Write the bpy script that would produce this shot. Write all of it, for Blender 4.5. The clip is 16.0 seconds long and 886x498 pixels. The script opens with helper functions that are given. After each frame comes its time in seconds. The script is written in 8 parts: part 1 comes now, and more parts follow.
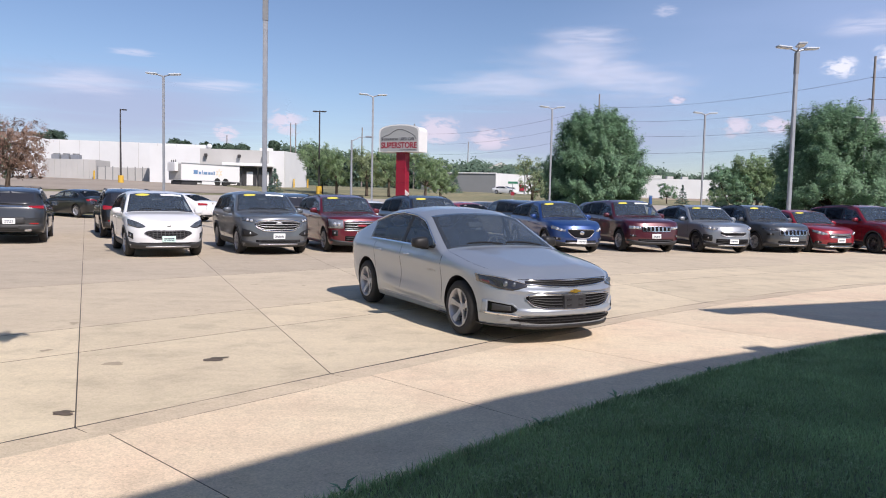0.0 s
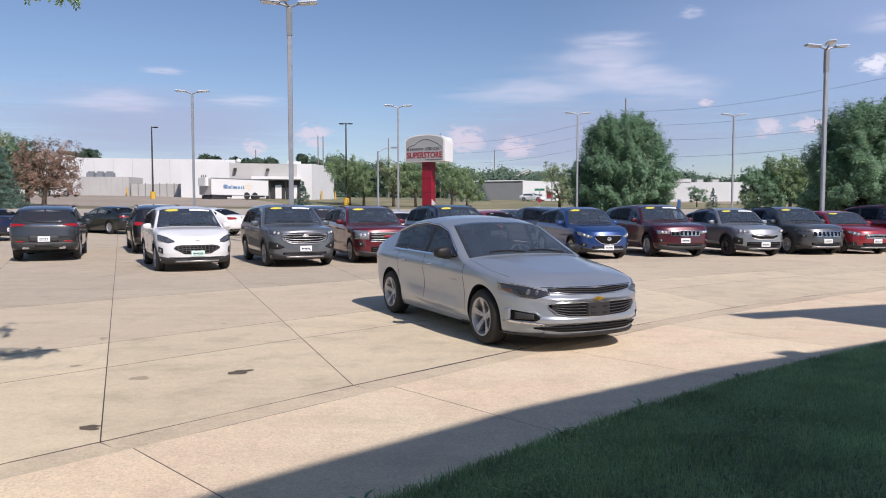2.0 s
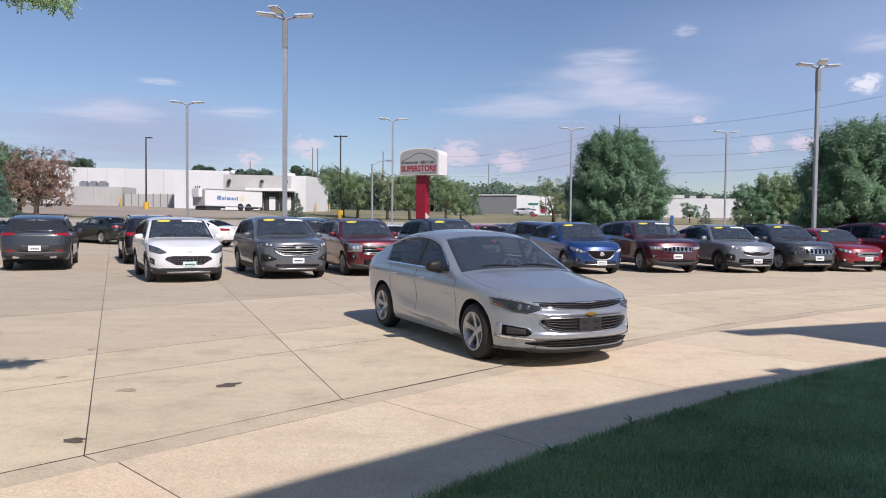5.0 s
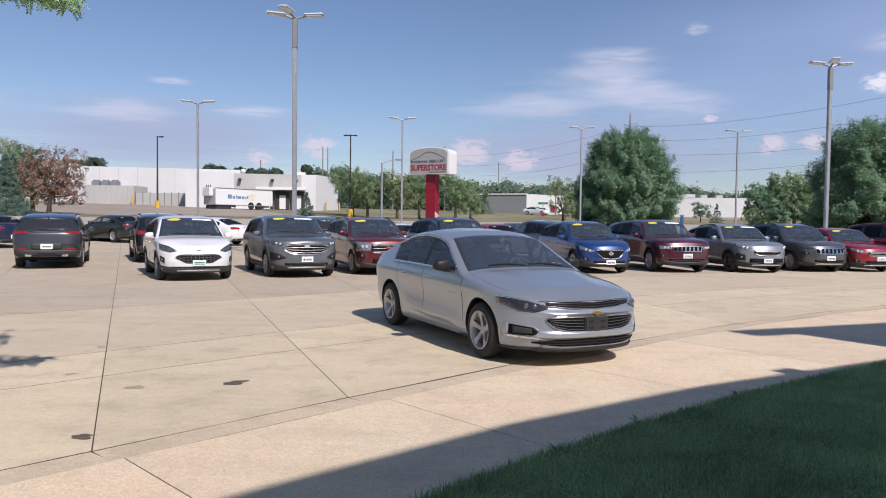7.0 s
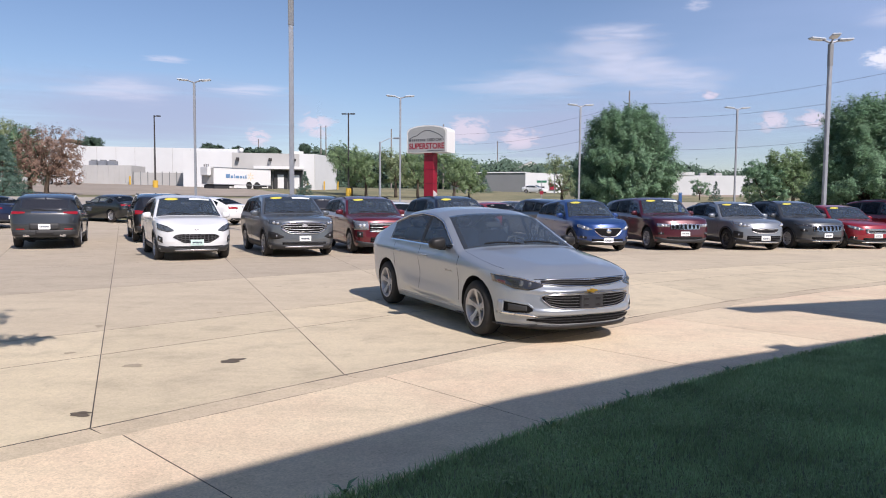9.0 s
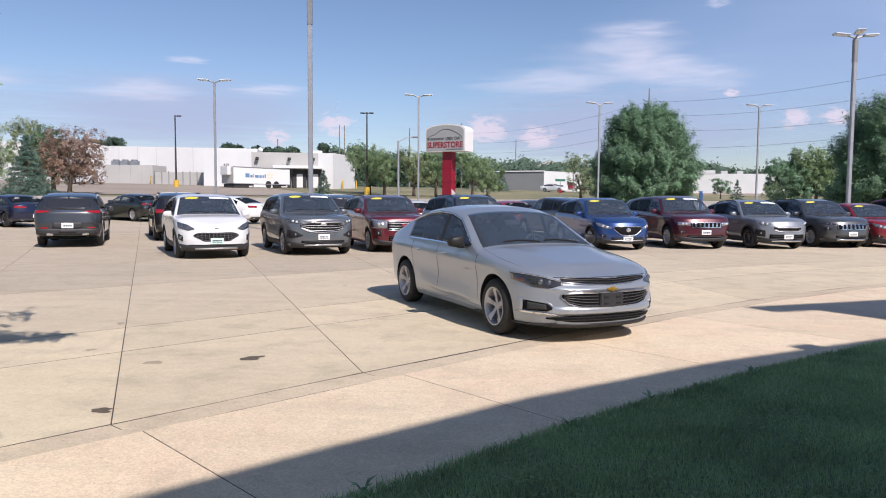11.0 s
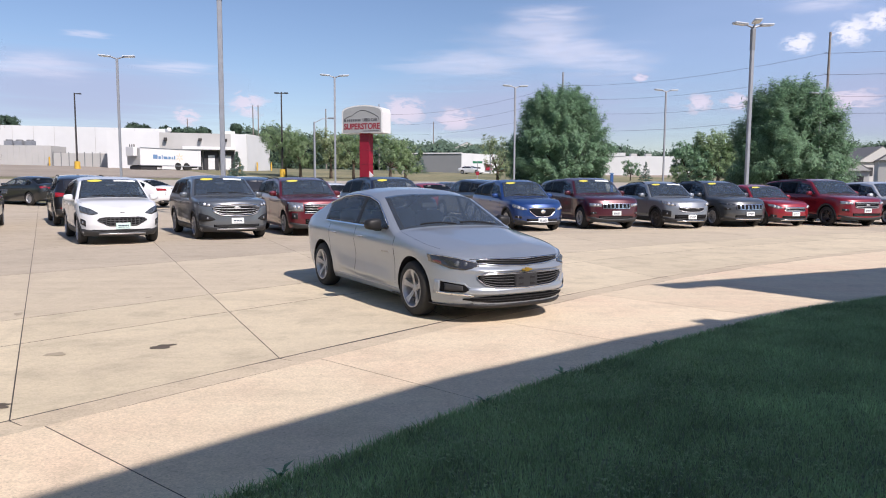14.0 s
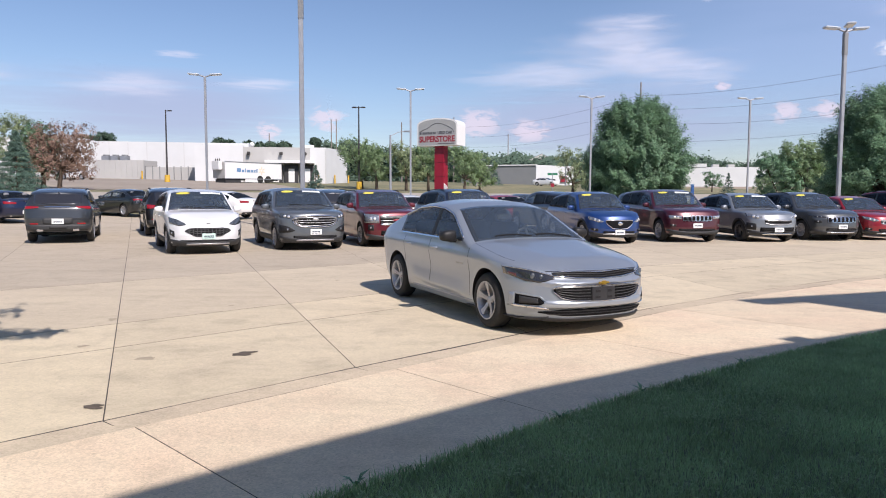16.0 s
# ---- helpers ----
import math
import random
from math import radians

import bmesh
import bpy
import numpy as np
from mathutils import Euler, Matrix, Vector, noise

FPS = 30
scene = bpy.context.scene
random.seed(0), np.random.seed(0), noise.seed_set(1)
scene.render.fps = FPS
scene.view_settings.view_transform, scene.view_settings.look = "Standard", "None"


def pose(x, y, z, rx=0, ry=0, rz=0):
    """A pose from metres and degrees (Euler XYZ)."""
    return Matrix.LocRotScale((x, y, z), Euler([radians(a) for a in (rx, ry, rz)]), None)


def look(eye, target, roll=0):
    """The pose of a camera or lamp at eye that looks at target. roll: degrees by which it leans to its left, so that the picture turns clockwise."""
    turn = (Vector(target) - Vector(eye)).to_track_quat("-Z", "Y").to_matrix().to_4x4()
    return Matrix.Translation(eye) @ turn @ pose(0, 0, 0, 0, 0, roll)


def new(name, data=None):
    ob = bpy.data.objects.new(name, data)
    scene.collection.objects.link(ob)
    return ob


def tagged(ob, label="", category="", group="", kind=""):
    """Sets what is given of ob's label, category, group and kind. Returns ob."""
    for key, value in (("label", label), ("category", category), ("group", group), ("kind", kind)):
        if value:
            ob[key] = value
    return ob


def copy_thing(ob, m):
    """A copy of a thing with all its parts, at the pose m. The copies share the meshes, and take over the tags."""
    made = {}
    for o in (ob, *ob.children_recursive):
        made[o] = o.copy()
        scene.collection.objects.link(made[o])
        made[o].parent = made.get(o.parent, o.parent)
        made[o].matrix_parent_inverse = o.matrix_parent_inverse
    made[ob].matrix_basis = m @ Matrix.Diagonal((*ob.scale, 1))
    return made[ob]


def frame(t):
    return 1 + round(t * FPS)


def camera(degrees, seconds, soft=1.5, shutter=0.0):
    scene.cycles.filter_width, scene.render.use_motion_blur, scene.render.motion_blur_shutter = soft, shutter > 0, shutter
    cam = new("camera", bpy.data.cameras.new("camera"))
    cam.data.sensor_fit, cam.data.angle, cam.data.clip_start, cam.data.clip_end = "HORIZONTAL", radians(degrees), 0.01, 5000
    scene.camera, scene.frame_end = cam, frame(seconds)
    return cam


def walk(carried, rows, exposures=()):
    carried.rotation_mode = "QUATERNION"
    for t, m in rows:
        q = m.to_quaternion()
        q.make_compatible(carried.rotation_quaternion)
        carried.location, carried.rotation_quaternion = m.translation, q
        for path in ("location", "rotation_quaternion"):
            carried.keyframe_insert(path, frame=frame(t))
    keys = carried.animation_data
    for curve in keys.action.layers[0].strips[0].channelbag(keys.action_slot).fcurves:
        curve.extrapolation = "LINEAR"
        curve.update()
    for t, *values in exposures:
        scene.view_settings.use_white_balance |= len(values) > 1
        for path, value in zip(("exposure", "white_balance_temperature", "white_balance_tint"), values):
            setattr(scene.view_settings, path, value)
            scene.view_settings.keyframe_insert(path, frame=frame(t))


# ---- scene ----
cam = camera(64.1, 16.0, soft=1.0)
PATH = [
    (0, (-0.58, 0.725, 1.579), (-0.592, 2.72, 1.443), 1.3),
    (0.5, (-0.525, 0.726, 1.584), (-0.564, 2.722, 1.468), 1.1),
    (1, (-0.526, 0.737, 1.591), (-0.594, 2.733, 1.489), 0.8),
    (1.5, (-0.515, 0.741, 1.59), (-0.602, 2.736, 1.488), 0.3),
    (2, (-0.5, 0.744, 1.586), (-0.593, 2.739, 1.474), -0.0),
    (2.5, (-0.499, 0.736, 1.586), (-0.588, 2.73, 1.468), -0.0),
    (3, (-0.509, 0.745, 1.588), (-0.596, 2.74, 1.474), 0.2),
    (3.5, (-0.507, 0.762, 1.591), (-0.59, 2.757, 1.486), 0.4),
    (4, (-0.496, 0.765, 1.591), (-0.575, 2.761, 1.501), 0.6),
    (4.5, (-0.487, 0.766, 1.59), (-0.559, 2.763, 1.516), 0.6),
    (7, (-0.445, 0.755, 1.589), (-0.548, 2.751, 1.512), 0.7),
    (7.5, (-0.407, 0.731, 1.587), (-0.509, 2.726, 1.485), 0.7),
    (8, (-0.412, 0.746, 1.583), (-0.512, 2.74, 1.463), 0.6),
    (8.5, (-0.404, 0.732, 1.585), (-0.503, 2.725, 1.453), 0.5),
    (10.8, (-0.407, 0.756, 1.578), (-0.527, 2.747, 1.437), 0.4),
    (11, (-0.411, 0.765, 1.571), (-0.562, 2.755, 1.431), 0.4),
    (11.5, (-0.413, 0.759, 1.573), (-0.7, 2.733, 1.428), 0.6),
    (11.7, (-0.426, 0.763, 1.575), (-0.779, 2.726, 1.426), 0.7),
    (12, (-0.449, 0.771, 1.578), (-0.912, 2.71, 1.417), 1.0),
    (12.2, (-0.442, 0.763, 1.579), (-0.972, 2.685, 1.412), 0.95),
    (12.5, (-0.422, 0.749, 1.58), (-0.983, 2.661, 1.405), 0.9),
    (12.7, (-0.415, 0.754, 1.577), (-0.915, 2.682, 1.400), 0.75),
    (13, (-0.407, 0.769, 1.57), (-0.724, 2.736, 1.396), 0.7),
    (13.2, (-0.395, 0.777, 1.571), (-0.575, 2.761, 1.399), 0.6),
    (13.5, (-0.382, 0.781, 1.575), (-0.396, 2.773, 1.399), 0.5),
    (14, (-0.39, 0.742, 1.579), (-0.312, 2.732, 1.39), 0.3),
    (14.5, (-0.386, 0.74, 1.577), (-0.322, 2.729, 1.382), 0.2),
    (15, (-0.404, 0.763, 1.571), (-0.365, 2.754, 1.386), 0.2),
    (15.5, (-0.396, 0.745, 1.577), (-0.4, 2.738, 1.406), 0.2),
    (16, (-0.404, 0.755, 1.575), (-0.534, 2.744, 1.419), 0.2),
]
walk(cam, [(t, look(eye, aim, roll)) for t, eye, aim, roll in PATH], [(t, 0.22 + e, 6250, 19) for t, e in ((0.0, -0.05), (1.0, -0.24), (2.0, -0.18), (3.5, -0.18), (7.0, -0.22), (8.5, -0.11), (11.0, -0.06), (13.2, -0.06), (14.5, 0.0), (16.0, -0.02))])

# ---- world, sun ----
SUN_AZ, SUN_EL = (0.58, -0.81), radians(44)
world = bpy.data.worlds.new("sky")
scene.world = world
world.use_nodes = True
wn = world.node_tree
sky = wn.nodes.new("ShaderNodeTexSky")
sky.sky_type, sky.sun_disc = "NISHITA", False
sky.sun_elevation = SUN_EL
sky.sun_rotation = math.atan2(SUN_AZ[0], SUN_AZ[1])
sky.air_density, sky.dust_density, sky.ozone_density = 1.0, 0.5, 3.0
wn.links.new(sky.outputs[0], wn.nodes["Background"].inputs[0])
wn.nodes["Background"].inputs[1].default_value = 0.098
sun = new("sun", bpy.data.lights.new("sun", "SUN"))
sun.data.energy, sun.data.angle, sun.data.color = 4.75, radians(0.55), (1.0, 0.93, 0.82)
sun.matrix_world = look((0, 0, 50), (-SUN_AZ[0] * math.cos(SUN_EL), -SUN_AZ[1] * math.cos(SUN_EL), 50 - math.sin(SUN_EL)))


# ---- materials ----
def mat(name, base, rough=0.5, metal=0.0, var=0.0, scale=8.0, var2=0.0, scale2=1.0, bump=0.0, bscale=60.0, coat=0.0,
        spec=0.5, tint=None, per_object=0.0, island=0.0, trans=0.0, sub=0.0, flake=0.0, grit=None):
    """A procedural surface: base colour varied at two scales, with bump."""
    m = bpy.data.materials.new(name)
    m.use_nodes = True
    nt, b = m.node_tree, m.node_tree.nodes["Principled BSDF"]
    b.inputs["Roughness"].default_value, b.inputs["Metallic"].default_value = rough, metal
    b.inputs["Specular IOR Level"].default_value = spec
    b.inputs["Coat Weight"].default_value, b.inputs["Coat Roughness"].default_value = coat, 0.04
    b.inputs["Transmission Weight"].default_value = trans
    tc = nt.nodes.new("ShaderNodeTexCoord")
    col = nt.nodes.new("ShaderNodeRGB")
    col.outputs[0].default_value = (*base, 1)
    out = col.outputs[0]

    def noisy(sc, detail=4.0, ro=0.6):
        n = nt.nodes.new("ShaderNodeTexNoise")
        n.inputs["Scale"].default_value, n.inputs["Detail"].default_value, n.inputs["Roughness"].default_value = sc, detail, ro
        nt.links.new(tc.outputs["Object"], n.inputs["Vector"])
        return n.outputs["Fac"]

    def shade(src, fac, amount, other=None):
        lo = nt.nodes.new("ShaderNodeMapRange")
        lo.inputs["From Min"].default_value, lo.inputs["From Max"].default_value = 0.3, 0.7
        lo.inputs["To Min"].default_value, lo.inputs["To Max"].default_value = 0.0, 1.0
        nt.links.new(fac, lo.inputs["Value"])
        mix = nt.nodes.new("ShaderNodeMix")
        mix.data_type = "RGBA"
        mul = nt.nodes.new("ShaderNodeMix")
        mul.data_type, mul.blend_type = "RGBA", "MULTIPLY"
        mul.inputs["Factor"].default_value = 1.0
        mix.inputs[6].default_value = (*[1 - amount] * 3, 1)
        mix.inputs[7].default_value = (*([1 + amount] * 3 if other is None else [min(2.5, o / max(v, 0.004)) for o, v in zip(other, base)]), 1)
        nt.links.new(lo.outputs[0], mix.inputs["Factor"])
        nt.links.new(src, mul.inputs[6])
        nt.links.new(mix.outputs[2], mul.inputs[7])
        return mul.outputs[2]

    if var:
        out = shade(out, noisy(scale), var)
    if var2:
        out = shade(out, noisy(scale2, 3.0), var2, tint)
    if grit:
        gm, gx = nt.nodes.new("ShaderNodeMapRange"), nt.nodes.new("ShaderNodeMix")
        gx.data_type, gx.blend_type = "RGBA", "MULTIPLY"
        gx.inputs["Factor"].default_value = 1.0
        gm.inputs["From Min"].default_value, gm.inputs["From Max"].default_value = 0.56, 0.68
        gm.inputs["To Min"].default_value, gm.inputs["To Max"].default_value = 1.0, 1.0 - grit[1]
        nt.links.new(noisy(grit[0], 2.0), gm.inputs["Value"])
        nt.links.new(out, gx.inputs[6])
        nt.links.new(gm.outputs[0], gx.inputs[7])
        out = gx.outputs[2]
    if per_object or island:
        src = nt.nodes.new("ShaderNodeNewGeometry").outputs["Random Per Island"] if island else nt.nodes.new("ShaderNodeObjectInfo").outputs["Random"]
        mr = nt.nodes.new("ShaderNodeMapRange")
        am = per_object or island
        mr.inputs["To Min"].default_value, mr.inputs["To Max"].default_value = 1 - am, 1 + am
        nt.links.new(src, mr.inputs["Value"])
        mul = nt.nodes.new("ShaderNodeMix")
        mul.data_type, mul.blend_type = "RGBA", "MULTIPLY"
        mul.inputs["Factor"].default_value = 1.0
        nt.links.new(out, mul.inputs[6])
        nt.links.new(mr.outputs[0], mul.inputs[7])
        out = mul.outputs[2]
    nt.links.new(out, b.inputs["Base Color"])
    if flake:
        v = nt.nodes.new("ShaderNodeTexVoronoi")
        v.inputs["Scale"].default_value = 900.0
        nt.links.new(tc.outputs["Object"], v.inputs["Vector"])
        mr = nt.nodes.new("ShaderNodeMapRange")
        mr.inputs["To Min"].default_value, mr.inputs["To Max"].default_value = rough - flake, rough + flake
        nt.links.new(v.outputs["Distance"], mr.inputs["Value"])
        nt.links.new(mr.outputs[0], b.inputs["Roughness"])
    if bump:
        bp = nt.nodes.new("ShaderNodeBump")
        bp.inputs["Strength"].default_value, bp.inputs["Distance"].default_value = bump, 0.02
        nt.links.new(noisy(bscale, 3.0), bp.inputs["Height"])
        nt.links.new(bp.outputs[0], b.inputs["Normal"])
    if sub:
        tr = nt.nodes.new("ShaderNodeBsdfTranslucent")
        nt.links.new(out, tr.inputs["Color"])
        mx = nt.nodes.new("ShaderNodeMixShader")
        mx.inputs[0].default_value = sub
        nt.links.new(b.outputs[0], mx.inputs[1])
        nt.links.new(tr.outputs[0], mx.inputs[2])
        nt.links.new(mx.outputs[0], nt.nodes["Material Output"].inputs["Surface"])
    return m


def concrete_mat(name, base, patch, blotch, grain, speck, pit, bump):
    """Concrete: broad patches of another tone, soft blotches, tyre-worn streaks, coloured grit and small pits."""
    m = bpy.data.materials.new(name)
    m.use_nodes = True
    nt, b = m.node_tree, m.node_tree.nodes["Principled BSDF"]
    b.inputs["Roughness"].default_value, b.inputs["Specular IOR Level"].default_value = 0.86, 0.3
    tc = nt.nodes.new("ShaderNodeTexCoord")

    def noisy(sc, detail, stretch=None):
        n = nt.nodes.new("ShaderNodeTexNoise")
        n.inputs["Scale"].default_value, n.inputs["Detail"].default_value, n.inputs["Roughness"].default_value = sc, detail, 0.62
        src = tc.outputs["Object"]
        if stretch:
            mp = nt.nodes.new("ShaderNodeMapping")
            mp.inputs["Rotation"].default_value, mp.inputs["Scale"].default_value = (0, 0, radians(-62)), stretch
            nt.links.new(src, mp.inputs["Vector"])
            src = mp.outputs[0]
        nt.links.new(src, n.inputs["Vector"])
        return n.outputs["Fac"]

    def ranged(fac, lo, hi, a, c):
        r = nt.nodes.new("ShaderNodeMapRange")
        for key, v in zip(("From Min", "From Max", "To Min", "To Max"), (lo, hi, a, c)):
            r.inputs[key].default_value = v
        nt.links.new(fac, r.inputs["Value"])
        return r.outputs[0]

    def times(col, val):
        x = nt.nodes.new("ShaderNodeMix")
        x.data_type, x.blend_type = "RGBA", "MULTIPLY"
        x.inputs["Factor"].default_value = 1.0
        nt.links.new(col, x.inputs[6])
        nt.links.new(val, x.inputs[7])
        return x.outputs[2]

    mx = nt.nodes.new("ShaderNodeMix")
    mx.data_type = "RGBA"
    mx.inputs[6].default_value, mx.inputs[7].default_value = (*base, 1), (*patch, 1)
    nt.links.new(ranged(noisy(0.55, 4.0), 0.42, 0.66, 0.0, 1.0), mx.inputs["Factor"])
    col = times(mx.outputs[2], ranged(noisy(1.9, 6.0), 0.50, 0.72, 1.03, 1.0 - blotch))
    col = times(col, ranged(noisy(1.0, 4.0, (0.22, 2.6, 1.0)), 0.35, 0.68, 1.03, 0.95))
    col = times(col, ranged(noisy(9.0, 5.0), 0.35, 0.7, 1.04, 0.95))
    vo = nt.nodes.new("ShaderNodeTexVoronoi")
    vo.inputs["Scale"].default_value = grain
    nt.links.new(tc.outputs["Object"], vo.inputs["Vector"])
    sep = nt.nodes.new("ShaderNodeSeparateColor")
    nt.links.new(vo.outputs["Color"], sep.inputs[0])
    col = times(col, ranged(sep.outputs[0], 0.0, 1.0, 1.0 - speck, 1.0 + speck * 0.8))
    col = times(col, ranged(noisy(34.0, 2.0), 0.62, 0.70, 1.0, 1.0 - pit))
    col = times(col, ranged(nt.nodes.new("ShaderNodeObjectInfo").outputs["Random"], 0.0, 1.0, 0.95, 1.05))
    nt.links.new(col, b.inputs["Base Color"])
    bp = nt.nodes.new("ShaderNodeBump")
    bp.inputs["Strength"].default_value, bp.inputs["Distance"].default_value = bump, 0.01
    nt.links.new(noisy(140.0, 3.0), bp.inputs["Height"])
    nt.links.new(bp.outputs[0], b.inputs["Normal"])
    return m


M = {}
M["concrete"] = concrete_mat("pale concrete", (0.59, 0.505, 0.363), (0.535, 0.455, 0.33), 0.19, 60.0, 0.07, 0.16, 0.20)
M["concrete_mid"] = concrete_mat("worn lot concrete", (0.53, 0.452, 0.333), (0.49, 0.415, 0.307), 0.12, 60.0, 0.065, 0.13, 0.20)
M["concrete_driven"] = concrete_mat("driven concrete", (0.46, 0.392, 0.298), (0.425, 0.36, 0.273), 0.12, 60.0, 0.06, 0.10, 0.20)
M["apron"] = concrete_mat("worn concrete", (0.675, 0.565, 0.41), (0.655, 0.515, 0.375), 0.12, 85.0, 0.13, 0.22, 0.22)
M["gutter"] = concrete_mat("gutter concrete", (0.55, 0.46, 0.335), (0.49, 0.405, 0.30), 0.16, 70.0, 0.10, 0.2, 0.25)
M["joint"] = mat("joint tar", (0.06, 0.05, 0.045), 0.9, var=0.2, scale=20)
M["oil"] = mat("oil stain", (0.11, 0.085, 0.06), 0.7, var=0.3, scale=12)
M["soil"] = mat("dry lawn", (0.165, 0.185, 0.095), 0.95, var=0.25, scale=1.4, var2=0.35, scale2=0.12, tint=(0.27, 0.235, 0.13), bump=0.5, bscale=20)
M["verge"] = mat("mown verge", (0.12, 0.19, 0.065), 0.95, var=0.3, scale=6, var2=0.25, scale2=0.6, bump=0.5, bscale=40)
M["turf"] = mat("lawn soil", (0.17, 0.20, 0.12), 0.95, var=0.3, scale=9)
M["road"] = mat("road concrete", (0.36, 0.32, 0.27), 0.9, var=0.08, scale=2.0, var2=0.12, scale2=0.2)
M["farlot"] = mat("faded asphalt", (0.30, 0.255, 0.205), 0.9, var=0.08, scale=1.0, var2=0.15, scale2=0.08)
M["galv"] = mat("galvanised steel", (0.285, 0.30, 0.325), 0.5, 0.3, var=0.08, scale=4)
M["darksteel"] = mat("dark bronze steel", (0.05, 0.045, 0.045), 0.5, 0.3, var=0.1)
M["lamp_grey"] = mat("pale lamp housing", (0.55, 0.59, 0.64), 0.4, var=0.05)
M["lampglass"] = mat("lamp lens", (0.75, 0.76, 0.74), 0.25)
M["yellow"] = mat("yellow paint", (0.58, 0.36, 0.04), 0.6, var=0.1)
M["white_wall"] = mat("white painted block", (0.60, 0.61, 0.61), 0.8, var=0.03, scale=0.5, var2=0.05, scale2=0.07)
M["grey_wall"] = mat("pale grey block", (0.42, 0.415, 0.40), 0.85, var=0.04, scale=0.6, var2=0.06, scale2=0.1)
M["mid_wall"] = mat("grey metal cladding", (0.20, 0.21, 0.215), 0.7, var=0.05, scale=0.5)
M["tan_wall"] = mat("tan block", (0.35, 0.295, 0.25), 0.9, var=0.10, scale=1.5, var2=0.08, scale2=0.2)
M["dark_band"] = mat("dark roof fascia", (0.05, 0.045, 0.045), 0.7, var=0.15)
M["dark_gap"] = mat("dark opening", (0.03, 0.03, 0.032), 0.7, var=0.1)
M["white"] = mat("white plastic", (0.70, 0.70, 0.69), 0.4, var=0.02)
M["red_sign"] = mat("red sign cladding", (0.25, 0.008, 0.026), 0.4, var=0.08, scale=2)
M["sign_face"] = mat("pale sign face", (0.34, 0.35, 0.345), 0.4, var=0.03)
M["sign_red"] = mat("red lettering", (0.27, 0.012, 0.03), 0.5)
M["sign_dark"] = mat("grey lettering", (0.08, 0.08, 0.09), 0.5)
M["blue_ink"] = mat("blue lettering", (0.13, 0.24, 0.40), 0.5)
M["bark"] = mat("bark", (0.10, 0.075, 0.055), 0.95, var=0.3, scale=14, bump=0.8, bscale=30)
M["leaf"] = mat("maple leaf", (0.195, 0.32, 0.192), 0.6, var=0.2, scale=0.8, island=0.35, sub=0.45)
M["leaf_light"] = mat("locust leaf", (0.30, 0.40, 0.22), 0.6, var=0.2, scale=0.8, island=0.3, sub=0.6)
M["leaf_near"] = mat("bright locust leaf", (0.42, 0.58, 0.36), 0.38, var=0.2, scale=0.8, island=0.35, sub=0.5)
M["leaf_brown"] = mat("withered leaf", (0.27, 0.175, 0.13), 0.8, var=0.25, scale=0.8, island=0.35, sub=0.2)
M["leaf_pale"] = mat("young leaf", (0.29, 0.35, 0.19), 0.6, var=0.2, scale=0.8, island=0.3, sub=0.45)
M["leaf_deep"] = mat("deep green leaf", (0.16, 0.29, 0.14), 0.55, var=0.2, scale=0.8, island=0.35, sub=0.4)
M["needle"] = mat("spruce needles", (0.085, 0.15, 0.115), 0.7, var=0.2, scale=0.8, island=0.3)
M["blade"] = mat("grass blade", (0.31, 0.44, 0.215), 0.6, var=0.25, scale=2.0, var2=0.3, scale2=0.6, island=0.3, sub=0.3)


# ---- building blocks ----
def part(name, bm, material, parent=None, label="", smooth=False):
    """Links a bmesh as one mesh object, under parent if given."""
    me = bpy.data.meshes.new(name)
    bmesh.ops.recalc_face_normals(bm, faces=bm.faces[:]) if len(bm.faces) < 60000 else None
    bm.to_mesh(me)
    bm.free()
    me.materials.append(material)
    if smooth:
        me.polygons.foreach_set("use_smooth", [True] * len(me.polygons))
    ob = new(name, me)
    if parent:
        ob.parent = parent
    if label:
        ob["label"] = label
    return ob


def raw(name, verts, faces, material, parent=None, label="", smooth=False):
    me = bpy.data.meshes.new(name)
    me.from_pydata([tuple(v) for v in verts], [], [tuple(f) for f in faces])
    me.materials.append(material)
    if smooth:
        me.polygons.foreach_set("use_smooth", [True] * len(me.polygons))
    ob = new(name, me)
    if parent:
        ob.parent = parent
    if label:
        ob["label"] = label
    return ob


def thing(name, m, label, category, group="", kind=""):
    ob = new(name)
    ob.empty_display_size = 0.2
    ob.matrix_world = m
    return tagged(ob, label, category, group, kind)


def box(bm, x0, y0, z0, x1, y1, z1, bevel=0.0, m=None):
    c = Matrix.Translation(((x0 + x1) / 2, (y0 + y1) / 2, (z0 + z1) / 2)) @ Matrix.Diagonal((abs(x1 - x0), abs(y1 - y0), abs(z1 - z0), 1))
    geo = bmesh.ops.create_cube(bm, size=1, matrix=(m @ c) if m else c)
    if bevel:
        es = list({e for v in geo["verts"] for e in v.link_edges})
        bmesh.ops.bevel(bm, geom=es, offset=bevel, segments=2, affect="EDGES")
    return bm


def boxed(*args, **kw):
    return box(bmesh.new(), *args, **kw)


def tube(bm, a, b, r0, r1, n=10, caps=True):
    """A tapered round bar from a to b."""
    a, b = Vector(a), Vector(b)
    d = b - a
    m = Matrix.Translation((a + b) / 2) @ d.to_track_quat("Z", "Y").to_matrix().to_4x4()
    bmesh.ops.create_cone(bm, cap_ends=caps, segments=n, radius1=r0, radius2=r1, depth=d.length, matrix=m)
    return bm


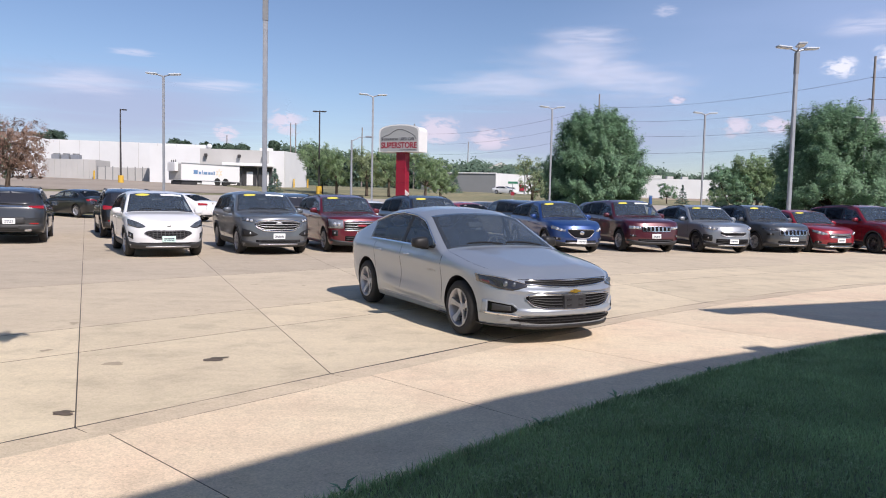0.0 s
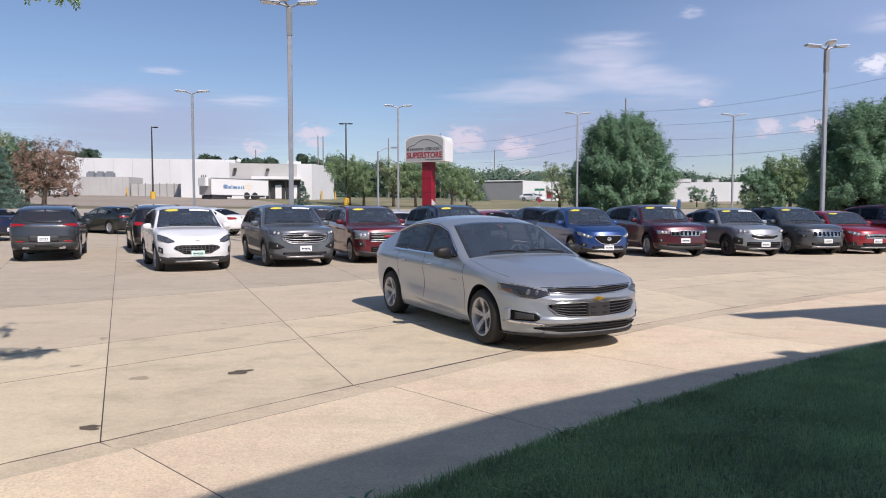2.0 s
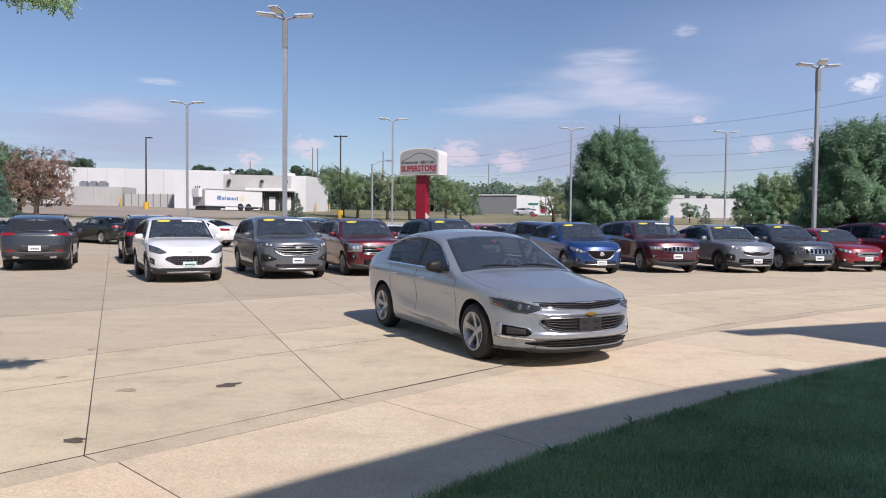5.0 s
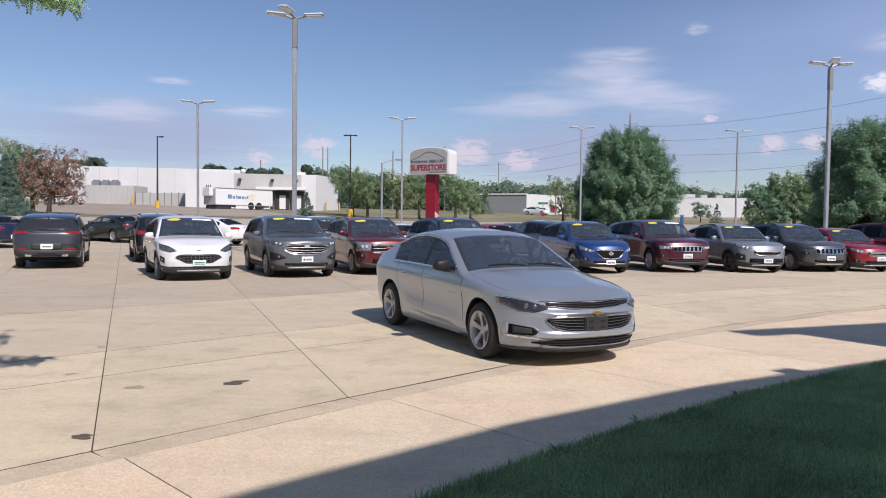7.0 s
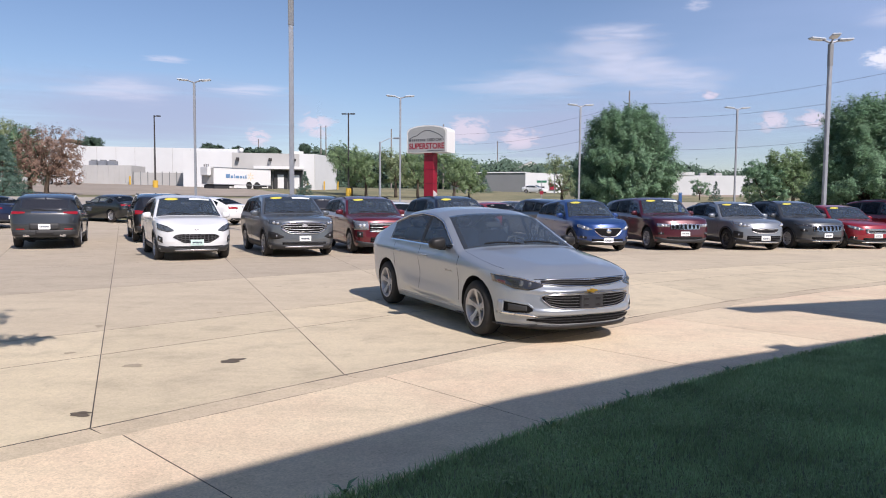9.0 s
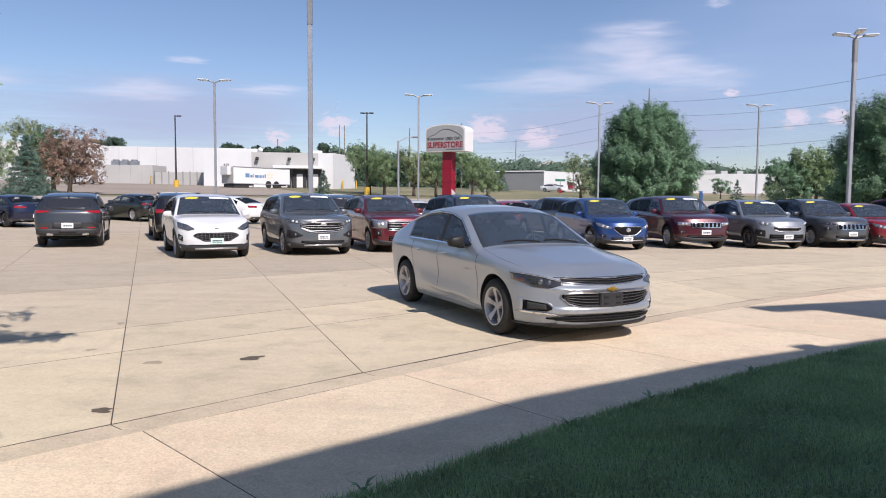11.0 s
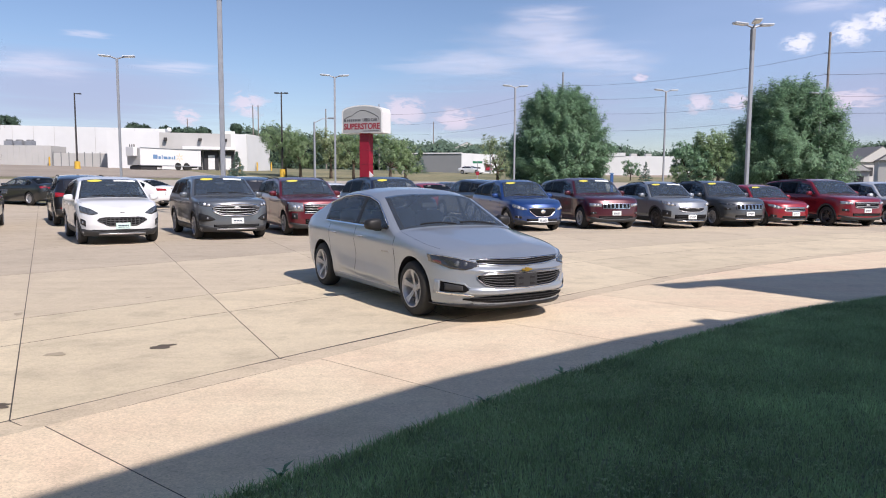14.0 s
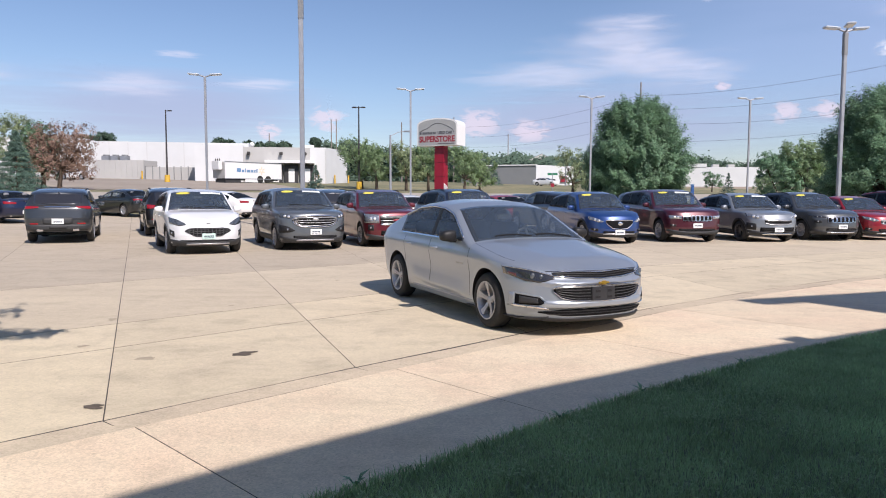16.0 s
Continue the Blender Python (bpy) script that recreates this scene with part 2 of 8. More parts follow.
def rod(vs, fs, a, b, r0, r1, n=5):
    """The same bar without caps, added to plain lists."""
    a, b = Vector(a), Vector(b)
    d = (b - a).normalized()
    u = d.cross(Vector((0, 0, 1)) if abs(d.z) < 0.9 else Vector((1, 0, 0))).normalized()
    v = d.cross(u)
    o = len(vs)
    for p, r in ((a, r0), (b, r1)):
        vs += [tuple(p + (u * math.cos(2 * math.pi * k / n) + v * math.sin(2 * math.pi * k / n)) * r) for k in range(n)]
    fs += [(o + k, o + (k + 1) % n, o + n + (k + 1) % n, o + n + k) for k in range(n)]


def lathe(bm, prof, n=32, m=Matrix()):
    """Turns (radius, height) pairs about the local z axis; ends at radius 0 close it."""
    rings = []
    for r, h in prof:
        rings.append([bm.verts.new(m @ Vector((r * math.cos(2 * math.pi * k / n), r * math.sin(2 * math.pi * k / n), h))) for k in range(n)])
    for p, q in zip(rings, rings[1:]):
        for k in range(n):
            bm.faces.new((p[k], p[(k + 1) % n], q[(k + 1) % n], q[k]))
    return bm


def step(x):
    x = min(1.0, max(0.0, x))
    return x * x * (3 - 2 * x)


def lerp_table(tab, x):
    """Straight interpolation in short (x, value) pairs."""
    if x <= tab[0][0]:
        return tab[0][1]
    for (a, p), (b, q) in zip(tab, tab[1:]):
        if x <= b:
            return p + (q - p) * (x - a) / (b - a)
    return tab[-1][1]


def soft_table(tab, x, w=0.06):
    """The same with its corners rounded over w."""
    return (lerp_table(tab, x - w) + 2 * lerp_table(tab, x - w / 2) + 2 * lerp_table(tab, x) + 2 * lerp_table(tab, x + w / 2) + lerp_table(tab, x + w)) / 8


def sampled(tab, w, lo, hi, n=1500):
    """soft_table worked out once, for quick reading."""
    vals = [soft_table(tab, lo + (hi - lo) * k / n, w) for k in range(n + 1)]

    def read(x):
        t = (x - lo) / (hi - lo) * n
        if t <= 0:
            return vals[0]
        if t >= n:
            return vals[n]
        i = int(t)
        return vals[i] + (vals[i + 1] - vals[i]) * (t - i)
    return read


# ---- the lie of the land: level round the lot, rising away from it ----
UP = Vector((-0.6, 0.8))
ALONG = Vector((0.8, 0.6))
LAND = [(-400, 0), (24, 0), (38, 0.2), (44, 0.32), (50, 0.9), (57, 1.6), (66, 1.85), (75, 2.1), (85, 2.7), (95, 3.0), (125, 4.0), (150, 4.4), (400, 7), (3000, 30)]


def land(x, y):
    return lerp_table(LAND, x * UP.x + y * UP.y)


def on_land(x, y, dz=0.0):
    return Vector((x, y, land(x, y) + dz))


# ---- ground, road and far lot: strips that follow the land ----
def strip(name, us, v0, v1, dz, material, label, category, step_v=20.0):
    vs, fs = [], []
    nv = max(2, int((v1 - v0) / step_v) + 1)
    for u in us:
        for k in range(nv):
            p = UP * u + ALONG * (v0 + (v1 - v0) * k / (nv - 1))
            vs.append((p.x, p.y, lerp_table(LAND, u) + dz))
    for i in range(len(us) - 1):
        for k in range(nv - 1):
            a = i * nv + k
            fs.append((a, a + 1, a + nv + 1, a + nv))
    return tagged(raw(name, vs, fs, material), label, category, kind="structure")


strip("ground", [-400, -60, -20, 24, 38, 44, 50, 57, 66, 75, 85, 95, 125, 150, 400, 1000, 3000], -2000, 2000, -0.05, M["soil"], "dry mown grass verge round the paved lots", "ground", 40)
strip("road", [50, 52, 54, 57, 58], -300, 300, -0.01, M["road"], "pale concrete road behind the car lot", "road")
strip("far_lot", [65, 66, 75, 85, 95, 110, 124], -150, 30, -0.01, M["farlot"], "faded tan asphalt yard of the big store", "parking lot")

# ---- the concrete lot: fanned slabs with open joints ----
FAN = Vector((16.0, -31.8))


def gutter_radius(a):
    return lerp_table([(10, 48.0), (16.74, 45.41), (22.64, 43.18), (24.46, 42.61), (27.12, 41.8), (29.4, 41.19), (34, 40.1), (60, 36)], a) if a > 10 else 48.0 + (10 - a) * 0.37


def fan(a, r):
    return Vector((FAN.x - math.sin(radians(a)) * r, FAN.y + math.cos(radians(a)) * r))


lot_base = strip("lot_base", [-40, 0, 23.8], -90, 120, -0.0015, M["joint"], "dark joint filler under the concrete slabs", "pavement", 10)
strip("lot_base_far", [23.8, 24, 38, 44.5], -90, 120, -0.035, M["joint"], "dark joint filler under the far slabs", "pavement", 10)
ROWS = [0.0, 2.5, 3.95, 8.4, 13.4, 17.8, 22.2, 27, 32, 38, 44, 52, 62]


def slab_mesh(corners, n, dz, thick=0.02):
    """A slab over four plan corners, cut n by n so that it follows the land."""
    vs, fs = [], []
    for i in range(n + 1):
        for j in range(n + 1):
            u, v = i / n, j / n
            p = corners[0] * (1 - u) * (1 - v) + corners[1] * u * (1 - v) + corners[2] * u * v + corners[3] * (1 - u) * v
            vs.append((p.x, p.y, land(p.x, p.y) + dz))
    for i in range(n):
        for j in range(n):
            a = i * (n + 1) + j
            fs.append((a, a + n + 1, a + n + 2, a + 1))
    m = len(vs)
    rim = [i * (n + 1) for i in range(n + 1)] + [n * (n + 1) + j for j in range(1, n + 1)] + [i * (n + 1) + n for i in range(n - 1, -1, -1)] + [j for j in range(n - 1, 0, -1)]
    for k in rim:
        vs.append((vs[k][0], vs[k][1], vs[k][2] - thick))
    for k in range(len(rim)):
        k2 = (k + 1) % len(rim)
        fs.append((rim[k2], rim[k], m + k, m + k2))
    return vs, fs


def joined(meshes):
    vs, fs = [], []
    for v, f in meshes:
        o = len(vs)
        vs += v
        fs += [tuple(i + o for i in q) for q in f]
    return vs, fs


lot = thing("pavement", Matrix(), "tan concrete car lot in fanned slabs with dark joints", "pavement", kind="structure")
far_slabs = []
for i in range(-24, 14):
    a0, a1 = (24.4 + (2.74 if k >= 0 else 2.93) * k for k in (i, i + 1))
    for j in range(len(ROWS) - 1):
        g = 0.0048
        cs = []
        for a, sa in ((a0, 1), (a1, -1)):
            for r, sr in ((ROWS[j], 1), (ROWS[j + 1], -1)):
                rr = gutter_radius(a) + r + sr * (0.011 if r else 0.0)
                cs.append(fan(a + sa * math.degrees(g / rr), rr))
        cs = [cs[0], cs[1], cs[3], cs[2]]
        c = sum(cs, Vector((0, 0))) / 4
        if max(p.dot(UP) for p in cs) > 46 or abs(c.x) > 75:
            continue
        near = j < 5 and -13 < c.x < 16
        m = slab_mesh(cs, 1 if c.dot(UP) < 20 else 4, 0.0)
        if near:
            raw("concrete_slab", *m, M["concrete"] if j < 2 else M["concrete_mid"] if j < 3 else M["concrete_driven"], lot)
        else:
            far_slabs.append(m)
tagged(raw("slab_field", *joined(far_slabs), M["concrete_driven"], lot), kind="stuff")


# ---- motor cars ----
def paint(name, base, metal=0.0, rough=0.32):
    return mat(name, base, rough, metal, var=0.03, scale=1.2, coat=1.0, flake=0.05 if metal else 0.0)


def glass_mat(name, tint, gloss=0.6, sky_sheen=0.0):
    m = bpy.data.materials.new(name)
    m.use_nodes = True
    nt = m.node_tree
    nt.nodes.remove(nt.nodes["Principled BSDF"])
    tr, gl, fr, mx = (nt.nodes.new(k) for k in ("ShaderNodeBsdfTransparent", "ShaderNodeBsdfGlossy", "ShaderNodeLayerWeight", "ShaderNodeMixShader"))
    pw, ma = nt.nodes.new("ShaderNodeMath"), nt.nodes.new("ShaderNodeMath")
    tr.inputs[0].default_value = (*tint, 1)
    gl.inputs["Roughness"].default_value = 0.02
    fr.inputs["Blend"].default_value = 0.5
    pw.operation, pw.inputs[1].default_value = "POWER", 4.5
    ma.operation, ma.inputs[1].default_value, ma.inputs[2].default_value = "MULTIPLY_ADD", gloss, gloss * 0.10
    nt.links.new(fr.outputs["Facing"], pw.inputs[0])
    nt.links.new(pw.outputs[0], ma.inputs[0])
    nt.links.new(ma.outputs[0], mx.inputs[0])
    nt.links.new(tr.outputs[0], mx.inputs[1])
    nt.links.new(gl.outputs[0], mx.inputs[2])
    last = mx.outputs[0]
    # blue diffuse share: reflected sky painted into the glass, lifting its darks
    if sky_sheen:
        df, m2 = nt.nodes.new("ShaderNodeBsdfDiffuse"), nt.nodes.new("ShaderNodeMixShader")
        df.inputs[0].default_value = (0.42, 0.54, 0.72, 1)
        m2.inputs[0].default_value = sky_sheen
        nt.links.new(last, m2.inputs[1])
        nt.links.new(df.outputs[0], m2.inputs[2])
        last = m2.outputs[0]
    nt.links.new(last, nt.nodes["Material Output"].inputs["Surface"])
    return m


# last value: strength of the painted blue sky sheen
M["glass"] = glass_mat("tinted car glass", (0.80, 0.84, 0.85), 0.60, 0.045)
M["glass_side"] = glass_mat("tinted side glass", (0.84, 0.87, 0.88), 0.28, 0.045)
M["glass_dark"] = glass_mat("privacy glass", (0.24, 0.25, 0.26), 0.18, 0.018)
M["lens"] = glass_mat("clear lamp lens", (0.85, 0.86, 0.86))
M["black"] = mat("black trim plastic", (0.018, 0.018, 0.019), 0.5, var=0.1, spec=0.35)
M["grille"] = mat("unlit grille black", (0.008, 0.008, 0.009), 0.8, var=0.1, spec=0.12)
M["clad"] = mat("grey black cladding", (0.032, 0.033, 0.035), 0.6, var=0.1, bump=0.1, bscale=300)
M["cabin"] = mat("dark cabin trim", (0.07, 0.07, 0.075), 0.8, var=0.15)
M["seat"] = mat("grey seat cloth", (0.22, 0.22, 0.23), 0.9, var=0.15, scale=30)
M["chrome"] = mat("chrome", (0.75, 0.75, 0.76), 0.12, 1.0, var=0.03)
M["dim"] = mat("dull grey bars", (0.07, 0.07, 0.073), 0.5, 0.4)
M["satin"] = mat("satin silver trim", (0.45, 0.45, 0.46), 0.35, 0.8)
M["alloy"] = mat("silver alloy", (0.44, 0.44, 0.46), 0.34, 0.6, var=0.06, scale=20)
M["alloy_dark"] = mat("dark alloy", (0.10, 0.10, 0.105), 0.35, 0.7, var=0.08)
M["tyre"] = mat("tyre rubber", (0.022, 0.021, 0.02), 0.8, var=0.2, scale=20, var2=0.2, scale2=4)
M["disc"] = mat("brake disc", (0.11, 0.10, 0.095), 0.5, 0.6)
M["lamp_dark"] = mat("smoked lamp housing", (0.025, 0.025, 0.028), 0.15, coat=1.0)
M["lamp_clear"] = mat("clear lamp housing", (0.30, 0.31, 0.33), 0.16, 0.6, coat=1.0, var=0.35, scale=25)
M["lamp_smoke"] = mat("grey lamp housing", (0.10, 0.11, 0.12), 0.16, 0.4, coat=1.0, var=0.6, scale=22)
M["lamp_bright"] = mat("bright lamp reflector", (0.80, 0.81, 0.82), 0.12, 0.7, coat=1.0)
M["lamp_red"] = mat("red lamp lens", (0.28, 0.006, 0.01), 0.12, coat=1.0)
M["amber"] = mat("amber lens", (0.55, 0.14, 0.01), 0.2, coat=1.0)
M["gold"] = mat("gold badge", (0.62, 0.40, 0.07), 0.3, 0.7)
M["plate"] = mat("white plate", (0.78, 0.79, 0.78), 0.4)
M["plate_green"] = mat("pale green plate", (0.55, 0.72, 0.66), 0.4)
M["sticker_y"] = mat("yellow price sticker", (0.58, 0.50, 0.07), 0.5)
M["sticker_w"] = mat("white window strip", (0.72, 0.74, 0.72), 0.5)
M["ink"] = mat("dark print", (0.04, 0.06, 0.09), 0.6)


class Shell:
    """A car's outer skin as a function of the way along it (s, 0 at the nose) and the height z."""

    def __init__(self, L, W, top, wb, fo, zb=0.2, belt=0.95, tumble=0.42, front=(), rear=(), af=0.8, ar=0.7, pf=2.4, pr=2.6, cap=0.11, low=None, belt_rise=0.0, sq=2.3,
                 soft=(0.07, 0.03), fine=(0.085, 16), creases=(), bonnet=None, corner=None):
        self.L, self.W, self.top, self.wb, self.fo, self.zb, self.belt, self.tumble = L, W, top, wb, fo, zb, belt, tumble
        self.front, self.rear, self.af, self.ar, self.pf, self.pr, self.cap, self.belt_rise = front, rear, af, ar, pf, pr, cap, belt_rise
        self.sq, self.soft, self.fine, self.creases, self.bonnet, self.corner = sq, soft, fine, creases, bonnet, corner
        self.top_at, self.front_at, self.rear_at = sampled(top, soft[0], 0, L), sampled(front, soft[1], 0, 2), sampled(rear, 0.03, 0, 2)
        self.corner_at = sampled(corner, 0.03, 0, 2) if corner else None
        self.low = low or [(0, 0.89), (0.1, 0.94), (0.3, 0.975), (0.55, 0.995), (0.75, 1.0), (0.9, 0.985), (1, 0.955)]

    def zt(self, s):
        return self.top_at(s * self.L)

    def zbelt(self, s):
        return self.belt + self.belt_rise * s

    def edge(self, s):
        """Where the side turns over into the top."""
        t = self.zt(s)
        return t - self.cap * (1.0 if t > self.belt + 0.12 else 0.9)

    def bottom(self, s):
        q = s * self.L
        return self.zb + 0.10 * step(1 - q / 0.5) * 0.3 + 0.14 * step((q - self.L + 0.7) / 0.7)

    def plan(self, s):
        q = s * self.L
        f = min(1, max(0, q / self.af))
        r = min(1, max(0, (self.L - q) / self.ar))
        return (1 - (1 - f) ** self.pf) ** (1 / self.pf) * (1 - (1 - r) ** self.pr) ** (1 / self.pr)

    def half(self, s, z):
        zl, b = self.bottom(s), self.zbelt(s)
        if z <= b:
            w = self.W / 2 * lerp_table(self.low, (z - zl) / (b - zl))
            q = s * self.L
            for line, above, below, deep, q0, q1 in self.creases:
                d = z - lerp_table(line, q)
                w += deep * max(0.0, 1 - (d / above if d > 0 else -d / below)) * step((q - q0) / 0.35) * step((q1 - q) / 0.35)
        else:
            w = self.W / 2 * self.low[-1][1] - (z - b) * self.tumble
        t = self.zt(s)
        e = t - self.cap * (1.0 if t > self.belt + 0.12 else 0.9)
        if z > e:
            k = min(1, (z - e) / (t - e))
            w *= max(0, 1 - k ** self.sq) ** (1 / self.sq)
        return w * self.plan(s)

    def nose_in(self, s, z):
        """How far the skin stands back from the foremost point at height z."""
        a = self.front_at(z)
        if self.corner:
            k = step((s * self.L - 0.08) / 0.22)
            a = a * (1 - k) + self.corner_at(z) * k
        return a

    def q(self, s, z):
        a, b = self.nose_in(s, z), self.rear_at(z)
        return a + s * (self.L - a - b)

    def s_at(self, q, z):
        b, s = self.rear_at(z), q / self.L
        for _ in range(3 if self.corner else 1):
            a = self.nose_in(s, z)
            s = min(1, max(0, (q - a) / (self.L - a - b)))
        return s

    def X(self, q):
        return self.fo + self.wb / 2 - q

    def point(self, s, z, side=1):
        return Vector((self.X(self.q(s, z)), side * self.half(s, z), z))

    def side(self, q, z, side=1):
        return self.point(self.s_at(q, z), z, side)

    def nose(self, y, z, lo=0.0, hi=0.32):
        """The front skin at (y, z); the tail for lo, hi at the other end."""
        a, b = lo, hi
        for _ in range(26):
            m = (a + b) / 2
            if self.half(m, z) < abs(y):
                a = m
            else:
                b = m
        return Vector((self.X(self.q((a + b) / 2, z)), y, z))

    def tail(self, y, z):
        return self.nose(y, z, 1.0, 0.7)

    def sections(self):
        ds = [0, 0.003, 0.012, 0.03, 0.06, 0.1, 0.16, 0.24, 0.34, 0.46, 0.6, 0.75]
        ss = [d / self.L for d in ds]
        n = int((self.L - 1.5) / self.fine[0])
        ss += [(0.75 + (self.L - 1.5) * k / n) / self.L for k in range(1, n)]
        return ss + [1 - d / self.L for d in reversed(ds)]

    def body(self):
        bm = bmesh.new()
        rings = []
        for s in self.sections():
            e, t, zl = self.edge(s), self.zt(s), self.bottom(s)
            nz = self.fine[1]
            zs = [zl + (e - zl) * k / nz for k in range(nz + 1)]
            zs += [e + (t - e) * math.sin(math.pi / 2 * k / 10) ** (2 / self.sq) for k in range(1, 11)]
            half = [self.point(s, z) for z in zs]
            if self.bonnet:
                half = [p + Vector((0, 0, self.bonnet(s * self.L, p.y) * step((p.z - e) / (t - e) * 2.5))) for p in half]
            low = Vector((half[0].x, half[0].y * 0.8, zl - 0.01))
            ring = [Vector((low.x, 0, low.z)), low] + half
            ring = ring + [Vector((p.x, -p.y, p.z)) for p in reversed(ring[1:-1])]
            rings.append([bm.verts.new(p) for p in ring])
        for a, b in zip(rings, rings[1:]):
            for k in range(len(a)):
                bm.faces.new((a[k], a[(k + 1) % len(a)], b[(k + 1) % len(a)], b[k]))
        bmesh.ops.remove_doubles(bm, verts=bm.verts[:], dist=0.0004)
        bmesh.ops.dissolve_degenerate(bm, dist=0.0002, edges=bm.edges[:])
        bmesh.ops.recalc_face_normals(bm, faces=bm.faces[:])
        return bm


def plate_mesh(grid, out=0.004, thick=0.012):
    """A thin solid over a grid of points, standing out from the skin."""
    n, m = len(grid), len(grid[0])
    g = np.array([[tuple(p) for p in row] for row in grid])
    du, dv = np.gradient(g, axis=0), np.gradient(g, axis=1)
    nr = np.cross(du, dv)
    nr /= np.maximum(np.linalg.norm(nr, axis=2, keepdims=True), 1e-9)
    c = g.reshape(-1, 3).mean(0)
    if (nr.reshape(-1, 3).mean(0) * (c - np.array((0, 0, 0.6)))).sum() < 0:
        nr = -nr
    up, dn = (g + nr * out).reshape(-1, 3), (g + nr * (out - thick)).reshape(-1, 3)
    bm = bmesh.new()
    a = [bm.verts.new(p) for p in up]
    b = [bm.verts.new(p) for p in dn]
    for i in range(n - 1):
        for j in range(m - 1):
            k = i * m + j
            bm.faces.new((a[k], a[k + 1], a[k + m + 1], a[k + m]))
            bm.faces.new((b[k], b[k + m], b[k + m + 1], b[k + 1]))
    rim = [j for j in range(m)] + [i * m + m - 1 for i in range(1, n)] + [(n - 1) * m + j for j in range(m - 2, -1, -1)] + [i * m for i in range(n - 2, 0, -1)]
    for x, y in zip(rim, rim[1:] + rim[:1]):
        bm.faces.new((a[x], b[x], b[y], a[y]))
    bmesh.ops.remove_doubles(bm, verts=bm.verts[:], dist=0.0003)
    return bm


def band(f, a0, a1, lo, hi, n=14, m=5):
    """Grid over a curved strip: f(a, b) for a in a0..a1 and b between lo(a) and hi(a)."""
    rows = []
    for i in range(n + 1):
        a = a0 + (a1 - a0) * i / n
        l, h = lo(a), hi(a)
        rows.append([f(a, l + (h - l) * j / m) for j in range(m + 1)])
    return rows


def tab(*pairs):
    return lambda x: lerp_table(pairs, x)


def flip(bm):
    """The mirror image across the car's middle."""
    b2 = bm.copy()
    for v in b2.verts:
        v.co.y = -v.co.y
    return b2


WHEELS = {}


def wheel_meshes(R, rim, style, colour):
    """Tyre, rim and disc in the wheel's own frame: axle along y, face to +y."""
    key = (R, rim, style, colour)
    if key in WHEELS:
        return WHEELS[key]
    turn = pose(0, 0, 0, -90, 0, 0)
    w = 0.108
    tyre = lathe(bmesh.new(), [(rim + 0.002, -w), (rim + 0.025, -w - 0.004), (R - 0.03, -w), (R - 0.008, -w + 0.03), (R, -w + 0.06), (R, w - 0.06), (R - 0.008, w - 0.03), (R - 0.03, w - 0.004), (rim + 0.025, w), (rim + 0.004, w - 0.006), (rim - 0.01, w - 0.05), (rim - 0.01, -w + 0.03), (rim + 0.002, -w)], 44, turn)
    rm = lathe(bmesh.new(), [(rim - 0.030, -w + 0.02), (rim - 0.030, w - 0.04), (rim - 0.014, w - 0.012), (rim - 0.004, w + 0.002), (rim + 0.010, w + 0.003), (rim + 0.008, w - 0.012), (rim - 0.012, w - 0.05), (rim - 0.012, -w + 0.02), (rim - 0.030, -w + 0.02)], 44, turn)
    count, wide0, wide1 = {"five": (5, 0.026, 0.036), "ten": (10, 0.016, 0.022), "split": (10, 0.02, 0.012), "seven": (7, 0.022, 0.032)}[style]
    for k in range(count):
        a = 2 * math.pi * (k + (0.17 * (k % 2) if style == "split" else 0)) / count + 0.3
        ca, sa = math.cos(a), math.sin(a)
        pts = []
        for r, hw, y0, y1 in ((0.045, wide0, 0.02, 0.07), (0.12, wide0 * 1.0, 0.02, 0.084), (rim - 0.05, wide1, 0.03, 0.100), (rim - 0.006, wide1 * 1.25, 0.03, 0.104)):
            for sgn in (-1, 1):
                for y in (y0, y1 - 0.006 if True else y1):
                    pts.append(rm.verts.new((r * ca - sgn * hw * sa, y, r * sa + sgn * hw * ca)))
        for i in range(3):
            o = 4 * i
            for q in ((0, 1), (1, 3), (3, 2), (2, 0)):
                rm.faces.new((pts[o + q[0]], pts[o + q[1]], pts[o + 4 + q[1]], pts[o + 4 + q[0]]))
        # groove down the middle of each broad spoke
        if style == "five":
            box(rm, 0.08, 0.080, -0.005, rim - 0.07, 0.0835, 0.005, m=pose(0, 0, 0, 0, -math.degrees(a), 0))
    lathe(rm, [(0.0005, 0.07), (0.03, 0.07), (0.05, 0.062), (0.068, 0.05), (0.068, 0.01), (0.0005, 0.01)], 20, turn)
    for k in range(5):
        a = 2 * math.pi * k / 5
        tube(rm, (0.055 * math.cos(a), 0.05, 0.055 * math.sin(a)), (0.055 * math.cos(a), 0.068, 0.055 * math.sin(a)), 0.010, 0.009, 6)
    bmesh.ops.recalc_face_normals(rm, faces=rm.faces[:])
    ds = lathe(bmesh.new(), [(0.0005, -0.02), (0.15, -0.02), (0.15, 0.0), (0.08, 0.0), (0.08, 0.012), (0.0005, 0.012)], 28, turn)
    lathe(ds, [(0.0005, -w + 0.02), (rim - 0.03, -w + 0.02), (rim - 0.03, -w + 0.03), (0.0005, -w + 0.03)], 28, turn)
    out = []
    for nm, bm, mt in (("tyre", tyre, M["tyre"]), ("rim", rm, colour), ("wheel", ds, M["disc"])):
        bmesh.ops.recalc_face_normals(bm, faces=bm.faces[:])
        me = bpy.data.meshes.new(nm)
        bm.to_mesh(me)
        bm.free()
        me.materials.append(mt)
        me.polygons.foreach_set("use_smooth", [True] * len(me.polygons))
